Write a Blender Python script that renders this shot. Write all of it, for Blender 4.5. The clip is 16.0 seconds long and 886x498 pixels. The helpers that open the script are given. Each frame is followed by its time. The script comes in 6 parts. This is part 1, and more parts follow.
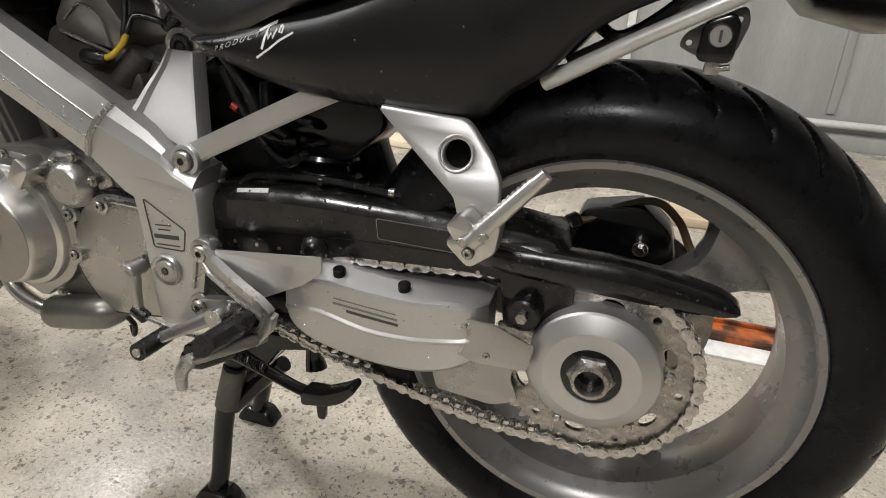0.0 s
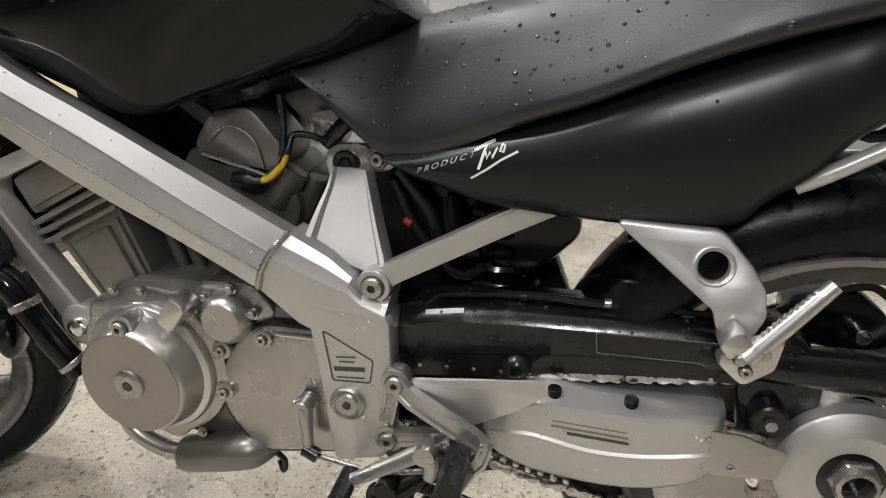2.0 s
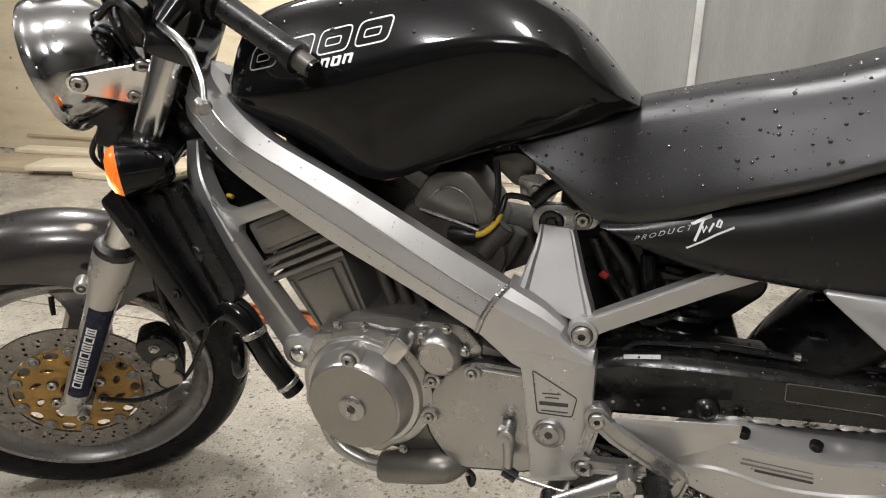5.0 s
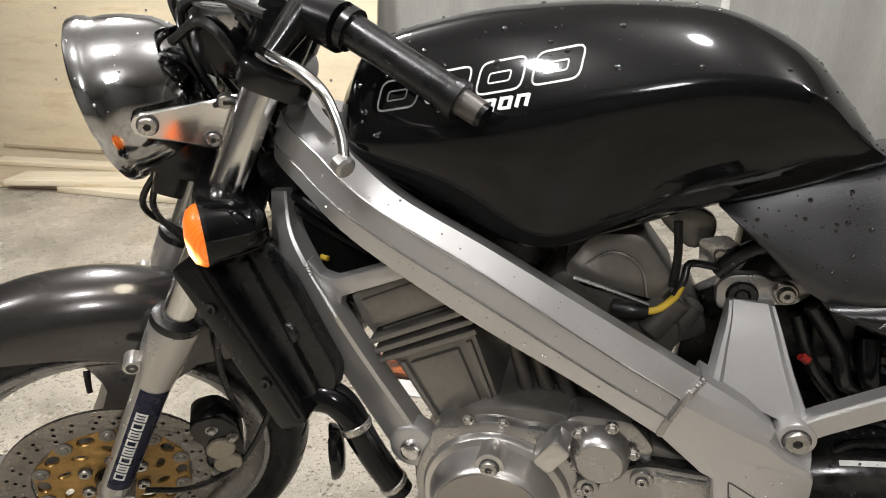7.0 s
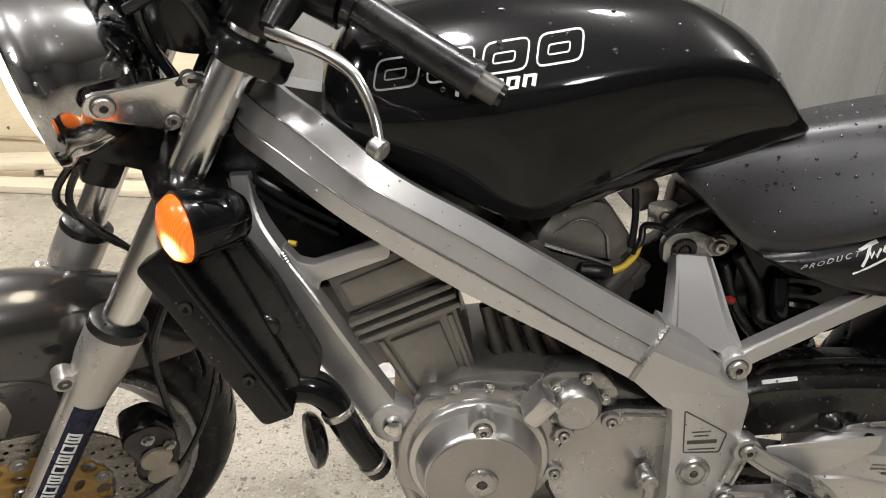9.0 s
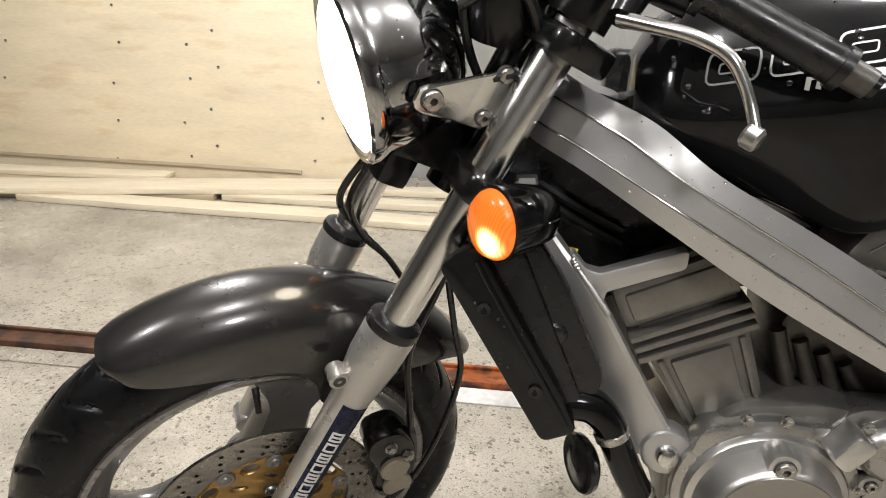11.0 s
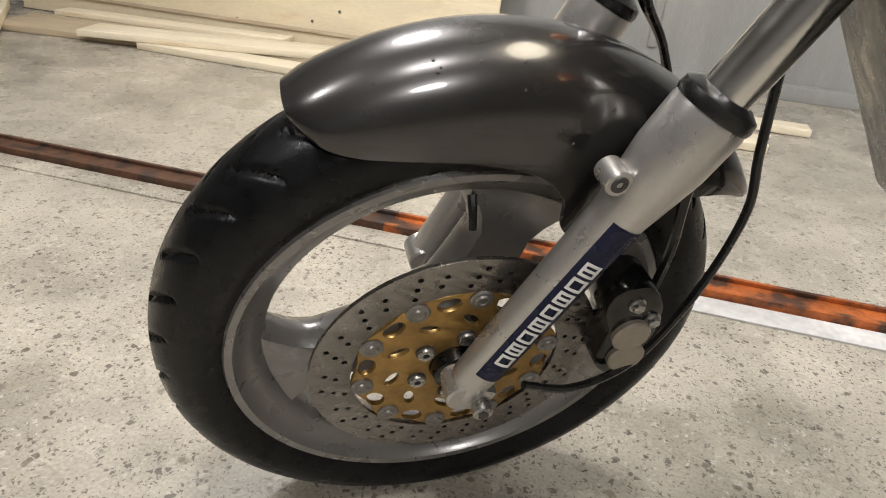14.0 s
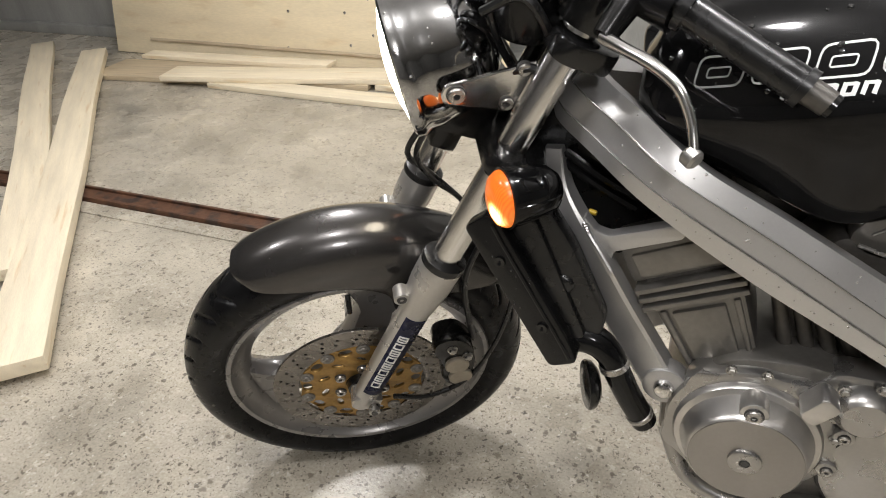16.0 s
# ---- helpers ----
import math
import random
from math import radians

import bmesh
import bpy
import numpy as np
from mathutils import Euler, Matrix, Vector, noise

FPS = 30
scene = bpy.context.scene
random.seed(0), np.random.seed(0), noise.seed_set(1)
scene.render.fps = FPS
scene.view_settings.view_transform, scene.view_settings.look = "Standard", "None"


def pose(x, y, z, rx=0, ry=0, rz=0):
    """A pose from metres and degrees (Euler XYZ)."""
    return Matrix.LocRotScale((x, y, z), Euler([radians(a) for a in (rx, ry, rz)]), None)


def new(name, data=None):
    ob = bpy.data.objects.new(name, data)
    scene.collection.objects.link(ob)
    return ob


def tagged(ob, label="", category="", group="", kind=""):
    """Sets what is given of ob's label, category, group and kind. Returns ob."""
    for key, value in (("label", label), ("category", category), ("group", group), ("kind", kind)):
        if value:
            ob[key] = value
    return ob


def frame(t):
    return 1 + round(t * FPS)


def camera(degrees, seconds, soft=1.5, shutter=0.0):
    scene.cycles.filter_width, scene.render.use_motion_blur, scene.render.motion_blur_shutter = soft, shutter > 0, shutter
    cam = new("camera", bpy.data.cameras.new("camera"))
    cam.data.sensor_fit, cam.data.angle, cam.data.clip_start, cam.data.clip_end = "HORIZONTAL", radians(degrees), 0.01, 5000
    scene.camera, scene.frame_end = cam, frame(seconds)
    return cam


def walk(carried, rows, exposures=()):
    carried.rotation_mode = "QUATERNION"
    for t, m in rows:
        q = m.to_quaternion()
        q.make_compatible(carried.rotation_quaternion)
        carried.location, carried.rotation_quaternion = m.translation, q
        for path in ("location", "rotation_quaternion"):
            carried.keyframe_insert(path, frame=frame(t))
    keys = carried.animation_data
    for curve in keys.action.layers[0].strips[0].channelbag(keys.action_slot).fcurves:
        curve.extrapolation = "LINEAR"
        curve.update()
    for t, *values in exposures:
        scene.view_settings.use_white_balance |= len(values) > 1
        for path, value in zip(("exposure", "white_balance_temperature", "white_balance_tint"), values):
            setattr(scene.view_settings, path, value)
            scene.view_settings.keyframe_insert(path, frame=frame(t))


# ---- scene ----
cam = camera(69.3, 16.0, soft=1.0)
# seconds, eye, (yaw, pitch, roll)
PATH = [
    (0, (0.0206, -0.572, 0.7877), (18.2, -24.61, 2.45)),
    (0.5, (-0.0643, -0.5691, 0.7918), (13.11, -24.17, 1.09)),
    (1, (-0.1519, -0.5588, 0.81), (11.14, -24.04, 0.05)),
    (1.5, (-0.2227, -0.5715, 0.8299), (12.73, -22.02, -1.4)),
    (2, (-0.2809, -0.5852, 0.8441), (13.11, -20.93, -0.86)),
    (2.5, (-0.3267, -0.6045, 0.8433), (11.66, -22.36, 0.08)),
    (3, (-0.3663, -0.6188, 0.8515), (12.18, -22.08, 0.65)),
    (3.5, (-0.3922, -0.6415, 0.8831), (12.88, -22.98, 0.25)),
    (4, (-0.4082, -0.6762, 0.9213), (14.3, -25.55, -0.11)),
    (4.5, (-0.4305, -0.6905, 0.9428), (15.04, -23.35, -0.55)),
    (5, (-0.4653, -0.6999, 0.9555), (16.69, -21.86, -0.82)),
    (5.2, (-0.4815, -0.7084, 0.962), (17.93, -21.25, -1.51)),
    (7.3, (-0.7560, -0.5440, 0.9820), (11.97, -22.15, 0.30)),
    (7.5, (-0.7820, -0.5320, 0.9910), (7.63, -23.88, 0.30)),
    (8, (-0.8550, -0.5530, 0.9940), (-2.73, -24.05, 1.70)),
    (8.2, (-0.8690, -0.5640, 1.0010), (-4.91, -24.33, 1.90)),
    (10.3, (-1.0020, -0.6240, 0.9500), (0.28, -22.89, 4.70)),
    (10.5, (-1.0300, -0.6190, 0.9530), (1.66, -21.59, 3.90)),
    (11, (-1.0960, -0.5900, 0.9300), (6.88, -20.88, 1.30)),
    (11.5, (-1.1930, -0.5360, 0.8430), (15.31, -23.07, 1.90)),
    (12, (-1.2830, -0.4870, 0.7280), (15.74, -26.85, 3.30)),
    (12.5, (-1.3096, -0.4459, 0.667), (15.0, -29.69, 6.11)),
    (13, (-1.316, -0.4383, 0.6725), (14.35, -29.48, 5.87)),
    (13.5, (-1.3167, -0.4411, 0.681), (14.01, -28.52, 5.74)),
    (14, (-1.2994, -0.461, 0.7036), (14.22, -28.18, 4.86)),
    (14.5, (-1.2595, -0.5039, 0.7427), (16.31, -27.75, 3.43)),
    (15, (-1.1721, -0.5802, 0.8157), (20.04, -29.17, 2.11)),
    (15.5, (-1.049, -0.6207, 0.9412), (22.45, -30.7, -0.06)),
    (16, (-0.9237, -0.6456, 1.0831), (23.59, -32.09, -3.16)),
]
def aim(eye, turn):
    """The camera's pose from its eye and its yaw, pitch and roll in degrees."""
    yaw, pitch, roll = turn
    return pose(*eye, 0, 0, yaw) @ pose(0, 0, 0, 90 + pitch) @ pose(0, 0, 0, 0, 0, roll)


walk(cam, [(t, aim(eye, turn)) for t, eye, turn in PATH], [(0.0, 0.08), (3.5, 0.05), (5.0, -0.04), (7.4, 0.06), (8.0, 0.09), (10.5, 0.12), (11.3, -0.04), (12.0, -0.24), (12.5, -0.03), (13.0, 0.0), (15.5, 0.0), (16.0, -0.08)])

# ---- world and large lights ----
world = bpy.data.worlds.new("world")
scene.world = world
world.use_nodes = True
world.node_tree.nodes["Background"].inputs["Color"].default_value = (0.75, 0.85, 1.0, 1)
world.node_tree.nodes["Background"].inputs["Strength"].default_value = 0.02


def ceiling_lamp(x, y, z, watts, size=0.09, colour=(0.99, 0.97, 0.98)):
    data = bpy.data.lights.new("ceiling_lamp", "POINT")
    data.shadow_soft_size, data.energy, data.color = size, watts, colour
    ob = new("ceiling_lamp", data)
    ob.location = (x, y, z)
    return ob


ceiling_lamp(-0.3, 0.15, 2.6, 84)
ceiling_lamp(-1.35, -0.7, 2.6, 76)
# added fill lamp to brighten the machine's left side; no source known there
ceiling_lamp(-0.3, -2.5, 2.55, 104, 0.25)
ceiling_lamp(-3.0, -0.7, 2.55, 62)
ceiling_lamp(-2.4, 1.4, 2.55, 125, 0.2)
ceiling_lamp(1.25, 0.5, 2.6, 104)


# ---- materials ----
def material(name, base, rough=0.5, metal=0.0, vary=0.15, scale=8.0, fine=120.0, bump=0.0, bump_scale=200.0, rough_vary=0.1, coat=0.0, stretch=(1, 1, 1), second=None, mix_at=0.55, emit=0.0, shine=0.5):
    """A surface with broad stains and fine grain in its colour, gloss and relief."""
    m = bpy.data.materials.new(name)
    m.use_nodes = True
    nt = m.node_tree
    bsdf = nt.nodes["Principled BSDF"]
    link = nt.links.new
    coords = nt.nodes.new("ShaderNodeTexCoord")
    mapping = nt.nodes.new("ShaderNodeMapping")
    mapping.inputs["Scale"].default_value = stretch
    link(coords.outputs["Object"], mapping.inputs["Vector"])

    def noise_at(size, detail):
        n = nt.nodes.new("ShaderNodeTexNoise")
        n.inputs["Scale"].default_value, n.inputs["Detail"].default_value = size, detail
        link(mapping.outputs["Vector"], n.inputs["Vector"])
        return n.outputs["Fac"]

    def ramp(fac, low, high, a=0.3, b=0.7):
        r = nt.nodes.new("ShaderNodeMapRange")
        r.inputs["From Min"].default_value, r.inputs["From Max"].default_value = a, b
        r.inputs["To Min"].default_value, r.inputs["To Max"].default_value = low, high
        link(fac, r.inputs["Value"])
        return r.outputs["Result"]

    broad, grain = noise_at(scale, 4), noise_at(fine, 3)
    add = nt.nodes.new("ShaderNodeMath")
    add.operation = "MULTIPLY"
    link(ramp(broad, 1 - vary, 1 + vary), add.inputs[0])
    link(ramp(grain, 1 - vary * 0.6, 1 + vary * 0.6), add.inputs[1])
    mix = nt.nodes.new("ShaderNodeMix")
    mix.data_type, mix.blend_type = "RGBA", "MULTIPLY"
    mix.inputs["Factor"].default_value = 1.0
    mix.inputs["A"].default_value = (*base, 1)
    if second:
        over = nt.nodes.new("ShaderNodeMix")
        over.data_type = "RGBA"
        over.inputs["A"].default_value, over.inputs["B"].default_value = (*base, 1), (*second, 1)
        link(ramp(noise_at(scale * 1.7, 6), 0, 1, mix_at, mix_at + 0.12), over.inputs["Factor"])
        link(over.outputs["Result"], mix.inputs["A"])
    link(add.outputs[0], mix.inputs["B"])
    link(mix.outputs["Result"], bsdf.inputs["Base Color"])
    bsdf.inputs["Metallic"].default_value = metal
    link(ramp(noise_at(scale * 3, 5), max(rough - rough_vary, 0.02), min(rough + rough_vary, 1)), bsdf.inputs["Roughness"])
    bsdf.inputs["Coat Weight"].default_value = coat
    bsdf.inputs["Specular IOR Level"].default_value = shine
    bsdf.inputs["Coat Roughness"].default_value = 0.06
    if bump:
        b = nt.nodes.new("ShaderNodeBump")
        b.inputs["Strength"].default_value, b.inputs["Distance"].default_value = bump, 0.001
        link(noise_at(bump_scale, 4), b.inputs["Height"])
        link(b.outputs["Normal"], bsdf.inputs["Normal"])
    if emit:
        bsdf.inputs["Emission Color"].default_value = (*base, 1)
        bsdf.inputs["Emission Strength"].default_value = emit
    return m


def floor_material():
    """Pale worn concrete with dark and light chips of stone, and damp patches that shine."""
    m = material("worn_concrete", (0.43, 0.391, 0.317), 0.29, 0, 0.26, 2.6, 170, 0.85, 150, 0.2, second=(0.345, 0.313, 0.251), mix_at=0.5)
    nt = m.node_tree
    bsdf, link = nt.nodes["Principled BSDF"], nt.links.new
    coords = nt.nodes.new("ShaderNodeTexCoord")
    before = bsdf.inputs["Base Color"].links[0].from_socket
    wobble = nt.nodes.new("ShaderNodeTexNoise")
    wobble.inputs["Scale"].default_value, wobble.inputs["Detail"].default_value = 110, 3
    link(coords.outputs["Object"], wobble.inputs["Vector"])
    bent = nt.nodes.new("ShaderNodeVectorMath")
    bent.operation = "MULTIPLY_ADD"
    bent.inputs[1].default_value = (0.02, 0.02, 0.02)
    link(wobble.outputs["Color"], bent.inputs[0])
    link(coords.outputs["Object"], bent.inputs[2])
    for size, level, keep, colour in ((60, 0.34, 0.1, (0.5, 0.46, 0.39)), (95, 0.31, 0.24, (0.13, 0.112, 0.088)), (52, 0.27, 0.15, (0.12, 0.102, 0.08)), (120, 0.3, 0.09, (0.55, 0.52, 0.45)), (170, 0.3, 0.34, (0.17, 0.147, 0.115)), (26, 0.16, 0.16, (0.2, 0.175, 0.135)), (34, 0.1, 0.14, (0.06, 0.052, 0.045))):
        vor = nt.nodes.new("ShaderNodeTexVoronoi")
        vor.inputs["Scale"].default_value = size
        link(bent.outputs["Vector"], vor.inputs["Vector"])
        near = nt.nodes.new("ShaderNodeMapRange")
        near.inputs["From Min"].default_value, near.inputs["From Max"].default_value = level + 0.09, level - 0.02
        near.inputs["To Max"].default_value = 0.85
        link(vor.outputs["Distance"], near.inputs["Value"])
        parts = nt.nodes.new("ShaderNodeSeparateColor")
        link(vor.outputs["Color"], parts.inputs["Color"])
        some = nt.nodes.new("ShaderNodeMath")
        some.operation = "LESS_THAN"
        some.inputs[1].default_value = keep
        link(parts.outputs["Red"], some.inputs[0])
        fac = nt.nodes.new("ShaderNodeMath")
        fac.operation = "MULTIPLY"
        link(near.outputs["Result"], fac.inputs[0])
        link(some.outputs[0], fac.inputs[1])
        mix = nt.nodes.new("ShaderNodeMix")
        mix.data_type = "RGBA"
        mix.inputs["B"].default_value = (*colour, 1)
        link(fac.outputs[0], mix.inputs["Factor"])
        link(before, mix.inputs["A"])
        before = mix.outputs["Result"]
    link(before, bsdf.inputs["Base Color"])
    return m


CONCRETE = floor_material()
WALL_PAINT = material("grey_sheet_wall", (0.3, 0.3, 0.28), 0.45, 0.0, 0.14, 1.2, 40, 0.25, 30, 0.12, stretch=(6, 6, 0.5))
UNSEEN_WALL = material("unseen_wall_grey", (0.14, 0.137, 0.13), 0.6, 0.0, 0.15, 1.2, 40)
CEILING_PAINT = material("ceiling_paint", (0.3, 0.295, 0.285), 0.8, 0, 0.1, 1, 30)
PINE = material("pale_pine", (0.76, 0.67, 0.5), 0.6, 0, 0.1, 2.5, 60, 0.3, 120, 0.1, stretch=(1, 12, 12), second=(0.66, 0.52, 0.33), mix_at=0.6)
DULL_PINE = material("dull_tan_wood", (0.5, 0.41, 0.28), 0.6, 0, 0.12, 2.5, 60, 0.3, 120, 0.1, stretch=(1, 12, 12), second=(0.4, 0.31, 0.2), mix_at=0.55)
PLY = material("plywood", (0.72, 0.62, 0.43), 0.55, 0, 0.08, 2, 30, 0.2, 80, 0.1, stretch=(1, 1, 5), second=(0.66, 0.54, 0.35), mix_at=0.56)
RUST = material("rusty_orange_steel", (0.4, 0.105, 0.022), 0.5, 0.1, 0.35, 9, 70, 0.8, 150, 0.15, second=(0.07, 0.03, 0.016), mix_at=0.46)
OLD_RUST = material("old_rust", (0.09, 0.04, 0.02), 0.6, 0.1, 0.3, 9, 70, 0.8, 150, 0.15, second=(0.035, 0.02, 0.014), mix_at=0.5)
STRIP = material("white_strip", (0.62, 0.61, 0.58), 0.5, 0, 0.2, 7, 60, 0.3, 100)
RUBBER = material("tyre_rubber", (0.005, 0.005, 0.0053), 0.32, 0, 0.3, 14, 90, 0.2, 300, 0.12, shine=0.2)
RIM = material("grey_wheel_paint", (0.24, 0.23, 0.219), 0.3, 0.55, 0.04, 9, 120, 0.06, 300, 0.07)
BEAM = material("brushed_aluminium", (0.55, 0.543, 0.53), 0.42, 0.8, 0.03, 5, 300, 0.06, 600, 0.05)
TUBE_PAINT = material("silver_tube_paint", (0.62, 0.61, 0.59), 0.35, 0.25, 0.07, 9, 200, 0.08, 300, 0.06)
GUSSET = material("cast_silver_gusset", (0.4, 0.395, 0.385), 0.55, 0.6, 0.03, 5, 300, 0.08, 600, 0.05)
CAST = material("cast_aluminium", (0.42, 0.41, 0.392), 0.29, 0.88, 0.04, 8, 260, 0.06, 500, 0.04)
POLISHED = material("polished_aluminium", (0.72, 0.71, 0.69), 0.2, 1.0, 0.05, 9, 200, 0.08, 300, 0.07)
FACE = material("turned_aluminium_face", (0.32, 0.305, 0.285), 0.34, 0.9, 0.04, 9, 220, 0.06, 420, 0.04)
SATIN_ALU = material("satin_aluminium", (0.6, 0.585, 0.56), 0.31, 0.9, 0.03, 9, 200, 0.05, 300, 0.03)
DARK_CAST = material("dark_casting", (0.1, 0.093, 0.083), 0.42, 0.5, 0.2, 12, 140, 0.2, 300, 0.1)
DULL_CAST = material("dirty_casting", (0.215, 0.204, 0.185), 0.36, 0.65, 0.09, 12, 140, 0.08, 300, 0.06)
CHAIN = material("wet_chain_steel", (0.52, 0.5, 0.475), 0.22, 0.9, 0.15, 60, 200, 0.1, 400, 0.1)
CHROME = material("chrome", (0.44, 0.44, 0.44), 0.09, 1.0, 0.1, 14, 100, 0.5, 16, 0.06)
STEEL = material("bolt_steel", (0.42, 0.405, 0.38), 0.3, 0.9, 0.15, 40, 200, 0.2, 400)
DARK_STEEL = material("chain_steel", (0.36, 0.34, 0.315), 0.3, 0.9, 0.25, 40, 200, 0.2, 400)
TANK_PAINT = material("black_gloss_paint", (0.0045, 0.0045, 0.0047), 0.08, 0.0, 0.12, 4, 60, 0.0, 200, 0.04, shine=0.28)
SATIN = material("satin_black_panel", (0.009, 0.009, 0.009), 0.3, 0.0, 0.12, 5, 90, 0.05, 300, 0.04, shine=0.35)
VINYL = material("black_seat_vinyl", (0.01, 0.01, 0.0105), 0.39, 0.0, 0.15, 6, 90, 0.25, 620, 0.05, shine=0.8)
BLACK_METAL = material("black_frame_paint", (0.005, 0.005, 0.005), 0.18, 0.0, 0.3, 12, 110, 0.16, 130, 0.08, shine=0.5)
ARM_PAINT = material("dirty_black_swingarm", (0.006, 0.006, 0.0058), 0.2, 0.0, 0.35, 12, 90, 0.25, 110, 0.12, second=(0.014, 0.0135, 0.0125), mix_at=0.55, shine=0.5)
BLACK_PLASTIC = material("black_plastic", (0.006, 0.006, 0.0062), 0.2, 0.0, 0.2, 10, 90, 0.04, 300, 0.06, shine=0.3)
BLACK_RUBBER = material("black_rubber", (0.008, 0.008, 0.008), 0.3, 0.0, 0.2, 16, 90, 0.1, 300, 0.1)
FENDER_PAINT = material("graphite_metallic_paint", (0.06, 0.057, 0.055), 0.24, 0.75, 0.08, 5, 400, 0.0, 300, 0.04, coat=0.5)
FORK_PAINT = material("silver_fork_paint", (0.47, 0.455, 0.428), 0.3, 0.72, 0.05, 9, 200, 0.05, 300, 0.05)
GOLD = material("gold_anodised_carrier", (0.33, 0.2, 0.062), 0.4, 0.7, 0.22, 14, 150, 0.1, 300)
ROTOR = material("brake_rotor_steel", (0.22, 0.205, 0.188), 0.28, 0.95, 0.12, 16, 150, 0.1, 300, 0.08)
RED = material("red_wire", (0.28, 0.02, 0.015), 0.3)
YELLOW = material("yellow_tube", (0.62, 0.42, 0.04), 0.35)
WHITE = material("white_print", (0.72, 0.72, 0.7), 0.5, 0, 0.05)
GREY_PRINT = material("grey_print", (0.3, 0.3, 0.3), 0.5, 0, 0.05)
# dark print, also the painted shade in sockets, slots and holes
PRINT_AND_SHADE = material("print_and_shade", (0.05, 0.048, 0.045), 0.5, 0, 0.1)
NAVY = material("navy_sticker", (0.012, 0.016, 0.06), 0.3, 0, 0.15, 12, 90)
CALIPER_FACE = material("tan_caliper_piston_cap", (0.3, 0.265, 0.21), 0.45, 0.3, 0.1)
BROWN_HOSE = material("brown_brake_hose", (0.1, 0.065, 0.03), 0.4)
BLUE = material("blue_anodised", (0.02, 0.05, 0.3), 0.3, 0.6)
TRIM_WHITE = material("skirting_paint", (0.6, 0.6, 0.57), 0.5, 0, 0.12, 3, 40)


def lamp_material(name, colour, strength):
    m = material(name, colour, 0.2, 0, 0.05)
    bsdf = m.node_tree.nodes["Principled BSDF"]
    bsdf.inputs["Emission Color"].default_value = (*colour, 1)
    bsdf.inputs["Emission Strength"].default_value = strength
    return m


HEADLAMP = lamp_material("lit_headlamp", (1.0, 0.9, 0.72), 14.0)


def lit_lens(bulb, across):
    """A ribbed amber lens that glows brightest in front of its bulb."""
    m = material("lit_amber_lens", (0.75, 0.13, 0.012), 0.15, 0, 0.1)
    nt = m.node_tree
    bsdf, link = nt.nodes["Principled BSDF"], nt.links.new
    coords = nt.nodes.new("ShaderNodeTexCoord")
    off = nt.nodes.new("ShaderNodeVectorMath")
    off.operation = "DISTANCE"
    off.inputs[1].default_value = bulb
    link(coords.outputs["Object"], off.inputs[0])
    ramp = nt.nodes.new("ShaderNodeValToRGB")
    ramp.color_ramp.elements[0].position, ramp.color_ramp.elements[0].color = 0.12, (1.0, 0.63, 0.32, 1)
    ramp.color_ramp.elements[1].position, ramp.color_ramp.elements[1].color = 0.8, (0.8, 0.17, 0.025, 1)
    mid = ramp.color_ramp.elements.new(0.38)
    mid.color = (1.0, 0.28, 0.03, 1)
    power = nt.nodes.new("ShaderNodeMapRange")
    power.inputs["From Min"].default_value, power.inputs["From Max"].default_value = 0.002, 0.021
    power.inputs["To Min"].default_value, power.inputs["To Max"].default_value = 12.0, 0.6
    power.interpolation_type = "SMOOTHERSTEP"
    scaled = nt.nodes.new("ShaderNodeMath")
    scaled.operation = "MULTIPLY"
    scaled.inputs[1].default_value = 20.0
    link(off.outputs["Value"], scaled.inputs[0])
    link(scaled.outputs[0], ramp.inputs["Fac"])
    link(off.outputs["Value"], power.inputs["Value"])
    link(ramp.outputs["Color"], bsdf.inputs["Emission Color"])
    side = nt.nodes.new("ShaderNodeVectorMath")
    side.operation = "DOT_PRODUCT"
    side.inputs[1].default_value = across
    link(coords.outputs["Object"], side.inputs[0])
    wave = nt.nodes.new("ShaderNodeMath")
    wave.operation = "PINGPONG"
    wave.inputs[1].default_value = 0.0016
    link(side.outputs["Value"], wave.inputs[0])
    rib = nt.nodes.new("ShaderNodeMapRange")
    rib.inputs["From Max"].default_value = 0.0016
    rib.inputs["To Min"].default_value, rib.inputs["To Max"].default_value = 0.6, 1.15
    link(wave.outputs[0], rib.inputs["Value"])
    glow = nt.nodes.new("ShaderNodeMath")
    glow.operation = "MULTIPLY"
    link(power.outputs["Result"], glow.inputs[0])
    link(rib.outputs["Result"], glow.inputs[1])
    link(glow.outputs[0], bsdf.inputs["Emission Strength"])
    return m




# ---- mesh tools ----
def finish(name, bm, mat, sharp=38):
    bmesh.ops.recalc_face_normals(bm, faces=bm.faces[:])
    me = bpy.data.meshes.new(name)
    bm.to_mesh(me)
    bm.free()
    me.materials.append(mat)
    for p in me.polygons:
        p.use_smooth = True
    me.set_sharp_from_angle(angle=radians(sharp))
    return me


WORLD_OF = {}


def thing(name, at, label, category, group="", kind=""):
    ob = new(name)
    ob.empty_display_size = 0.05
    ob.location = at
    WORLD_OF[ob] = Matrix.Translation(at)
    return tagged(ob, label, category, group, kind)


def put(name, me, parent, m=None, label=""):
    """Links a mesh, which is laid out in the world or is moved there by m, as a part."""
    ob = new(name, me)
    m = m or Matrix()
    if parent:
        ob.parent = parent
        ob.matrix_basis = WORLD_OF.get(parent, Matrix()).inverted() @ m
    else:
        ob.matrix_basis = m
    WORLD_OF[ob] = m
    return tagged(ob, label)


def part(name, bm, mat, parent, label="", sharp=38):
    return put(name, finish(name, bm, mat, sharp), parent, None, label)


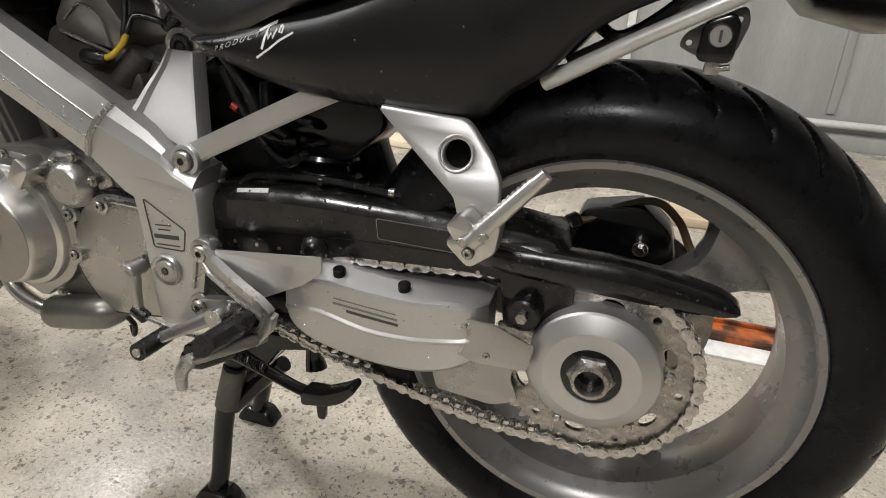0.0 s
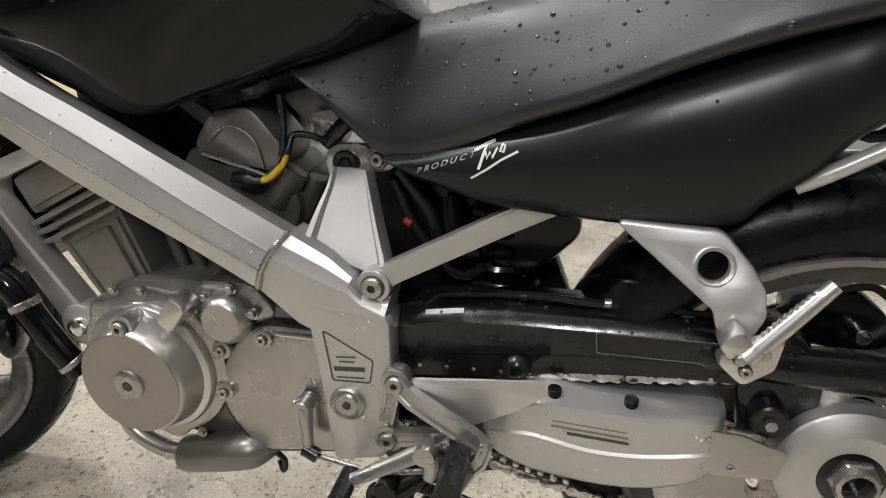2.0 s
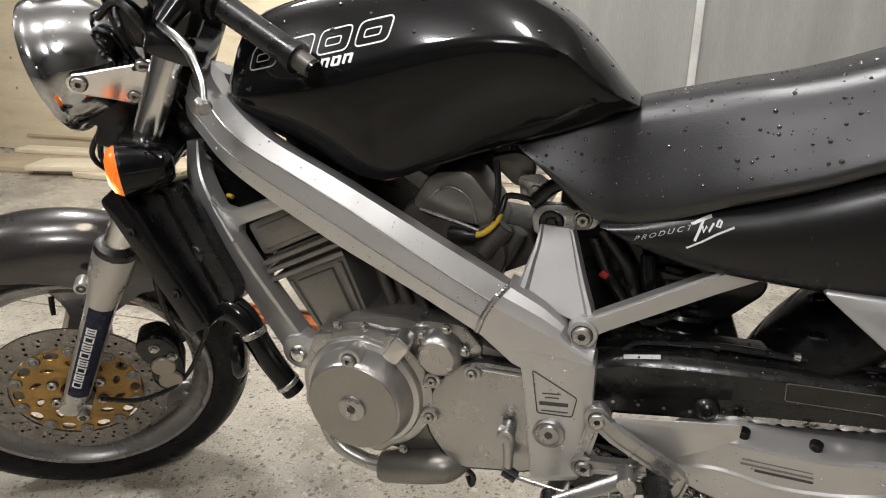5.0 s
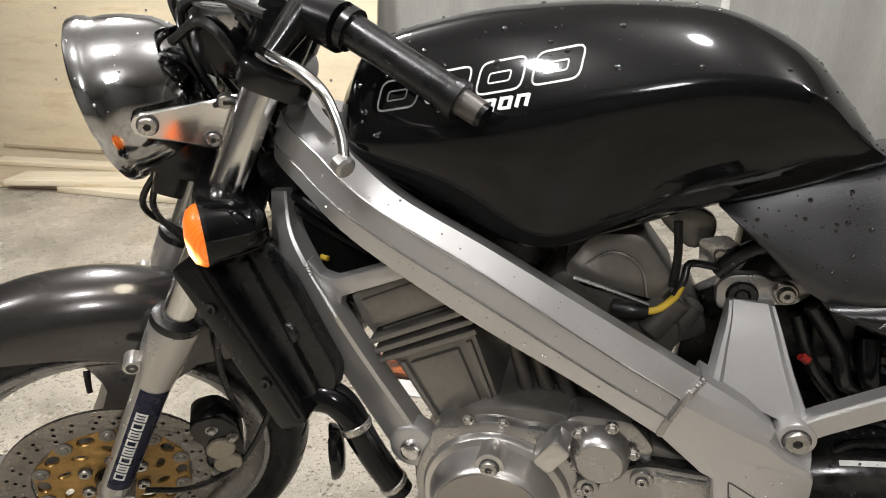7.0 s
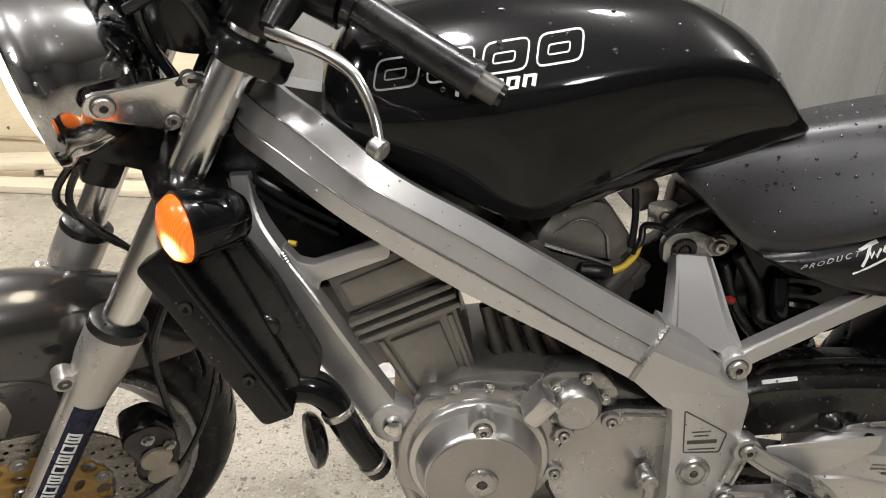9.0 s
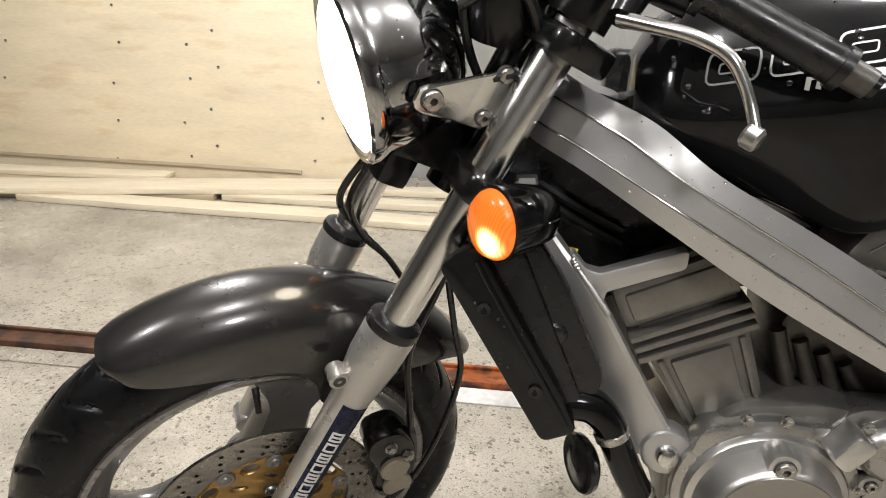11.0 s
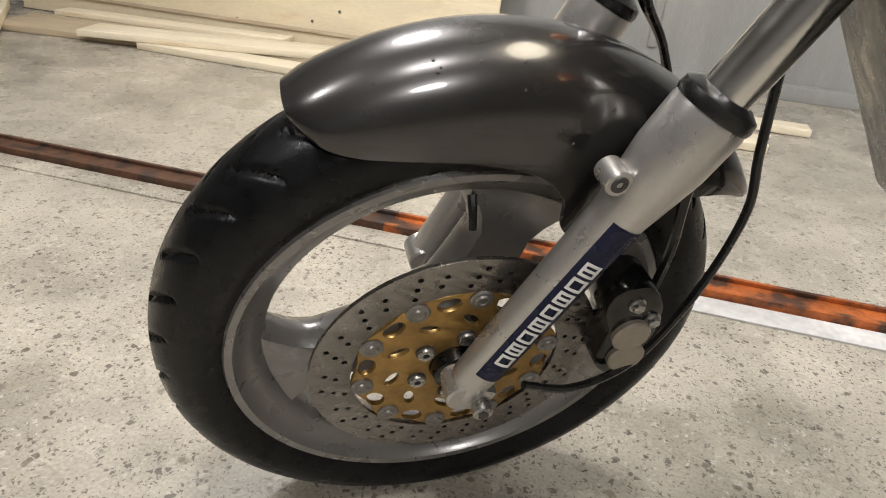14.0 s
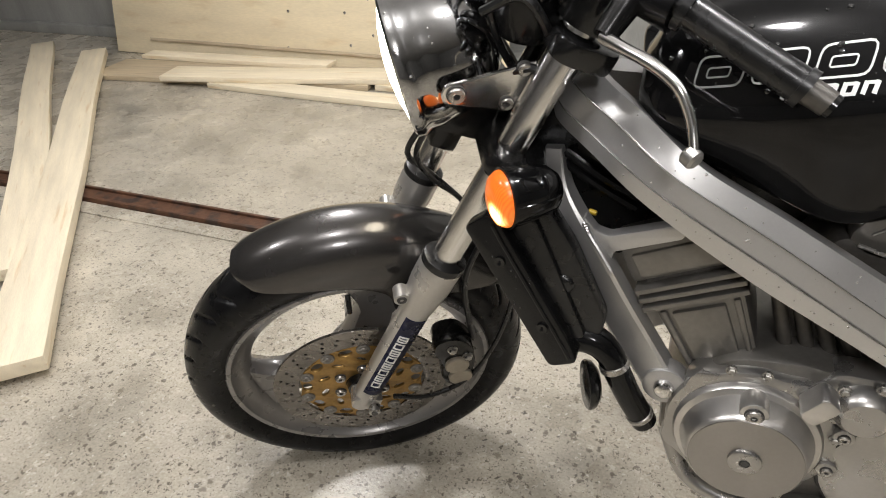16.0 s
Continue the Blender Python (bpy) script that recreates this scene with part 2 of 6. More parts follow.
def single(name, bm, mat, label, category, group="", kind="", sharp=38):
    return tagged(put(name, finish(name, bm, mat, sharp), None), label, category, group, kind)


def box(bm, x0, x1, y0, y1, z0, z1, bevel=0.0, m=None):
    vs = [bm.verts.new(v) for v in ((x0, y0, z0), (x1, y0, z0), (x1, y1, z0), (x0, y1, z0), (x0, y0, z1), (x1, y0, z1), (x1, y1, z1), (x0, y1, z1))]
    fs = [bm.faces.new([vs[i] for i in f]) for f in ((3, 2, 1, 0), (4, 5, 6, 7), (0, 1, 5, 4), (1, 2, 6, 5), (2, 3, 7, 6), (3, 0, 4, 7))]
    if bevel:
        es = list({e for f in fs for e in f.edges})
        made = bmesh.ops.bevel(bm, geom=es, offset=bevel, segments=2, affect="EDGES", profile=0.6)
        vs = list({v for v in made["verts"]} | {v for v in vs if v.is_valid})
    if m:
        bmesh.ops.transform(bm, matrix=m, verts=[v for v in vs if v.is_valid])
    return bm


def smooth_line(points, steps=6):
    """A Catmull-Rom line through points of any dimension."""
    p = [np.array(q, float) for q in points]
    if len(p) < 3:
        return p
    p = [2 * p[0] - p[1], *p, 2 * p[-1] - p[-2]]
    out = []
    for a, b, c, d in zip(p, p[1:], p[2:], p[3:]):
        for s in np.linspace(0, 1, steps, endpoint=False):
            out.append(0.5 * (2 * b + (c - a) * s + (2 * a - 5 * b + 4 * c - d) * s**2 + (3 * b - a - 3 * c + d) * s**3))
    return [*out, p[-2]]


def skin(bm, rings, closed=True, caps=True):
    """Faces between rings of the same number of points."""
    rows = [[bm.verts.new(tuple(p)) for p in ring] for ring in rings]
    n = len(rows[0])
    for a, b in zip(rows, rows[1:]):
        for i in range(n if closed else n - 1):
            j = (i + 1) % n
            bm.faces.new((a[i], a[j], b[j], b[i]))
    if caps and closed:
        bm.faces.new(rows[0][::-1])
        bm.faces.new(rows[-1])
    return bm


def tube(bm, points, radius, sides=12, steps=6, flat=1.0, caps=True):
    """A round bar along a smooth line; radius is one number or one for each point; flat squeezes it in its second direction."""
    line = smooth_line(points, steps)
    radii = [radius] * len(points) if isinstance(radius, (int, float)) else list(radius)
    rad = np.interp(np.linspace(0, 1, len(line)), np.linspace(0, 1, len(radii)), radii)
    side, rings = None, []
    for i, p in enumerate(line):
        way = Vector(line[min(i + 1, len(line) - 1)] - line[max(i - 1, 0)]).normalized()
        if side is None:
            side = way.orthogonal().normalized()
        side = (side - way * side.dot(way)).normalized()
        up = way.cross(side)
        rings.append([Vector(p) + float(rad[i]) * (math.cos(a) * side + flat * math.sin(a) * up) for a in np.linspace(0, 2 * math.pi, sides, endpoint=False)])
    return skin(bm, rings, caps=caps)


def lathe(bm, profile, m, sides=48, closed=False, start=0.0, end=2 * math.pi):
    """Turns (radius, height) round the z axis of m. closed: the profile is a ring of points."""
    whole = abs(end - start - 2 * math.pi) < 1e-6
    angles = np.linspace(start, end, sides, endpoint=not whole)
    rows = [[bm.verts.new(m @ Vector((r * math.cos(a), r * math.sin(a), h))) for r, h in profile] for a in angles]
    n = len(profile)
    for k in range(sides if whole else sides - 1):
        a, b = rows[k], rows[(k + 1) % sides]
        for i in range(n if closed else n - 1):
            j = (i + 1) % n
            bm.faces.new((a[i], a[j], b[j], b[i]))
    if not closed and whole:
        for i in (0, n - 1):
            if profile[i][0] > 1e-6:
                bm.faces.new([row[i] for row in rows])
    return bm


def along(p, q):
    """A frame at p whose z axis points to q."""
    way = Vector(q) - Vector(p)
    return Matrix.Translation(p) @ way.to_track_quat("Z", "Y").to_matrix().to_4x4()


def rod(bm, p, q, r, r2=None, sides=20, edge=0.0):
    length = (Vector(q) - Vector(p)).length
    r2 = r if r2 is None else r2
    e = edge or min(r, r2, length) * 0.12
    return lathe(bm, [(r - e, 0), (r, e), (r2, length - e), (r2 - e, length)], along(p, q), sides)


def plate(outline, holes, thick, m, bevel=0.0, round_at=0):
    """A flat plate with holes through it, in the xy plane of m, its middle at z 0."""
    cu = bpy.data.curves.new("plate", "CURVE")
    cu.dimensions, cu.fill_mode, cu.extrude, cu.bevel_depth, cu.bevel_resolution = "2D", "BOTH", thick / 2 - bevel, bevel, 1
    for ring in (outline, *holes):
        s = cu.splines.new("POLY")
        s.points.add(len(ring) - 1)
        for point, (x, y) in zip(s.points, ring):
            point.co = (x, y, 0, 1)
        s.use_cyclic_u = True
    ob = bpy.data.objects.new("plate", cu)
    me = bpy.data.meshes.new_from_object(ob)
    bm = bmesh.new()
    bm.from_mesh(me)
    bmesh.ops.remove_doubles(bm, verts=bm.verts[:], dist=1e-5)
    bmesh.ops.transform(bm, matrix=m, verts=bm.verts[:])
    bpy.data.objects.remove(ob)
    bpy.data.curves.remove(cu)
    bpy.data.meshes.remove(me)
    return bm


def circle(x, y, r, n=20, start=0.0):
    return [(x + r * math.cos(start + a), y + r * math.sin(start + a)) for a in np.linspace(0, 2 * math.pi, n, endpoint=False)]


def oval(x, y, rx, ry, turn, n=16):
    c, s = math.cos(turn), math.sin(turn)
    return [(x + c * rx * math.cos(a) - s * ry * math.sin(a), y + s * rx * math.cos(a) + c * ry * math.sin(a)) for a in np.linspace(0, 2 * math.pi, n, endpoint=False)]


def rounded(poly, r, n=4):
    """The polygon with its corners rounded."""
    out = []
    for i, p in enumerate(poly):
        a, b, c = (np.array(poly[j % len(poly)], float) for j in (i - 1, i, i + 1))
        u, v = a - b, c - b
        k = min(r, 0.45 * np.linalg.norm(u), 0.45 * np.linalg.norm(v))
        s, e = b + u / np.linalg.norm(u) * k, b + v / np.linalg.norm(v) * k
        for t in np.linspace(0, 1, n):
            out.append(tuple((1 - t) ** 2 * s + 2 * t * (1 - t) * b + t**2 * e))
    return out


def side_frame(y):
    """Plan of the machine's left side: local x is the world's x, local y its z, and local z points to the left."""
    return Matrix(((1, 0, 0, 0), (0, 0, -1, y), (0, 1, 0, 0), (0, 0, 0, 1)))


def merge(*bms):
    out = bms[0]
    for b in bms[1:]:
        me = bpy.data.meshes.new("tmp")
        b.to_mesh(me)
        b.free()
        out.from_mesh(me)
        bpy.data.meshes.remove(me)
    return out


MID = 0.125


def mirrored(bm):
    """The same shape on the machine's other side."""
    out = bm.copy()
    for v in out.verts:
        v.co.y = 2 * MID - v.co.y
    bmesh.ops.reverse_faces(out, faces=out.faces[:])
    return out


# ---- the place ----
bm = bmesh.new()
box(bm, -9.0, 5.0, -5.0, 3.2, -0.12, 0.0)
tagged(single("floor", bm, CONCRETE, "pale worn concrete floor with stone chips and damp patches", "floor", kind="structure"))
# south, west and east walls are unseen, dark grey to keep reflections dark
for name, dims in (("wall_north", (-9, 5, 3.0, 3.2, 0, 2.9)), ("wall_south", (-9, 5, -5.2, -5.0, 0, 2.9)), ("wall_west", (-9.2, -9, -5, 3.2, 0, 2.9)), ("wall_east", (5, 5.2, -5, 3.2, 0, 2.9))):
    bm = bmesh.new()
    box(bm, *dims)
    single(name, bm, WALL_PAINT if name == "wall_north" else UNSEEN_WALL, "grey garage wall, painted sheet metal with streaks on the north side only", "wall", kind="structure")
bm = bmesh.new()
box(bm, -9, 5, -5, 3.2, 2.9, 3.0)
single("ceiling", bm, CEILING_PAINT, "plain dark garage ceiling", "ceiling", kind="structure")

# wall cladding seams, skirting and rail
for k, x in enumerate((-4.2, -3.2, -2.2, -1.2, -0.195, 0.8, 1.8, 2.8)):
    bm = bmesh.new()
    box(bm, x - 0.02, x + 0.02, 2.985, 3.001, 0.16, 2.9, 0.004)
    single("trim", bm, TRIM_WHITE if k == 4 else WALL_PAINT, "narrow vertical cover strip on the sheet wall", "trim", "wall cover strips", "structure")
bm = bmesh.new()
box(bm, -9, 5, 2.93, 3.001, 0.0, 0.07, 0.006)
single("baseboard", bm, WALL_PAINT, "low grey metal plinth along the wall", "baseboard", kind="structure")
bm = bmesh.new()
tube(bm, [(0.25, 2.95, 0.12), (5, 2.95, 0.12)], 0.018, 10)
single("trim_pipe", bm, TRIM_WHITE, "thin pale pipe along the foot of the wall", "pipe", kind="structure")

for x0, x1, mat, what in ((-9, -1.78, OLD_RUST, "dark rusty steel channel let into the floor"), (-1.78, 5, RUST, "rusty orange-painted steel channel let into the floor")):
    bm = bmesh.new()
    box(bm, x0, x1, 0.835, 0.93, -0.002, 0.006, 0.002)
    box(bm, x0, x1, 0.835, 0.85, 0.004, 0.022, 0.003)
    box(bm, x0, x1, 0.918, 0.93, 0.004, 0.016, 0.003)
    single("floor_channel", bm, mat, what, "channel", kind="structure")
for x0, x1, mat, what in ((-9, -1.25, CONCRETE, "dull grey strip beside the rusty floor channel"), (-1.25, 5, STRIP, "worn white strip beside the rusty floor channel")):
    bm = bmesh.new()
    box(bm, x0, x1, 0.765, 0.832, -0.002, 0.005, 0.002)
    single("floor_strip", bm, mat, what, "strip", kind="structure")


def board(p, q, width, thick, z, label, group, roll=0.0, name="plank", mat=None):
    """A sawn board from p to q on the floor."""
    length = math.dist(p, q)
    bm = bmesh.new()
    box(bm, 0, length, -width / 2, width / 2, 0, thick, 0.004)
    bmesh.ops.subdivide_edges(bm, edges=[e for e in bm.edges if e.calc_length() > length * 0.8], cuts=8)
    for v in bm.verts:
        v.co.y += 0.006 * math.sin(v.co.x * 3.1 + p[0])
    me = finish(name, bm, mat or PINE)
    ob = put(name, me, None, pose(p[0], p[1], z, 0, 0, math.degrees(math.atan2(q[1] - p[1], q[0] - p[0]))) @ pose(0, 0, 0, roll))
    return tagged(ob, label, "plank", group)


def plywood_sheet():
    sheet = thing("plywood_panel", (-3.3, 2.6, 0.03), "pale plywood sheet with rows of nail heads leaning on the wall", "panel")
    m = pose(-3.3, 2.62, 0.04, -13)
    bm = bmesh.new()
    box(bm, -1.38, 1.38, 0, 0.018, -0.036, 1.3, 0.003, m)
    part("sheet", bm, PLY, sheet)
    bm = bmesh.new()
    box(bm, -1.07, 1.05, -0.012, -0.001, -0.01, 0.01, 0.002, m @ pose(0, 0, 0.05, 0, 0.5, 0))
    part("batten", bm, DULL_PINE, sheet, "thin tan batten along the sheet's foot")
    bm = bmesh.new()
    rod(bm, (0, 0.003, 0), (0, -0.0015, 0), 0.0085, sides=8)
    nail = finish("nail", bm, DARK_STEEL)
    for column, low in ((-1.17, 0.36), (-0.65, 0.47), (0.0, 0.06), (0.41, 0.08), (0.56, 0.15), (1.14, 0.11)):
        for j in range(6):
            z = low + 0.205 * j + 0.015 * math.sin(5 * column + 3 * j)
            if z < 1.25:
                put("nail", nail, sheet, m @ pose(column + 0.02 * math.sin(9 * j + 4 * column), 0, z))
    return sheet


plywood_sheet()
board((-4.36, 2.225), (-2.6, 2.43), 0.33, 0.03, 0.002, "wide dull tan board lying flat at the plywood sheet's foot", "boards along the wall", mat=DULL_PINE)
board((-3.81, 2.15), (-2.0, 2.5), 0.2, 0.03, 0.033, "pale sawn pine board lying across other boards", "boards along the wall")
board((-4.27, 2.47), (-2.95, 2.535), 0.12, 0.025, 0.033, "pale sawn pine board tucked against the plywood sheet", "boards along the wall")
board((-3.5, 2.165), (-0.75, 2.06), 0.13, 0.03, 0.002, "pale sawn pine board lying flat on the concrete", "boards along the wall")
board((-2.55, 2.345), (-0.55, 2.35), 0.1, 0.03, 0.002, "pale sawn pine board lying flat on the concrete", "boards along the wall")
board((-1.98, 2.57), (-0.85, 2.63), 0.1, 0.03, 0.002, "pale sawn pine board lying flat on the concrete", "boards along the wall")
board((0.105, 1.64), (2.4, 1.7), 0.18, 0.03, 0.002, "tan sawn pine board lying flat behind the machine", "boards along the wall", mat=DULL_PINE)
board((-5.25, 2.5), (-2.78, 0.36), 0.14, 0.038, 0.024, "long pale pine plank lying across the floor channel", "long planks on the floor")
board((-4.68, 2.42), (-2.38, 0.03), 0.15, 0.045, 0.024, "long pale pine plank lying across the floor channel", "long planks on the floor")

# ---- the motorcycle ----
bike = thing("motorcycle", (-0.7, MID, 0.0), "black naked motorcycle with silver twin-beam frame, wet, on its centre stand", "motorcycle")

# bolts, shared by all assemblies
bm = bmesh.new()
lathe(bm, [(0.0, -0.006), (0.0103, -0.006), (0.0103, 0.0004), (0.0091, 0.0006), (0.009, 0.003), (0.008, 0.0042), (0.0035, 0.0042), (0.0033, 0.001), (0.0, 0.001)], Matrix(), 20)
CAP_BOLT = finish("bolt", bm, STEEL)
CAP_BOLT.materials.append(PRINT_AND_SHADE)
# the second slot paints the shade in the socket and round the head
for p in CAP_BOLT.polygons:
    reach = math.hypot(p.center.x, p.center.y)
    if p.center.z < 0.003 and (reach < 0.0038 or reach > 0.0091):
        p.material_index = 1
bm = bmesh.new()
lathe(bm, [(0.0, -0.004), (0.009, -0.004), (0.009, 0.001)], Matrix(), 20)
lathe(bm, [(0.0067, 0.001), (0.0067, 0.0055), (0.0055, 0.0065), (0.0, 0.0068)], Matrix(), 6)
HEX_BOLT = finish("bolt", bm, STEEL)


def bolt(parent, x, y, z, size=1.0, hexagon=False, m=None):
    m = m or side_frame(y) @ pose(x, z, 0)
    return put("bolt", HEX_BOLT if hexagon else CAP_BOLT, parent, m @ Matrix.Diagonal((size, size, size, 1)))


# wheels
def wheel(name, m, radius, half_width, rim_half, spokes, label, spoke_mat=RIM, lip=0.2295, wide=1.0):
    """A three-spoked wheel about the z axis of m, whose z axis points to the machine's right."""
    hub = put(name, None, bike, None, label)
    WORLD_OF[hub] = Matrix()
    seat_r = lip - 0.0075
    outer = [(a, seat_r + 0.034 + (radius - seat_r - 0.034) * math.cos(a) ** 0.85, half_width * math.sin(a)) for a in np.linspace(-math.pi / 2 + 0.02, math.pi / 2 - 0.02, 45)]
    ring = [(9, seat_r, -rim_half + 0.006), (9, seat_r + 0.012, -rim_half - 0.004), (9, seat_r + 0.022, -half_width * 0.95), *outer, (9, seat_r + 0.022, half_width * 0.95), (9, seat_r + 0.012, rim_half + 0.004), (9, seat_r, rim_half - 0.006)]

    def groove(a, turn):
        """Depth of the tread grooves at an angle across the tyre and one round it."""
        s = (abs(a) - 0.1) / 0.95
        if a == 9 or not 0 <= s <= 1:
            return 0.0
        step = 2 * math.pi / 34
        off = (turn - 0.24 * s + 0.08 * s * s + (step / 2 if a > 0 else 0) + step / 2) % step - step / 2
        half = 0.0048 * min(1.0, 6 * s, 3.5 * (1 - s) + 0.1)
        return 0.004 * min(1.0, max(0.0, 1.7 * (1 - abs(off) * radius / half))) if half > 0 else 0.0

    verts, faces, count, n = [], [], 34 * 24, len(ring)
    for k in range(count):
        t = 2 * math.pi * k / count
        for a, r, h in ring:
            d = groove(a, t)
            c = 0.0 if a == 9 else a
            verts.append(m @ Vector(((r - d * math.cos(c)) * math.cos(t), (r - d * math.cos(c)) * math.sin(t), h - d * math.sin(c))))
        for i in range(n):
            j, q = (i + 1) % n, (k + 1) % count
            faces.append((k * n + i, k * n + j, q * n + j, q * n + i))
    me = bpy.data.meshes.new("tyre")
    me.from_pydata(verts, [], faces)
    me.materials.append(RUBBER)
    for p in me.polygons:
        p.use_smooth = True
    me.set_sharp_from_angle(angle=radians(50))
    put("tyre", me, hub, None, "black road tyre with curved tread grooves, wet")
    w = rim_half
    k = lip / 0.2295
    rim = [(0.2235, -w + 0.004), (0.2295, -w + 0.003), (0.2305, -w - 0.001), (0.2285, -w - 0.004), (0.221, -w - 0.003), (0.217, -w + 0.006), (0.206, -w + 0.014), (0.194, -w + 0.022), (0.19, -0.01), (0.19, 0.01), (0.194, w - 0.022), (0.206, w - 0.014), (0.217, w - 0.006), (0.221, w + 0.003), (0.2285, w + 0.004), (0.2305, w + 0.001), (0.2235, w - 0.004), (0.21, 0.0)]
    rim = [(r * k, h) for r, h in rim]
    bm = bmesh.new()
    lathe(bm, rim, m, 96, closed=True)
    part("rim", bm, RIM, hub, "dark silver cast rim")
    for a in spokes:
        bm = bmesh.new()
        rings = []
        for s in np.linspace(0, 1, 9):
            r = 0.05 + 0.15 * s
            half = wide * (0.026 + 0.012 * (1 - s) ** 2 + 0.05 * max(s - 0.62, 0) ** 1.5 * 4)
            dep = 0.026 - 0.006 * s
            shape = [(-half, -dep * 0.3), (-half * 0.75, -dep), (-half * 0.3, -dep * 0.82), (half * 0.3, -dep * 0.82), (half * 0.75, -dep), (half, -dep * 0.3), (half, dep * 0.3), (half * 0.75, dep), (-half * 0.75, dep), (-half, dep * 0.3)]
            rings.append([m @ Vector((r * math.cos(a) - t * math.sin(a), r * math.sin(a) + t * math.cos(a), h)) for t, h in shape])
        skin(bm, rings)
        part("spoke", bm, spoke_mat, hub)
    bm = bmesh.new()
    lathe(bm, [(0.02, -0.045), (0.045, -0.045), (0.052, -0.035), (0.06, -0.02), (0.06, 0.02), (0.052, 0.035), (0.045, 0.045), (0.02, 0.045)], m, 40)
    part("hub", bm, spoke_mat, hub)
    a = spokes[0] - (0.3 if lip > 0.23 else 2.2)
    bm = bmesh.new()
    p = [m @ Vector((r * math.cos(a), r * math.sin(a), h)) for r, h in ((0.192, -0.02), (0.18, -0.03), (0.165, -0.038))]
    tube(bm, p, [0.005, 0.0045, 0.004], 8, 3)
    part("valve", bm, BLACK_RUBBER, hub)
    return hub


REAR = Vector((-0.002, MID, 0.381))
rear_m = Matrix.Translation(REAR) @ Matrix(((1, 0, 0, 0), (0, 0, 1, 0), (0, -1, 0, 0), (0, 0, 0, 1)))
# local x is the world's x, local y points down
rear_wheel = wheel("rear_wheel", rear_m, 0.318, 0.076, 0.062, [-0.78, -0.78 + 2.094, -0.78 + 4.189], "dark silver three-spoke rear wheel with a wide tyre")

# steered frame: u back, v right, w up the steering axis
FU, FV, FW = Vector((0.7325, 0.5572, -0.391)), Vector((-0.4988, 0.8302, 0.2487)), Vector((0.4632, 0.0128, 0.8862))
FRONT = Vector((-1.438, 0.136, 0.294))
STEER = Matrix.Translation(FRONT) @ Matrix((FU, FV, FW)).transposed().to_4x4()


def st(u, v, w):
    return STEER @ Vector((u, v, w))


front_m = STEER @ pose(-0.006, -0.003, -0.006) @ Matrix(((1, 0, 0, 0), (0, 0, 1, 0), (0, -1, 0, 0), (0, 0, 0, 1)))
front_wheel = wheel("front_wheel", front_m, 0.306, 0.058, 0.043, [-1.7, -1.7 + 2.094, -1.7 + 4.189], "dark silver three-spoke front wheel turned to one side", lip=0.236, wide=1.3)

# fuel tank
def along_x(xs, table, steps=5):
    """Smooth rows of values over x."""
    return smooth_line([(x, *row) for x, row in zip(xs, table)], steps)


TANK_X = (-0.99, -0.955, -0.86, -0.775, -0.70, -0.62, -0.55, -0.505, -0.475, -0.458)
TANK = ((0.885, 0.85, 0.815, 0.06, 0.045), (0.93, 0.838, 0.79, 0.1, 0.06), (0.957, 0.852, 0.757, 0.12, 0.078), (0.966, 0.874, 0.731, 0.127, 0.092), (0.968, 0.893, 0.753, 0.125, 0.085), (0.961, 0.906, 0.777, 0.118, 0.066), (0.93, 0.896, 0.797, 0.106, 0.06), (0.886, 0.86, 0.8115, 0.09, 0.055), (0.85, 0.84, 0.821, 0.068, 0.048), (0.833, 0.829, 0.825, 0.042, 0.03))
rings = []
for x, top, crease, low, wide, foot in along_x(TANK_X, TANK):
    d, e = top - crease, crease - low
    half = [(0.0, top), (wide * 0.3, top - 0.012 * d), (wide * 0.5, top - 0.1 * d), (wide * 0.66, top - 0.3 * d), (wide * 0.82, top - 0.58 * d), (wide * 0.95, crease + 0.13 * d), (wide, crease), (wide * 0.996, crease - 0.1 * e), (wide * 0.93 + foot * 0.05, crease - 0.35 * e), (foot * 0.75 + wide * 0.25, low + 0.22 * e), (foot, low + 0.006), (foot - 0.008, low), (foot * 0.5, low + 0.004)]
    rings.append([(x, MID - y, z) for y, z in half] + [(x, MID + y, z) for y, z in half[:0:-1]])
bm = bmesh.new()
skin(bm, rings)
tank = part("fuel_tank", bm, TANK_PAINT, bike, "glossy black fuel tank with white outline lettering, wet", 50)

# seat
SEAT_X = (-0.6, -0.56, -0.5, -0.45, -0.36, -0.28, -0.2, -0.12, -0.02, 0.08)
SEAT = ((0.788, 0.779, 0.055), (0.803, 0.745, 0.062), (0.82, 0.696, 0.07), (0.834, 0.694, 0.083), (0.853, 0.73, 0.102), (0.868, 0.757, 0.11), (0.892, 0.79, 0.115), (0.922, 0.815, 0.116), (0.935, 0.838, 0.108), (0.935, 0.862, 0.09))
rings = []
for x, top, low, wide in along_x(SEAT_X, SEAT):
    h = top - low
    half = [(0.0, top), (wide * 0.36, top), (wide * 0.52, top - 0.05 * h), (wide * 0.62, top - 0.16 * h), (wide * 0.7, top - 0.32 * h), (wide * 0.79, top - 0.5 * h), (wide * 0.88, top - 0.68 * h), (wide * 0.95, top - 0.84 * h), (wide * 0.97, low + 0.06 * h), (wide * 0.92, low), (wide * 0.5, low + 0.004)]
    rings.append([(x, MID - y, z) for y, z in half] + [(x, MID + y, z) for y, z in half[:0:-1]])
bm = bmesh.new()
skin(bm, rings)
seat = part("seat", bm, VINYL, bike, "black textured vinyl dual seat with water drops", 60)

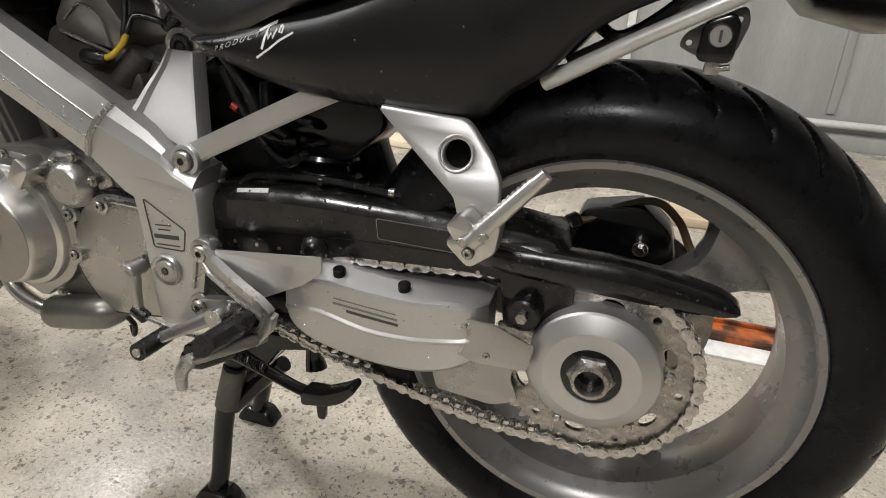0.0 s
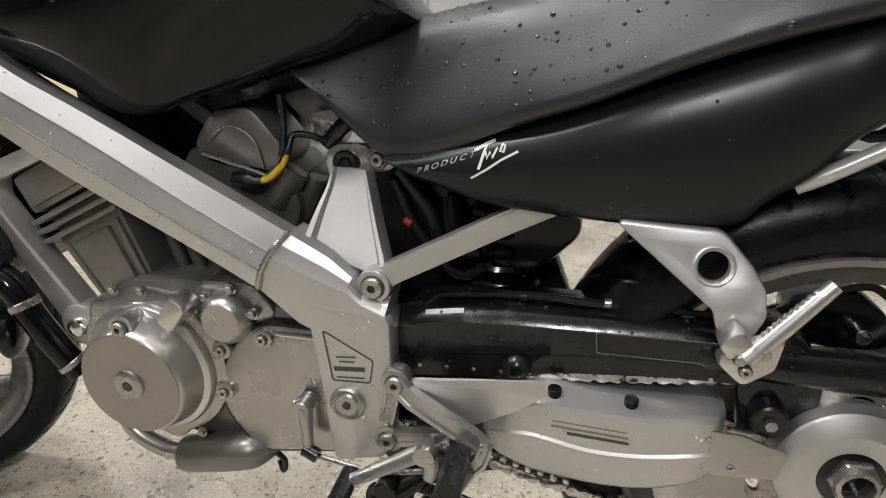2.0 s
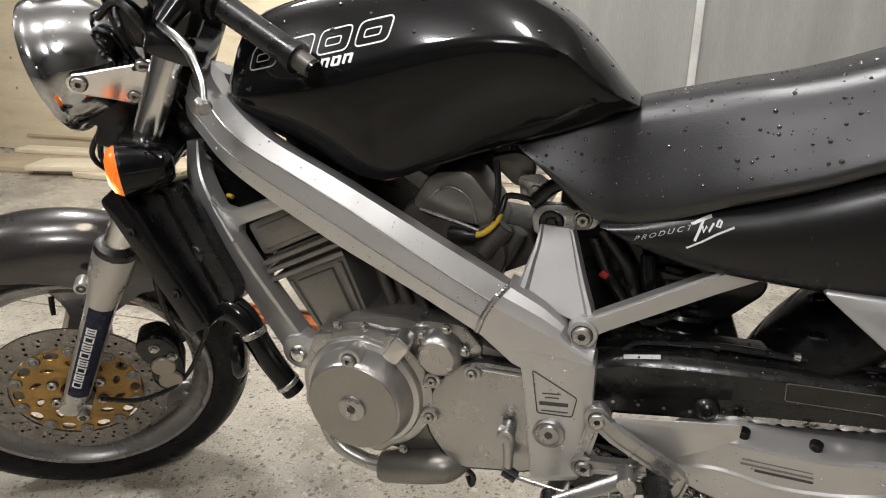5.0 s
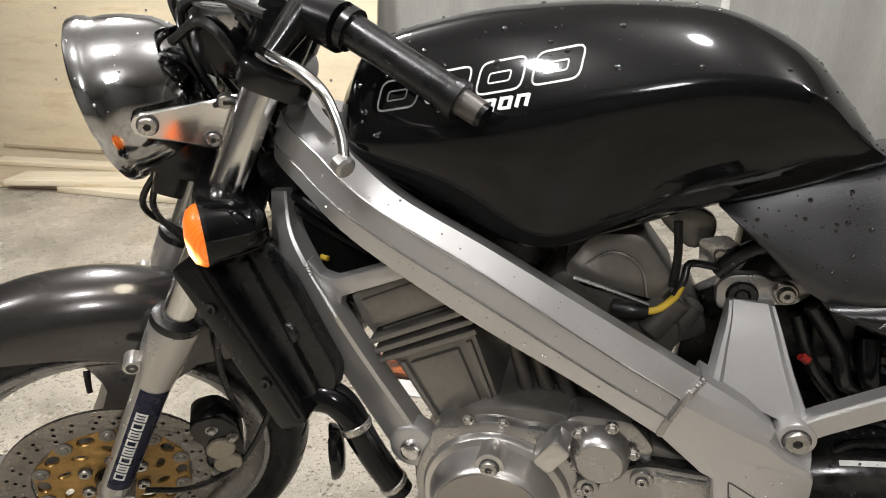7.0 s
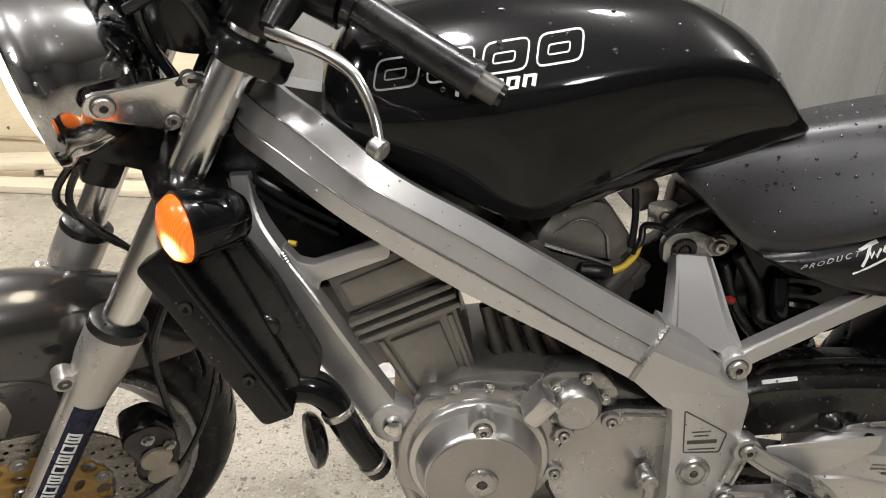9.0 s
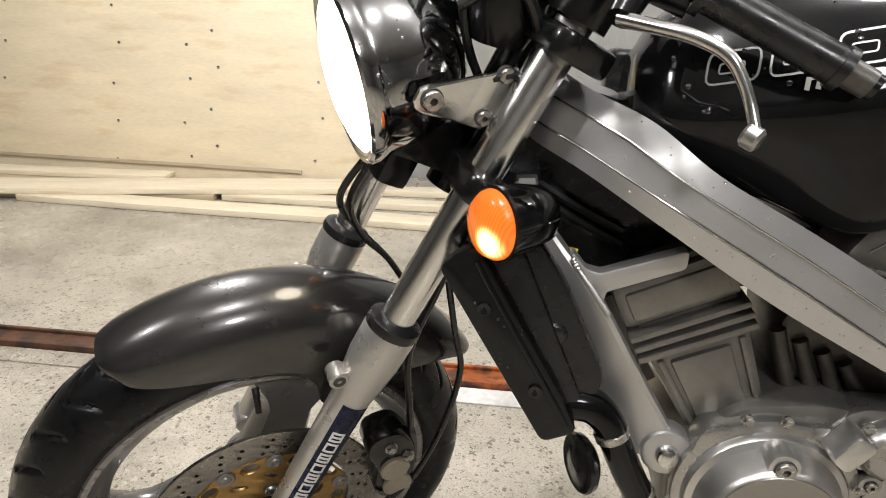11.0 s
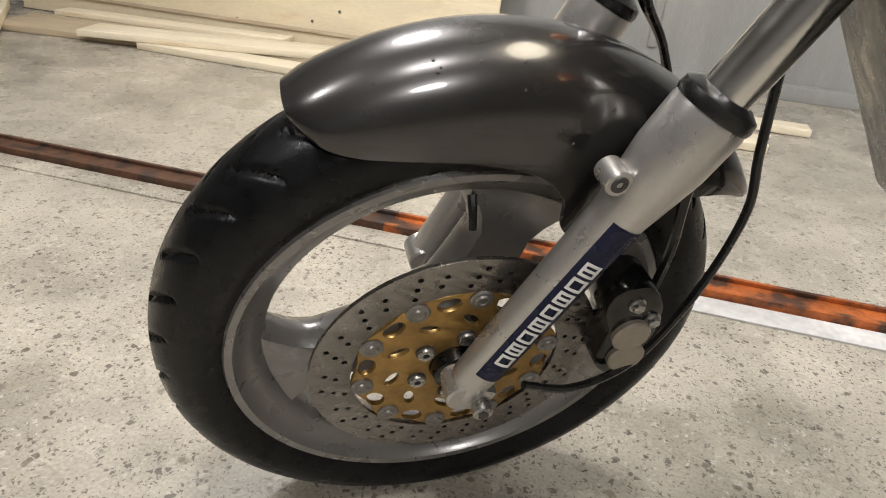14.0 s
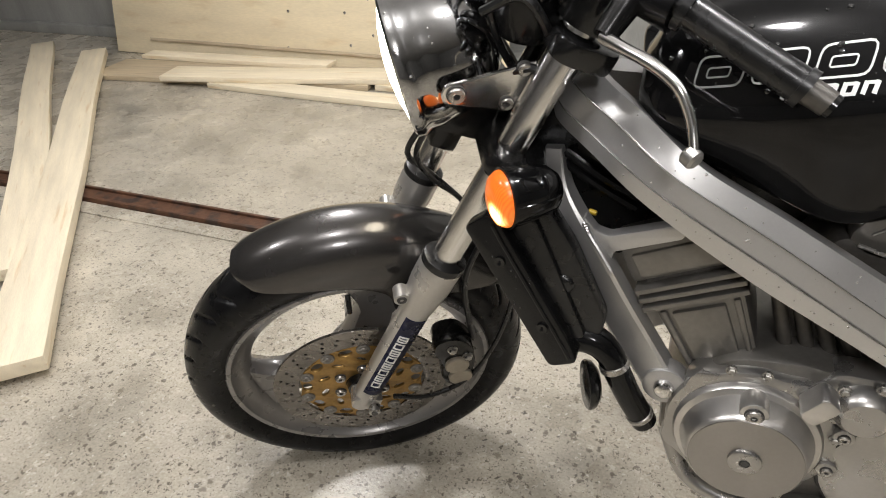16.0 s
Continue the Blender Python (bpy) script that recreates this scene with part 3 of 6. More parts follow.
# side panel of the tail
COWL_X = (-0.492, -0.455, -0.386, -0.314, -0.236, -0.15, -0.118, -0.083, -0.051, 0.0, 0.08, 0.2)
COWL = ((0.695, 0.688, 0.045), (0.704, 0.672, 0.035), (0.727, 0.651, 0.027), (0.746, 0.643, 0.02), (0.776, 0.64, 0.014), (0.806, 0.642, 0.013), (0.816, 0.668, 0.014), (0.827, 0.693, 0.016), (0.836, 0.728, 0.018), (0.845, 0.758, 0.025), (0.858, 0.785, 0.04), (0.87, 0.81, 0.06))
rings = []
for x, top, low, y in along_x(COWL_X, COWL):
    h = top - low
    rings.append([(x, y + 0.06, top), (x, y + 0.034, top - 0.003), (x, y + 0.019, top - 0.08 * h), (x, y + 0.008, top - 0.2 * h), (x, y + 0.002, top - 0.36 * h), (x, y, top - 0.55 * h), (x, y + 0.003, top - 0.78 * h), (x, y + 0.012, low + 0.05 * h), (x, y + 0.022, low), (x, y + 0.06, low + 0.002), (x, y + 0.06, low + 0.5 * h)])
bm = bmesh.new()
skin(bm, rings)
other = mirrored(bm)
cowl = part("side_panel", bm, SATIN, bike, "satin black side panel with white lettering", 50)
part("side_panel", other, SATIN, bike, "", 50)

# twin beam frame
BEAM_TOP = ((-1.06, 0.13, 0.868), (-1.03, 0.083, 0.853), (-0.974, 0.03, 0.831), (-0.912, 0.0145, 0.787), (-0.817, 0.017, 0.7355), (-0.698, 0.0205, 0.668), (-0.599, 0.023, 0.6125))
BEAM_RIDGE = ((-1.08, 0.105, 0.85), (-1.05, 0.068, 0.838), (-1.005, 0.036, 0.818), (-0.94, 0.004, 0.7795), (-0.817, 0.0048, 0.7103), (-0.697, 0.0099, 0.637), (-0.616, 0.0133, 0.5905))
BEAM_GROOVE = ((-1.09, 0.1, 0.825), (-1.072, 0.075, 0.815), (-1.037, 0.05, 0.8), (-0.955, 0.004, 0.759), (-0.82, 0.002, 0.6815), (-0.69, 0.0066, 0.604), (-0.6275, 0.0088, 0.5705))
BEAM_LOW = ((-1.095, 0.112, 0.805), (-1.08, 0.082, 0.797), (-1.034, 0.045, 0.778), (-0.96, 0.006, 0.7375), (-0.845, 0.0057, 0.665), (-0.72, 0.0082, 0.597), (-0.635, 0.0099, 0.5475))
lines = [smooth_line(line, 6) for line in (BEAM_TOP, BEAM_RIDGE, BEAM_GROOVE, BEAM_LOW)]
rings = []
for t, r, g, b in zip(*lines):
    inner = np.array((0, 0.045, 0))
    rings.append([t + inner * 0.7 + (0, 0, -0.006), t + (0, 0.004, -0.001), t, t + 0.95 * (r - t), r + (0, -0.0012, 0), r + 0.05 * (g - r) + (0, 0.0012, 0), g + 0.06 * (r - g) + (0, -0.0004, 0), g + (0, 0.0018, 0), g + 0.07 * (b - g) + (0, -0.0008, 0), b, b + inner * 0.7 + (0.004, 0, 0.004)])
bm = bmesh.new()
skin(bm, rings)
other = mirrored(bm)
beam = part("frame_beam", bm, BEAM, bike, "brushed silver aluminium frame beam", 12)
# polished strips paint the light caught along ridge and scribed line
for line in (BEAM_RIDGE, BEAM_GROOVE):
    bm = bmesh.new()
    tube(bm, [(x, y - 0.0009, z) for x, y, z in line], 0.0009, 6, 6)
    part("beam_edge", bm, POLISHED, beam, "thin bright line standing in for light along the edge")
part("frame_beam", other, BEAM, bike, "", 12)


def leaning(poly, low_y, per_z, thick, z0, bevel=0.004, holes=()):
    """A cast plate on the left side whose face leans outwards towards the ground."""
    b = plate(rounded(poly, 0.008), holes, thick, side_frame(low_y + thick / 2), bevel)
    for v in b.verts:
        v.co.y += (v.co.z - z0) * per_z
    return b


PIVOT = ((-0.592, 0.534), (-0.486, 0.52), (-0.486, 0.46), (-0.494, 0.348), (-0.552, 0.334), (-0.5655, 0.4655), (-0.573, 0.5117))
bm = leaning(PIVOT, 0.002, 0.045, 0.05, 0.34, 0.005)
other = mirrored(bm)
pivot_plate = part("pivot_plate", bm, BEAM, bike, "cast silver frame plate with bolts and badge")
part("pivot_plate", other, BEAM, bike)
rings = []
for t, r, g, b in (((-0.597, 0.024, 0.611), (-0.613, 0.0135, 0.589), (-0.6245, 0.009, 0.569), (-0.632, 0.0105, 0.546)), ((-0.55, 0.0215, 0.586), (-0.56, 0.0128, 0.5685), (-0.576, 0.0105, 0.53), (-0.588, 0.0105, 0.508)), ((-0.524, 0.0195, 0.5655), (-0.529, 0.0135, 0.556), (-0.53, 0.0105, 0.514), (-0.54, 0.0095, 0.488)), ((-0.516, 0.03, 0.547), (-0.513, 0.013, 0.541), (-0.515, 0.0105, 0.514), (-0.52, 0.0095, 0.488)), ((-0.484, 0.03, 0.543), (-0.4865, 0.0135, 0.5275), (-0.486, 0.011, 0.512), (-0.487, 0.0095, 0.488))):
    t, r, g, b = (np.array(p) for p in (t, r, g, b))
    rings.append([t + (0, 0.04, 0), t, 0.5 * (t + r) + (0, -0.002, 0), r, r + 0.15 * (g - r) + (0, -0.0015, 0), g, b, b + (0, 0.02, 0)])
bm = bmesh.new()
skin(bm, rings)
part("pivot_arm", bm, BEAM, bike, "", 14)
bm = bmesh.new()
bead = smooth_line([(-0.597, 0.0235, 0.612), (-0.606, 0.017, 0.602), (-0.6155, 0.0122, 0.59), (-0.627, 0.0082, 0.5695), (-0.634, 0.0092, 0.5485)], 7)
tube(bm, bead, [0.0036 + 0.0008 * (k % 2) for k in range(len(bead))], 8, 1)
part("weld_bead", bm, CAST, bike)

# downtubes to the engine
DOWN_A = ((-1.1, 0.1, 0.755), (-1.094, 0.08, 0.7), (-1.077, 0.068, 0.655), (-1.045, 0.062, 0.6), (-1.0, 0.056, 0.532), (-0.94, 0.047, 0.447))
DOWN_B = ((-1.078, 0.095, 0.757), (-1.063, 0.072, 0.714), (-1.03, 0.048, 0.675), (-0.998, 0.033, 0.636), (-0.962, 0.034, 0.575), (-0.9, 0.041, 0.472))
rings = []
for a, b in zip(smooth_line(DOWN_A), smooth_line(DOWN_B)):
    w = b - a
    rings.append([a + 0.12 * w + (0, -0.005, 0), a + 0.9 * w + (0, -0.003, 0), b, b + (0, 0.03, 0), a + (0, 0.03, 0), a])
bm = bmesh.new()
skin(bm, rings)
other = mirrored(bm)
down = part("downtube", bm, BEAM, bike, "brushed silver downtube bolted to the engine", 14)
part("downtube", other, BEAM, bike, "", 24)
bm = plate(circle(-0.911, 0.4595, 0.025, 28), [], 0.03, side_frame(0.049), 0.004)
part("downtube_lug", bm, BEAM, down)
bm = bmesh.new()
lathe(bm, [(0.013, 0), (0.013, 0.006), (0.011, 0.011), (0.006, 0.0135), (0, 0.014)], side_frame(0.035) @ pose(-0.911, 0.4595, 0), 24)
part("cap_nut", bm, POLISHED, down)
bm = plate(rounded([(-1.036, 0.688), (-1.021, 0.67), (-1.004, 0.666), (-0.92, 0.697), (-0.92, 0.68), (-0.998, 0.648), (-1.002, 0.625), (-1.02, 0.645)], 0.004), [], 0.02, side_frame(0.06), 0.002)
part("frame_brace", bm, BEAM, bike)
# black panel added to keep the gap between downtube and beam dark
bm = plate(rounded([(-1.12, 0.79), (-1.05, 0.8), (-0.97, 0.75), (-0.9, 0.71), (-0.93, 0.66), (-1.0, 0.61), (-1.05, 0.63), (-1.1, 0.7)], 0.012), [], 0.03, side_frame(0.125), 0.008)
part("head_shroud", bm, BLACK_RUBBER, bike, "matt black panel added to darken the gap behind the steering head")
bm = bmesh.new()
rod(bm, (-1.037, 0.09, 0.6775), (-1.027, 0.088, 0.6765), 0.0036, sides=12)
part("wire_tag", bm, YELLOW, bike, "small yellow wire tag")
for z0, z1 in ((0.75, 0.70), (0.735, 0.685)):
    bm = bmesh.new()
    tube(bm, [(-1.075, 0.105, z0), (-1.03, 0.1, z0 - 0.025), (-0.98, 0.1, z1)], 0.006, 8, 4)
    part("cable", bm, BLACK_PLASTIC, bike)
bm = bmesh.new()
bead = smooth_line([(-1.036, 0.048, 0.684), (-1.028, 0.0435, 0.672), (-1.012, 0.0365, 0.653), (-0.994, 0.0295, 0.63)], 8)
tube(bm, bead, [0.0028 + 0.0009 * (k % 2) for k in range(len(bead))], 8, 1)
part("weld_bead", bm, BEAM, bike)

# gusset and sub-frame
rings = []
for left, right in (((-0.572, 0.099, 0.668), (-0.526, 0.093, 0.668)), ((-0.574, 0.085, 0.65), (-0.518, 0.081, 0.647)), ((-0.581, 0.064, 0.628), (-0.504, 0.061, 0.608)), ((-0.588, 0.043, 0.604), (-0.488, 0.0385, 0.568)), ((-0.592, 0.036, 0.598), (-0.4925, 0.0345, 0.556))):
    left, right = np.array(left), np.array(right)
    w = right - left
    rings.append([left + (0, 0.02, 0), left + (0, 0.002, -0.001), left + 0.03 * w + (0, -0.003, 0.001), left + 0.09 * w + (0, -0.003, 0.001), left + 0.14 * w + (0, 0.003, 0), left + 0.86 * w + (0, 0.003, 0), left + 0.91 * w + (0, -0.003, 0.001), left + 0.97 * w + (0, -0.003, 0.001), right + (0, 0.002, -0.001), right + (0, 0.02, 0)])
rings = list(zip(*[smooth_line(line, 3) for line in zip(*rings)]))
bm = bmesh.new()
skin(bm, rings)
gusset = part("frame_gusset", bm, GUSSET, bike, "triangular silver gusset under the tank mount", 24)
bm = plate(rounded([(-0.578, 0.654), (-0.581, 0.68), (-0.57, 0.69), (-0.54, 0.693), (-0.528, 0.686), (-0.505, 0.692), (-0.49, 0.68), (-0.506, 0.666), (-0.53, 0.664), (-0.535, 0.653)], 0.007), [], 0.016, side_frame(0.116), 0.003)
part("mount_plate", bm, CAST, gusset, "grey cast mount plate")
bm = bmesh.new()
lathe(bm, [(0.0, 0.004), (0.006, 0.004), (0.0075, 0.0015), (0.0085, 0.004), (0.0145, 0.0045), (0.0165, 0.002), (0.0165, -0.006), (0.0, -0.006)], side_frame(0.1075) @ pose(-0.557, 0.671, 0), 32)
part("tank_mount", bm, BLACK_RUBBER, gusset, "black rubber tank mount")
bm = bmesh.new()
rod(bm, (-0.516, 0.114, 0.679), (-0.516, 0.1, 0.679), 0.0125, sides=24)
part("mount_boss", bm, DARK_STEEL, gusset)
bolt(bike, -0.516, 0.099, 0.679, 0.9)
rings = []
for p in ((-0.515, 0.024, 0.549), (-0.48, 0.029, 0.57), (-0.36, 0.041, 0.63), (-0.24, 0.05, 0.687)):
    rings.append([(p[0] + dx, p[1] + dy, p[2] + dz) for dx, dy, dz in ((-0.006, 0, 0.011), (0.006, 0, -0.011), (0.006, 0.022, -0.011), (-0.006, 0.022, 0.011))])
bm = bmesh.new()
skin(bm, rings)
bmesh.ops.bevel(bm, geom=bm.edges[:], offset=0.003, segments=2, affect="EDGES")
rail = part("subframe_rail", bm, BEAM, bike, "silver square sub-frame rail")
bm = plate(circle(-0.502, 0.555, 0.0165, 28), [], 0.024, side_frame(0.034), 0.003)
part("rail_eye", bm, BEAM, rail)
bolt(bike, -0.502, 0.0215, 0.555, 1.35)

# ---- rear end ----
rings = []
for x, ridge, low in ((-0.515, 0.494, 0.425), (-0.45, 0.513, 0.43), (-0.4, 0.5185, 0.435), (-0.335, 0.521, 0.442), (-0.305, 0.521, 0.45), (-0.25, 0.521, 0.455), (-0.18, 0.521, 0.4595), (-0.115, 0.519, 0.46), (-0.085, 0.516, 0.45), (-0.06, 0.51, 0.432), (-0.045, 0.498, 0.428)):
    step = low + 0.44 * (ridge - low)
    rings.append([(x, 0.107, ridge + 0.012), (x, 0.066, ridge + 0.014), (x, 0.05, ridge + 0.008), (x, 0.0415, ridge), (x, 0.0385, ridge - 0.005), (x, 0.0385, step + 0.003), (x, 0.042, step), (x, 0.0425, low + 0.008), (x, 0.049, low), (x, 0.107, low)])
rings = list(zip(*[smooth_line(line, 4) for line in zip(*rings)]))
bm = bmesh.new()
skin(bm, rings)
swingarm = part("swingarm", bm, ARM_PAINT, bike, "black box-section single-sided swingarm, wet and dirty", 24)
bm = merge(plate(rounded([(-0.261, 0.5165), (-0.1345, 0.5165), (-0.1327, 0.4905), (-0.259, 0.4912)], 0.003), [rounded([(-0.26, 0.5156), (-0.1354, 0.5156), (-0.1337, 0.4914), (-0.258, 0.4921)], 0.003)], 0.001, side_frame(0.0384)))
part("label_outline", bm, DULL_CAST, swingarm)
bm = bmesh.new()
lathe(bm, [(0.028, -0.05), (0.07, -0.05), (0.076, -0.04), (0.076, -0.004), (0.06, 0.004), (0.028, 0.004)], side_frame(0.07) @ pose(-0.002, 0.385, 0), 48)
part("axle_carrier", bm, BLACK_METAL, swingarm)
bm = bmesh.new()
lathe(bm, [(0.0, 0.009), (0.006, 0.009), (0.0065, 0.012), (0.009, 0.0105), (0.014, 0.006), (0.017, -0.002), (0.017, -0.015), (0, -0.015)], side_frame(0.041) @ pose(-0.3436, 0.4635, 0), 28)
part("arm_boss", bm, BLACK_RUBBER, swingarm)
# chain guard with tail above the sprocket
rings = []
for x, z0, z1, y in ((-0.165, 0.492, 0.518, 0.05), (-0.15, 0.486, 0.517, 0.034), (-0.107, 0.48, 0.5125, 0.031), (-0.049, 0.4755, 0.511, 0.033), (0.007, 0.4715, 0.5095, 0.036), (0.063, 0.468, 0.501, 0.04), (0.107, 0.4665, 0.49, 0.045), (0.125, 0.4675, 0.4795, 0.05), (0.131, 0.4695, 0.4735, 0.055)):
    h = z1 - z0
    rings.append([(x, y + 0.034, z1 - 0.002), (x, y + 0.012, z1), (x, y + 0.008, z1 - 0.06 * h), (x, y + 0.004, z1 - 0.16 * h), (x, y, z1 - 0.5 * h), (x, y + 0.001, z0 + 0.16 * h), (x, y + 0.005, z0), (x, y + 0.03, z0 + 0.002)])
rings = list(zip(*[smooth_line(line, 5) for line in zip(*rings)]))
bm = bmesh.new()
skin(bm, rings)
part("chain_guard", bm, ARM_PAINT, bike, "glossy black chain guard ending in a point", 50)
bm = bmesh.new()
lathe(bm, [(0.0, 0.012), (0.016, 0.012), (0.0185, 0.01), (0.0195, 0.004), (0.0195, -0.03), (0, -0.03)], side_frame(0.033) @ pose(-0.082, 0.439, 0), 32)
part("adjuster_cap", bm, BLACK_RUBBER, bike)
bm = bmesh.new()
lathe(bm, [(0.0065, 0.01), (0.0065, 0.018), (0, 0.019)], side_frame(0.033) @ pose(-0.082, 0.439, 0), 6)
part("adjuster_bolt", bm, DARK_STEEL, bike)
bm = plate(rounded([(-0.112, 0.482), (-0.036, 0.48), (-0.037, 0.45), (-0.068, 0.417), (-0.103, 0.412)], 0.008), [], 0.024, side_frame(0.052), 0.004)
part("adjuster_bracket", bm, ARM_PAINT, bike)

# sprocket, chain and hub
SPR = (-0.002, 0.375)
teeth, pitch = 44, 0.0159
spr_r = pitch / (2 * math.sin(math.pi / teeth))
outline = []
for k in range(teeth):
    a = 2 * math.pi * k / teeth
    for da, r in ((-0.045, spr_r - 0.004), (-0.02, spr_r + 0.003), (0.0, spr_r + 0.0045), (0.02, spr_r + 0.003), (0.045, spr_r - 0.004), (0.0714, spr_r - 0.0055)):
        outline.append((SPR[0] + r * math.cos(a + da), SPR[1] + r * math.sin(a + da)))
holes = [circle(*SPR, 0.05, 32)]
for k in range(6):
    a = k * math.pi / 3 + 0.4
    holes.append(oval(SPR[0] + 0.084 * math.cos(a), SPR[1] + 0.084 * math.sin(a), 0.007, 0.013, a, 14))
    a += math.pi / 6
    holes.append(circle(SPR[0] + 0.094 * math.cos(a), SPR[1] + 0.094 * math.sin(a), 0.005, 12))
bm = plate(outline, holes, 0.006, side_frame(0.052), 0.0006)
part("sprocket", bm, DARK_STEEL, rear_wheel, "worn steel sprocket with slots")
for k in range(6):
    a = k * math.pi / 3 + 0.12
    bolt(rear_wheel, SPR[0] + 0.08 * math.cos(a), 0.047, SPR[1] + 0.08 * math.sin(a), 0.8, True)
bm = bmesh.new()
lathe(bm, [(0.03, 0.012), (0.0315, 0.0185), (0.033, 0.019), (0.052, 0.0185), (0.0535, 0.018), (0.07, 0.0085), (0.0722, 0.006), (0.073, -0.002), (0.073, -0.022), (0.03, -0.022)], side_frame(0.03) @ pose(-0.001, 0.388, 0), 64)
part("hub_cover", bm, BEAM, rear_wheel, "round silver hub cover", 12)
bm = bmesh.new()
lathe(bm, [(0.0, -0.004), (0.0335, -0.004), (0.034, 0.0), (0.03, 0.003), (0.0, 0.003)], side_frame(0.013) @ pose(-0.002, 0.391, 0), 40)
part("washer", bm, BLACK_METAL, rear_wheel)
bm = bmesh.new()
lathe(bm, [(0.0, -0.01), (0.0255, -0.01), (0.0255, 0.008), (0.023, 0.0105), (0.0205, 0.011), (0.0195, 0.018), (0.0155, 0.019), (0.0145, 0.016), (0.014, -0.006), (0.0, -0.006)], side_frame(0.012) @ pose(-0.001, 0.3925, 0), 6 * 6)
for v in bm.verts:
    r = math.hypot(v.co.x + 0.001, v.co.z - 0.3925)
    if r > 0.0215:
        a = math.atan2(v.co.z - 0.3925, v.co.x + 0.001) % (math.pi / 3)
        k = math.cos(math.pi / 6) / math.cos(a - math.pi / 6)
        v.co.x, v.co.z = -0.001 + (v.co.x + 0.001) * k, 0.3925 + (v.co.z - 0.3925) * k
part("axle_nut", bm, DARK_STEEL, rear_wheel, "large hollow steel axle nut")

chain = put("chain", None, bike, None, "wet greasy steel drive chain")
WORLD_OF[chain] = Matrix()


def link_mesh(wide):
    eye = [circle(0, 0, 0.0066, 14), circle(pitch, 0, 0.0066, 14)]
    shape = []
    for a in np.linspace(math.pi / 2, 3 * math.pi / 2, 8):
        shape.append((0.0066 * math.cos(a), 0.0066 * math.sin(a)))
    shape.append((pitch / 2, -0.0042))
    for a in np.linspace(-math.pi / 2, math.pi / 2, 8):
        shape.append((pitch + 0.0066 * math.cos(a), 0.0066 * math.sin(a)))
    shape.append((pitch / 2, 0.0042))
    b = merge(plate(shape, [], 0.0019, pose(0, 0, wide), 0.0003), plate(shape, [], 0.0019, pose(0, 0, -wide), 0.0003))
    rod(b, (0, 0, -wide - 0.001), (0, 0, wide + 0.0018), 0.0026, sides=8)
    rod(b, (0, 0, -0.005), (0, 0, 0.005), 0.0048, sides=10)
    return finish("link", b, CHAIN)


LINKS = link_mesh(0.0085), link_mesh(0.0063)
low = [(-0.58, 0.385), (-0.42, 0.336), (-0.25, 0.292), (-0.12, 0.267), (-0.03, SPR[1] - spr_r + 0.003)]
way = [Vector((*p, 0)) for p in smooth_line(low, 12)]
way += [Vector((SPR[0] + spr_r * math.cos(a), SPR[1] + spr_r * math.sin(a), 0)) for a in np.linspace(-1.6, 1.62, 60)]
way += [Vector((*p, 0)) for p in smooth_line([(-0.03, SPR[1] + spr_r - 0.002), (-0.2, 0.464), (-0.32, 0.455), (-0.58, 0.448)], 12)]
at, step, count = way[0], 0, 0
for target in way[1:]:
    while (target - at).length >= pitch:
        ahead = at + (target - at).normalized() * pitch
        turn = math.atan2(ahead.y - at.y, ahead.x - at.x)
        put("link", LINKS[count % 2], chain, side_frame(0.052) @ Matrix.Translation(at) @ pose(0, 0, 0, 0, 0, math.degrees(turn)))
        at, count = ahead, count + 1

# silver sprocket-side cover and plates
rings = []
for x, z0, zl, zu, zt, y in ((-0.38, 0.374, 0.384, 0.396, 0.402, 0.034), (-0.372, 0.363, 0.39, 0.411, 0.42, 0.017), (-0.35, 0.354, 0.397, 0.428, 0.44, 0.008), (-0.318, 0.345, 0.399, 0.44, 0.451, 0.005), (-0.26, 0.338, 0.388, 0.437, 0.447, 0.004), (-0.205, 0.339, 0.389, 0.436, 0.445, 0.004), (-0.165, 0.35, 0.396, 0.441, 0.446, 0.004), (-0.145, 0.36, 0.399, 0.441, 0.446, 0.006), (-0.132, 0.366, 0.402, 0.44, 0.445, 0.013), (-0.122, 0.371, 0.404, 0.438, 0.443, 0.032)):
    rings.append([(x, 0.07, zt), (x, y + 0.03, zt), (x, y + 0.008, zu + 0.003), (x, y + 0.003, zu + 0.001), (x, y + 0.0015, zu - 0.003), (x, y + 0.001, zl + 0.004), (x, y - 0.0012, zl + 0.0008), (x, y - 0.001, zl - 0.0015), (x, y + 0.0015, zl - 0.004), (x, y + 0.007, z0 + 0.006), (x, y + 0.011, z0 + 0.001), (x, y + 0.017, z0), (x, 0.07, z0 + 0.002)])
rings = list(zip(*[smooth_line(line, 3) for line in zip(*rings)]))
bm = bmesh.new()
skin(bm, rings)
cover = part("chain_cover", bm, BEAM, bike, "silver moulded chain cover with printed caution label", 14)
for k, (x0, x1, half) in enumerate(((-0.3, -0.222, 0.0006), (-0.301, -0.22, 0.0012), (-0.284, -0.219, 0.0017))):
    bm = bmesh.new()
    z = 0.4225 - 0.0065 * k
    rings = [[(x, 0.0045, z + d - 0.06 * (x + 0.3)) for d in (-half, half)] for x in (x0, x1)]
    for ring in rings:
        ring += [(x, y + 0.004, zz) for x, y, zz in ring[::-1]]
    skin(bm, rings)
    part("caution_line", bm, DULL_CAST if k < 2 else PRINT_AND_SHADE, cover)
for x, y, z in ((-0.219, 0.024, 0.444), (-0.3, 0.022, 0.448)):
    bm = bmesh.new()
    rod(bm, (x, y, z - 0.006), (x, y - 0.001, z + 0.006), 0.0075, sides=16)
    part("cover_screw", bm, RUBBER, cover)
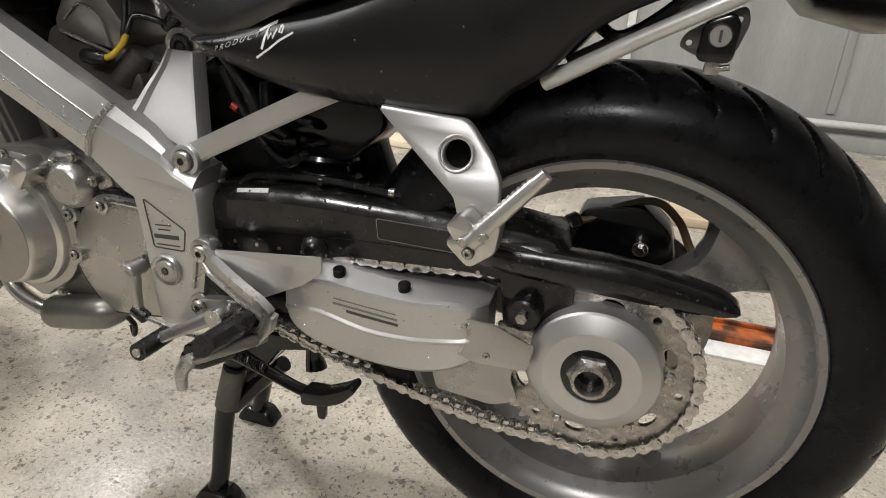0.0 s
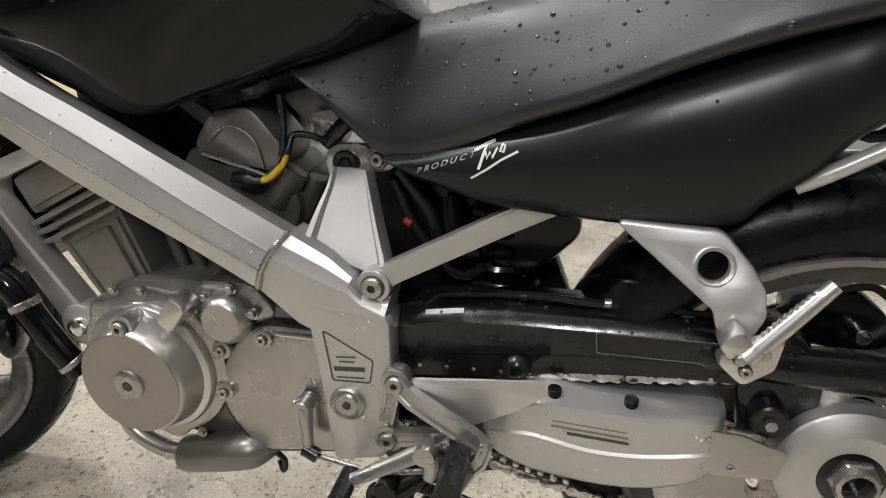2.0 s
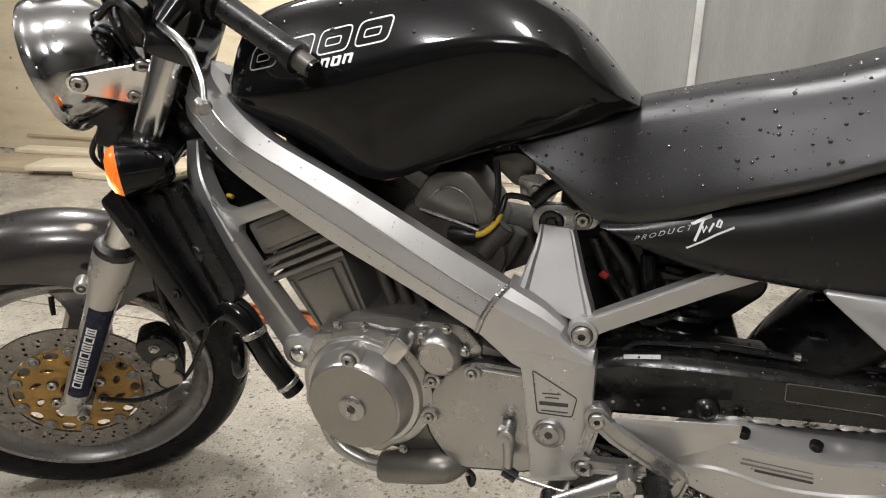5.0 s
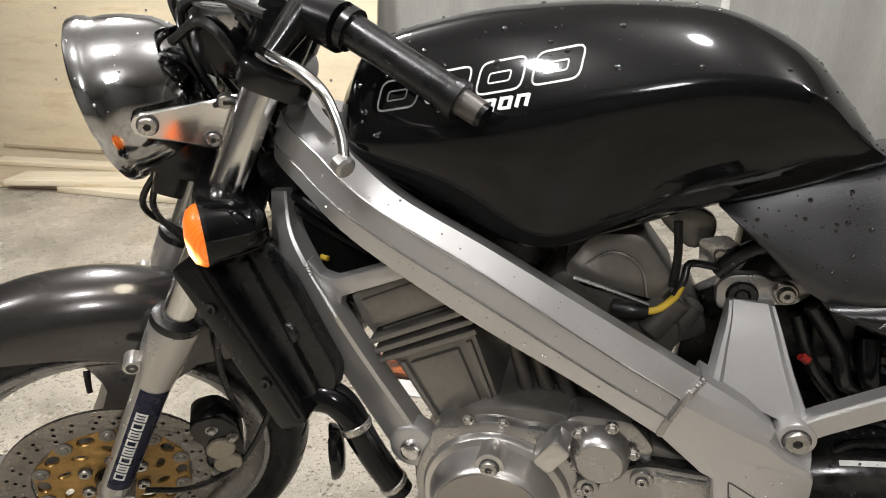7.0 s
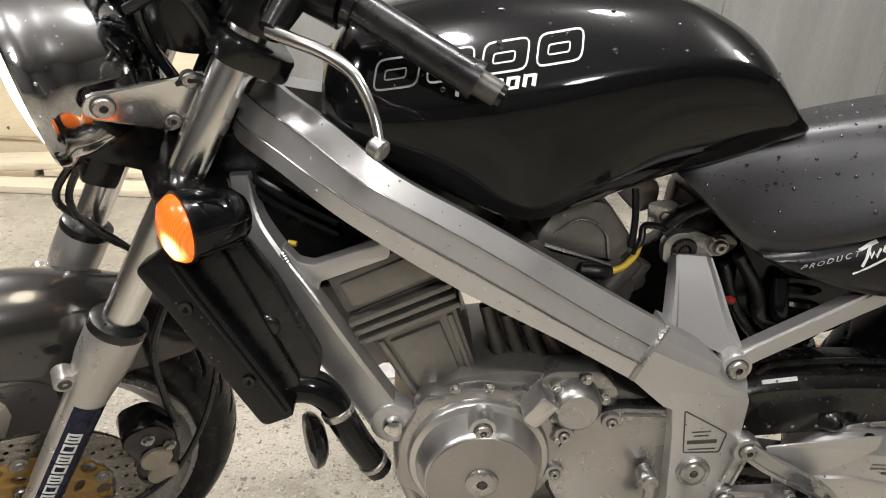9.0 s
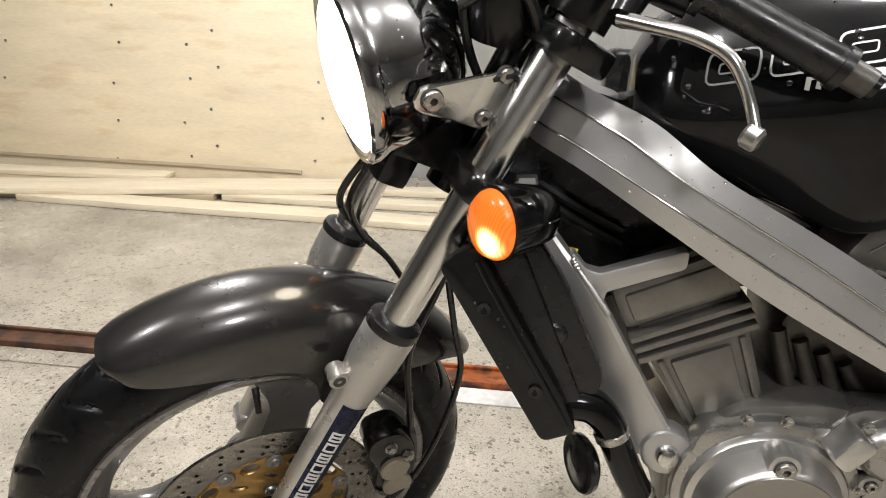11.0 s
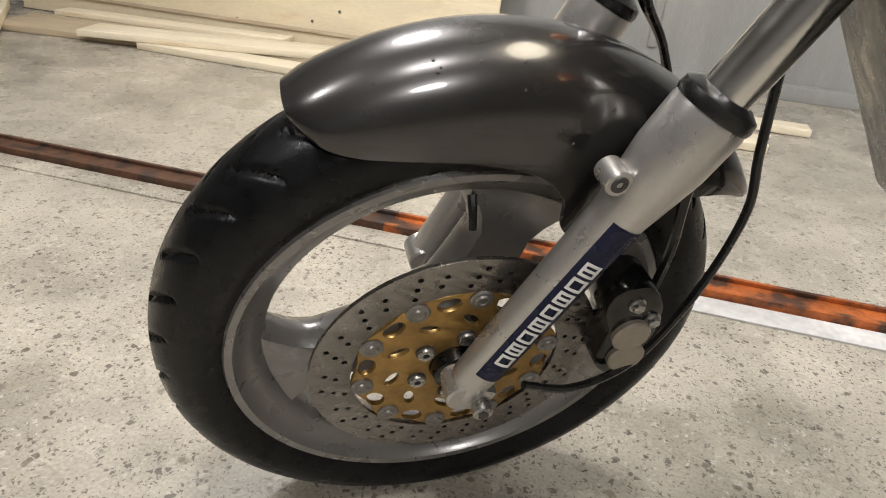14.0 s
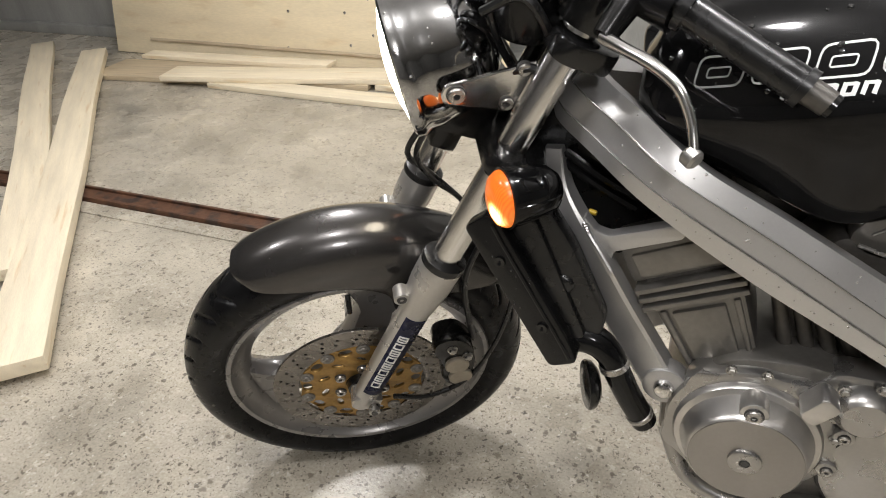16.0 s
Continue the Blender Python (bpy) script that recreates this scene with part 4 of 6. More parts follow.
bm = plate(rounded([(-0.154, 0.43), (-0.108, 0.428), (-0.064, 0.411), (-0.07, 0.38), (-0.128, 0.376), (-0.152, 0.384)], 0.004), [], 0.003, side_frame(0.0105), 0.0005)
part("guard_plate", bm, CAST, bike, "thin dull aluminium guard plate")
for x, z in ((-0.143, 0.421), (-0.146, 0.398), (-0.115, 0.388)):
    bolt(bike, x, 0.009, z, 0.42)
bm = plate(rounded([(-0.19, 0.345), (-0.085, 0.38), (-0.092, 0.345), (-0.08, 0.316), (-0.112, 0.303), (-0.18, 0.308)], 0.006), [], 0.003, side_frame(0.038), 0.0005)
part("lower_guard", bm, CAST, bike, "thin dull aluminium lower guard")
bm = plate(rounded([(-0.453, 0.458), (-0.309, 0.4755), (-0.31, 0.456), (-0.335, 0.436), (-0.4, 0.402), (-0.43, 0.398)], 0.003), [], 0.0025, side_frame(-0.002), 0.0004)
part("heel_plate", bm, BEAM, bike, "bare aluminium heel plate")

# rider's footrest bracket
bracket = put("footrest_bracket", None, bike, None, "cast aluminium footrest bracket with shift lever")
WORLD_OF[bracket] = Matrix()


def arm(points, width, depth, y_off=0.0, mat=CAST, name="bracket_arm", parent=None, label=""):
    """A flat bar with a raised rim, through points."""
    line = [np.array(p, float) for p in points]
    b = bmesh.new()
    rings = []
    for i, p in enumerate(line):
        d = line[min(i + 1, len(line) - 1)] - line[max(i - 1, 0)]
        n = np.array((-d[2], 0, d[0])) / np.hypot(d[0], d[2])
        w = width[i] if isinstance(width, (list, tuple)) else width
        rings.append([p + n * w + (0, -depth, 0), p + n * w * 0.55 + (0, -depth, 0), p + n * w * 0.45 + (0, -depth * 0.55, 0), p - n * w * 0.45 + (0, -depth * 0.55, 0), p - n * w * 0.55 + (0, -depth, 0), p - n * w + (0, -depth, 0), p - n * w + (0, depth, 0), p + n * w + (0, depth, 0)])
    skin(b, rings)
    return part(name, b, mat, parent or bracket, label)


arm([(-0.474, 0.003, 0.4505), (-0.452, -0.01, 0.4395), (-0.4225, -0.0165, 0.426), (-0.3835, -0.022, 0.407), (-0.369, -0.024, 0.3975)], [0.012, 0.011, 0.0105, 0.0105, 0.009], 0.0065)
arm([(-0.486, 0.004, 0.3735), (-0.45, -0.008, 0.388), (-0.41, -0.016, 0.4)], [0.011, 0.009, 0.008], 0.006)
arm([(-0.367, -0.024, 0.401), (-0.373, -0.025, 0.382), (-0.39, -0.026, 0.362)], [0.007, 0.008, 0.008], 0.007)
arm([(-0.478, 0.006, 0.44), (-0.488, 0.006, 0.395)], 0.009, 0.006)
for x, z in ((-0.474, 0.4495), (-0.486, 0.3725)):
    bm = plate(circle(x, z, 0.0155, 24), [], 0.02, side_frame(0.009), 0.002)
    part("bracket_boss", bm, CAST, bracket)
    bolt(bracket, x, -0.0025, z, 1.15)
bm = bmesh.new()
tube(bm, [(-0.399, -0.014, 0.384), (-0.395, -0.06, 0.394), (-0.392, -0.112, 0.404)], [0.017, 0.018, 0.016], 12, 4, 0.75)
part("footrest_rubber", bm, BLACK_RUBBER, bracket, "smooth black footrest rubber")
bm = bmesh.new()
tube(bm, [(-0.386, -0.016, 0.362), (-0.394, -0.07, 0.376), (-0.408, -0.118, 0.386)], [0.009, 0.008, 0.007], 10, 4)
tube(bm, [(-0.408, -0.118, 0.386), (-0.414, -0.124, 0.372), (-0.416, -0.124, 0.352)], [0.009, 0.007, 0.006], 10, 4)
part("footrest_core", bm, CAST, bracket)
bm = bmesh.new()
tube(bm, [(-0.432, -0.03, 0.39), (-0.47, -0.034, 0.368), (-0.518, -0.04, 0.342)], [0.011, 0.009, 0.008], 10, 4, 0.7)
tube(bm, [(-0.432, -0.012, 0.39), (-0.432, -0.045, 0.39)], 0.012, 14)
part("shift_lever", bm, CAST, bracket, "aluminium shift lever")
bm = bmesh.new()
tube(bm, [(-0.527, -0.022, 0.334), (-0.523, -0.075, 0.34)], 0.0115, 16)
part("lever_rubber", bm, BLACK_RUBBER, bracket)
bm = bmesh.new()
rod(bm, (-0.523, -0.074, 0.34), (-0.5226, -0.0785, 0.3405), 0.006)
part("lever_tip", bm, STEEL, bracket)
bm = bmesh.new()
tube(bm, [(-0.432, -0.03, 0.388), (-0.428, -0.03, 0.37), (-0.43, -0.03, 0.352)], [0.01, 0.009, 0.007], 10, 3)
part("link_arm", bm, CAST, bracket)
bm = bmesh.new()
tube(bm, [(-0.575, -0.004, 0.338), (-0.5, -0.012, 0.334), (-0.43, -0.02, 0.354)], 0.0032, 8, 4)
part("shift_rod", bm, STEEL, bracket)
bm = bmesh.new()
tube(bm, [(-0.592, -0.003, 0.346), (-0.574, -0.005, 0.338)], 0.009, 12)
part("rod_boot", bm, BLACK_RUBBER, bracket)
bm = bmesh.new()
tube(bm, [(-0.6, 0.004, 0.404), (-0.588, 0.0, 0.4), (-0.586, -0.002, 0.37), (-0.587, -0.002, 0.345)], [0.009, 0.01, 0.007, 0.007], 10, 4)
rod(bm, (-0.59, 0.02, 0.402), (-0.59, -0.008, 0.402), 0.011)
part("shift_arm", bm, CAST, bracket)

# centre stand and its foot lever, side stand, brackets underneath
stand = put("centre_stand", None, bike, None, "black steel centre stand, lowered")
WORLD_OF[stand] = Matrix()
for y, back in ((0.05, 0.0), (0.2, 0.055)):
    turn = 1 if y < MID else -1
    bm = bmesh.new()
    tube(bm, [(-0.49, y + 0.02 * turn, 0.27), (-0.512 - 0.4 * back, y, 0.16), (-0.525 - 0.8 * back, y - 0.012 * turn, 0.05), (-0.53 - back, y - 0.02 * turn, 0.022)], [0.016, 0.0145, 0.014, 0.014], 14, 5)
    bm2 = plate(rounded([(-0.56 - back, 0.0), (-0.49 - back, 0.0), (-0.505 - back, 0.024), (-0.545 - back, 0.024)], 0.008), [], 0.035, side_frame(y - 0.02 * turn), 0.004)
    part("stand_leg", merge(bm, bm2), BLACK_METAL, stand)
for y in (0.06,):
    bm = bmesh.new()
    tube(bm, [(-0.505, y, 0.165), (-0.46, y + 0.02, 0.215), (-0.425, y + 0.02, 0.25)], 0.012, 12, 4)
    part("stand_brace", bm, BLACK_METAL, stand)
bm = bmesh.new()
tube(bm, [(-0.5, 0.06, 0.2), (-0.5, 0.19, 0.2)], 0.012, 12)
part("cross_tube", bm, BLACK_METAL, stand)
bm = bmesh.new()
tube(bm, [(-0.492, 0.058, 0.24), (-0.508, 0.05, 0.175)], 0.0175, 14)
part("leg_sleeve", bm, DARK_CAST, stand, "bare worn metal sleeve")
bm = bmesh.new()
tube(bm, [(-0.47, 0.02, 0.302), (-0.42, 0.012, 0.293), (-0.36, 0.004, 0.282), (-0.325, 0.0, 0.28)], [0.011, 0.0085, 0.0075, 0.008], 10, 4, 0.7)
b2 = plate(rounded([(-0.34, 0.288), (-0.31, 0.291), (-0.288, 0.302), (-0.272, 0.312), (-0.27, 0.307), (-0.285, 0.29), (-0.305, 0.279), (-0.34, 0.272)], 0.004), [], 0.026, side_frame(0.0), 0.002)
b3 = plate(rounded([(-0.32, 0.282), (-0.308, 0.284), (-0.31, 0.256), (-0.318, 0.256)], 0.003), [], 0.008, side_frame(-0.008), 0.001)
part("foot_lever", merge(bm, b2, b3), BLACK_METAL, stand)
bm = plate(rounded([(-0.55, 0.36), (-0.38, 0.365), (-0.28, 0.35), (-0.3, 0.318), (-0.42, 0.29), (-0.45, 0.25), (-0.47, 0.25), (-0.5, 0.29)], 0.01), [circle(-0.42, 0.325, 0.012)], 0.06, side_frame(0.09), 0.005)
part("stand_bracket", bm, BLACK_METAL, bike, "black stand mounting bracket")
bm = bmesh.new()
tube(bm, [(-0.45, 0.02, 0.312), (-0.49, -0.01, 0.3), (-0.5, -0.02, 0.312)], [0.014, 0.016, 0.012], 10, 4)
rod(bm, (-0.485, 0.0, 0.318), (-0.485, -0.03, 0.32), 0.013)
part("side_stand_pivot", bm, BLACK_METAL, bike)
bm = bmesh.new()
coil = [(-0.445 + 0.00055 * k, 0.008 + 0.0055 * math.cos(k * 1.1), 0.303 + 0.0055 * math.sin(k * 1.1) - 0.00012 * k) for k in range(80)]
tube(bm, coil, 0.0013, 5, 1)
part("stand_spring", bm, BLACK_METAL, bike)
bm = bmesh.new()
tube(bm, [(-0.43, 0.19, 0.28), (-0.44, 0.19, 0.2), (-0.435, 0.185, 0.17)], [0.02, 0.014, 0.018], 10, 4)
part("exhaust_hanger", bm, BLACK_METAL, bike)

# passenger footrest
bm = plate(rounded([(-0.247, 0.646), (-0.236, 0.637), (-0.156, 0.574), (-0.15, 0.552), (-0.1229, 0.5474), (-0.1134, 0.569), (-0.1156, 0.592), (-0.127, 0.611), (-0.151, 0.637), (-0.158, 0.641)], 0.005), [circle(-0.16, 0.611, 0.0165, 28)], 0.012, side_frame(0.0), 0.0025)
for v in bm.verts:
    v.co.y += max(v.co.z - 0.575, 0) * 0.36
hanger = part("passenger_footrest_bracket", bm, BEAM, bike, "polished silver passenger footrest bracket with a round hole")
bm = bmesh.new()
lathe(bm, [(0.0165, -0.005), (0.0165, 0.0072), (0.0176, 0.0078), (0.019, 0.0068), (0.019, -0.005)], side_frame(0.0115) @ pose(-0.16, 0.611, 0, -20), 32, closed=True)
part("hole_rim", bm, BEAM, hanger)
bm = merge(plate(rounded([(-0.152, 0.553), (-0.138, 0.565), (-0.122, 0.549), (-0.137, 0.533)], 0.003), [], 0.03, side_frame(-0.021), 0.003), plate(rounded([(-0.151, 0.536), (-0.136, 0.545), (-0.104, 0.561), (-0.108, 0.534), (-0.13, 0.517)], 0.004), [], 0.022, side_frame(-0.025), 0.004))
part("peg_knuckle", bm, SATIN_ALU, hanger, "cast aluminium hinge block")
for k in (0.0, 1.0):
    bm = bmesh.new()
    rod(bm, (-0.136 + 0.02 * k, -0.008, 0.541 + 0.008 * k), (-0.136 + 0.02 * k, -0.041, 0.541 + 0.008 * k), 0.005, sides=12)
    part("hinge_pin", bm, STEEL, hanger)
PEG_A, PEG_B = Vector((-0.13, -0.034, 0.54)), Vector((-0.066, -0.02, 0.613))
bm = bmesh.new()
rings = []
for k in range(33):
    f = k / 32
    tooth = 0.0016 * (k % 2) if 4 < k < 28 else 0.0
    at, r = PEG_A.lerp(PEG_B, f), 0.0095 - 0.0022 * f
    m = along(tuple(at), tuple(at + PEG_B - PEG_A))
    side = m.to_3x3().inverted() @ Vector((-0.75, 0.0, 0.66))
    rings.append([m @ Vector((r * math.cos(a), r * math.sin(a), 0)) + Vector((-0.75, 0, 0.66)) * tooth * max(0.0, math.cos(a) * side.x + math.sin(a) * side.y) for a in np.linspace(0, 2 * math.pi, 12, endpoint=False)])
skin(bm, rings)
part("passenger_peg", bm, SATIN_ALU, hanger, "ribbed aluminium folding footpeg")
bolt(hanger, -0.13, -0.039, 0.53, 0.6)

# tail rail and helmet lock
bm = bmesh.new()
tube(bm, [(-0.09, 0.056, 0.68), (-0.065, 0.05, 0.694), (-0.007, 0.05, 0.727), (0.059, 0.051, 0.762), (0.15, 0.06, 0.81)], [0.0085, 0.0082, 0.0075, 0.0072, 0.007], 16, 5)
other = mirrored(bm)
part("tail_rail", bm, TUBE_PAINT, bike, "silver tubular tail rail")
part("tail_rail", other, TUBE_PAINT, bike)
lock = put("helmet_lock", None, bike, None, "small black helmet lock with chrome key barrel")
WORLD_OF[lock] = Matrix()
bm = plate(rounded([(0.026, 0.722), (0.031, 0.733), (0.052, 0.746), (0.076, 0.758), (0.08, 0.745), (0.073, 0.72), (0.045, 0.714)], 0.005), [circle(0.034, 0.725, 0.0038, 12), circle(0.072, 0.747, 0.0038, 12)], 0.006, side_frame(0.068), 0.001)
part("lock_plate", bm, DARK_CAST, lock)
bm = plate(rounded([(0.044, 0.714), (0.046, 0.742), (0.066, 0.75), (0.071, 0.742), (0.069, 0.714)], 0.005), [], 0.02, side_frame(0.062), 0.003)
part("lock_body", bm, BLACK_METAL, lock)
bm = bmesh.new()
lathe(bm, [(0.0, 0.004), (0.0088, 0.004), (0.01, 0.001), (0.0105, -0.012), (0, -0.012)], side_frame(0.052) @ pose(0.058, 0.734, 0), 28)
part("key_barrel", bm, SATIN_ALU, lock)
# dark bar in place of the shaded key slot
bm = bmesh.new()
box(bm, 0.0569, 0.0591, 0.0472, 0.049, 0.729, 0.739, 0.0004)
part("key_slot", bm, PRINT_AND_SHADE, lock)
bm = bmesh.new()
box(bm, 0.05, 0.063, 0.056, 0.066, 0.7, 0.716, 0.002)
tube(bm, [(0.06, 0.058, 0.706), (0.071, 0.056, 0.708)], 0.0028, 10)
part("lock_latch", bm, STEEL, lock)
bm = bmesh.new()
tube(bm, [(-0.06, 0.1, 0.74), (-0.03, 0.07, 0.725), (0.0, 0.08, 0.74), (0.04, 0.09, 0.775)], 0.006, 8, 4)
part("strap", bm, BLACK_RUBBER, bike)
rings = []
for x, z0, z1, w in ((0.1, 0.775, 0.83, 0.1), (0.125, 0.75, 0.84, 0.11), (0.18, 0.738, 0.85, 0.11), (0.26, 0.745, 0.86, 0.1), (0.33, 0.78, 0.86, 0.07)):
    rings.append([(x, MID + w * math.sin(a), (z0 + z1) / 2 + (z1 - z0) / 2 * math.cos(a)) for a in np.linspace(0, 2 * math.pi, 20, endpoint=False)])
bm = bmesh.new()
skin(bm, rings)
part("tail_light_housing", bm, BLACK_PLASTIC, bike, "glossy black tail housing", 60)

# rear brake
brake = put("rear_brake", None, bike, None, "dark rear brake caliper with brown hose")
WORLD_OF[brake] = Matrix()
bm = bmesh.new()
lathe(bm, [(0.07, -0.002), (0.128, -0.002), (0.128, 0.002), (0.07, 0.002)], side_frame(0.185) @ pose(REAR.x, REAR.z, 0), 64, closed=True)
part("rear_disc", bm, ROTOR, brake)
bm = plate(rounded([(-0.045, 0.52), (0.02, 0.534), (0.05, 0.51), (0.06, 0.48), (0.02, 0.47), (-0.04, 0.485)], 0.008), [], 0.05, side_frame(0.165), 0.006)
part("caliper", bm, BLACK_METAL, brake)
bm = bmesh.new()
rod(bm, (0.025, 0.142, 0.497), (0.025, 0.118, 0.497), 0.009)
rod(bm, (0.025, 0.13, 0.497), (0.025, 0.112, 0.497), 0.0055, sides=6)
part("bleed_screw", bm, POLISHED, brake)
bm = bmesh.new()
tube(bm, [(-0.1, 0.12, 0.515), (-0.045, 0.14, 0.513), (-0.003, 0.15, 0.534), (0.033, 0.15, 0.545), (0.06, 0.15, 0.527), (0.076, 0.15, 0.5), (0.088, 0.14, 0.482)], 0.0048, 8, 5)
part("brake_hose", bm, BROWN_HOSE, brake, "brown brake hose")
bm = bmesh.new()
rod(bm, (-0.058, 0.13, 0.51), (-0.048, 0.138, 0.514), 0.011)
part("hose_clip", bm, BLACK_RUBBER, brake)
bm = bmesh.new()
rod(bm, (0.084, 0.146, 0.48), (0.1, 0.132, 0.49), 0.008, sides=6)
part("banjo_bolt", bm, BLUE, brake, "blue anodised banjo bolt")
bm = bmesh.new()
tube(bm, [(0.1, 0.13, 0.49), (0.125, 0.13, 0.512)], 0.002, 6)
part("cable_end", bm, STEEL, brake)
bm = bmesh.new()
tube(bm, [(-0.452, 0.06, 0.522), (-0.44, 0.06, 0.5315), (-0.427, 0.06, 0.5365), (-0.37, 0.06, 0.5415), (-0.318, 0.06, 0.543), (-0.255, 0.06, 0.5395), (-0.17, 0.06, 0.539), (-0.1, 0.075, 0.53)], 0.0045, 8, 5)
part("swingarm_hose", bm, BLACK_RUBBER, bike)
for x in (-0.34, -0.25):
    bm = bmesh.new()
    rod(bm, (x - 0.004, 0.06, 0.541), (x + 0.004, 0.06, 0.541), 0.0056, sides=12)
    part("hose_clip", bm, STEEL if x > -0.3 else BLACK_PLASTIC, bike)
bm = bmesh.new()
box(bm, -0.0225, 0.0225, -0.0006, 0.0006, -0.0028, 0.0028, 0.0003, pose(-0.427, 0.0465, 0.5215, -35, -8, 0))
part("data_label", bm, WHITE, swingarm, "small white data label")

# shock and clutter between frame and rear wheel
bm = bmesh.new()
tube(bm, [(-0.4, MID + 0.02, 0.68), (-0.37, MID + 0.02, 0.5)], 0.03, 18)
coil = [(-0.4 + 0.03 * k / 120 + 0.04 * math.cos(k * 0.42), MID + 0.02 + 0.04 * math.sin(k * 0.42), 0.68 - 0.0015 * k) for k in range(121)]
tube(bm, coil, 0.006, 6, 1)
part("shock_absorber", bm, BLACK_METAL, bike, "black rear shock absorber with spring")
bm = plate(rounded([(-0.48, 0.69), (-0.3, 0.69), (-0.29, 0.6), (-0.33, 0.56), (-0.4, 0.55), (-0.47, 0.6)], 0.01), [], 0.1, side_frame(0.16), 0.008)
part("battery_box", bm, BLACK_PLASTIC, bike, "black plastic battery box")
# filler plate in the inner mudguard's place, blocks the view to the floor
bm = plate(rounded([(-0.545, 0.735), (-0.3, 0.7), (-0.305, 0.62), (-0.325, 0.56), (-0.285, 0.455), (-0.5, 0.45), (-0.6, 0.52), (-0.59, 0.63), (-0.55, 0.655)], 0.01), [], 0.03, side_frame(0.195), 0.006)
part("inner_mudguard", bm, BLACK_RUBBER, bike, "matt black filler in the inner mudguard's place, darkening the gap")
for k, (line, r, mat, name) in enumerate(((((-0.5, 0.11, 0.654), (-0.472, 0.11, 0.591), (-0.424, 0.11, 0.541), (-0.383, 0.11, 0.559)), 0.007, BLACK_RUBBER, "hose"), (((-0.49, 0.1, 0.67), (-0.455, 0.1, 0.62), (-0.44, 0.1, 0.58), (-0.4, 0.11, 0.57)), 0.009, BLACK_RUBBER, "hose"), (((-0.488, 0.105, 0.607), (-0.48, 0.105, 0.602)), 0.0055, RED, "red_connector"), (((-0.43, 0.1, 0.64), (-0.425, 0.09, 0.6), (-0.41, 0.1, 0.58)), 0.011, BLACK_PLASTIC, "connector"), (((-0.53, 0.12, 0.73), (-0.56, 0.12, 0.715), (-0.585, 0.12, 0.69)), 0.01, BLACK_RUBBER, "hose"))):
    bm = bmesh.new()
    tube(bm, line, r, 10, 4)
    part(name, bm, mat, bike)

# ---- engine ----
engine = put("engine", None, bike, None, "grey cast aluminium twin-cylinder engine")
WORLD_OF[engine] = Matrix()
bm = plate(rounded([(-0.905, 0.44), (-0.87, 0.49), (-0.83, 0.52), (-0.75, 0.53), (-0.7, 0.52), (-0.62, 0.5), (-0.55, 0.47), (-0.55, 0.34), (-0.66, 0.315), (-0.75, 0.315), (-0.84, 0.325), (-0.9, 0.37)], 0.015), [], 0.18, side_frame(0.13), 0.008)
part("crankcase", bm, DULL_CAST, engine)
GEN = side_frame(0.0) @ pose(-0.804, 0.419, 0)
bm = bmesh.new()
lathe(bm, [(0.0, 0.0205), (0.064, 0.0205), (0.0672, 0.0198), (0.0692, 0.0178), (0.071, 0.013), (0.0775, -0.006), (0.079, -0.012), (0.086, -0.015), (0.0885, -0.019), (0.09, -0.04), (0, -0.04)], GEN, 72)
part("generator_cover", bm, SATIN_ALU, engine, "round polished generator cover", 30)
bm = bmesh.new()
lathe(bm, [(0.0, 0.0212), (0.0658, 0.0212), (0.0668, 0.0204), (0.0668, 0.015), (0.0, 0.015)], GEN, 64)
part("cover_face", bm, FACE, engine)
bm = bmesh.new()
lathe(bm, [(0.0, 0.0225), (0.006, 0.0225), (0.0065, 0.026), (0.017, 0.0262), (0.0195, 0.0245), (0.0205, 0.02), (0, 0.02)], GEN, 36)
part("inspection_plug", bm, CAST, engine)
# dark hexagon painted in for the shade of the plug's socket
bm = bmesh.new()
lathe(bm, [(0.0, 0.0265), (0.0052, 0.0265), (0.0055, 0.022)], GEN, 6)
part("hex_socket", bm, PRINT_AND_SHADE, engine)
# cast flange round the cover with lugs
lug = [(0.096 * math.cos(a) * (1 + 0.1 * max(0, math.cos(5 * a + 1.0)) ** 3), 0.096 * math.sin(a) * (1 + 0.1 * max(0, math.cos(5 * a + 1.0)) ** 3)) for a in np.linspace(0, 2 * math.pi, 80, endpoint=False)]
bm = plate(lug, [], 0.035, side_frame(0.042) @ pose(-0.802, 0.42, 0), 0.006)
part("cover_flange", bm, CAST, engine)
bm = plate(rounded([(-0.7385, 0.53), (-0.757, 0.503), (-0.744, 0.493), (-0.7245, 0.519)], 0.004), [], 0.036, side_frame(0.008), 0.004)
part("cover_tab", bm, SATIN_ALU, engine, "bright cast tab on the cover")
bm = plate(circle(-0.8067, 0.491, 0.0145, 24), [], 0.03, side_frame(0.0005), 0.002)
part("bolt_boss", bm, SATIN_ALU, engine)
bolt(engine, -0.8067, -0.016, 0.491, 1.1)
for dx, dz in ((-0.03, 0.105), (0.01, 0.107), (0.1, 0.03), (0.06, -0.09)):
    bolt(engine, -0.808 + dx, 0.022, 0.417 + dz, 0.75, True)
bm = plate(rounded([(-0.645, 0.489), (-0.68, 0.462), (-0.706, 0.416), (-0.707, 0.37), (-0.684, 0.334), (-0.663, 0.314), (-0.552, 0.33), (-0.555, 0.486)], 0.02), [], 0.05, side_frame(0.05), 0.007)
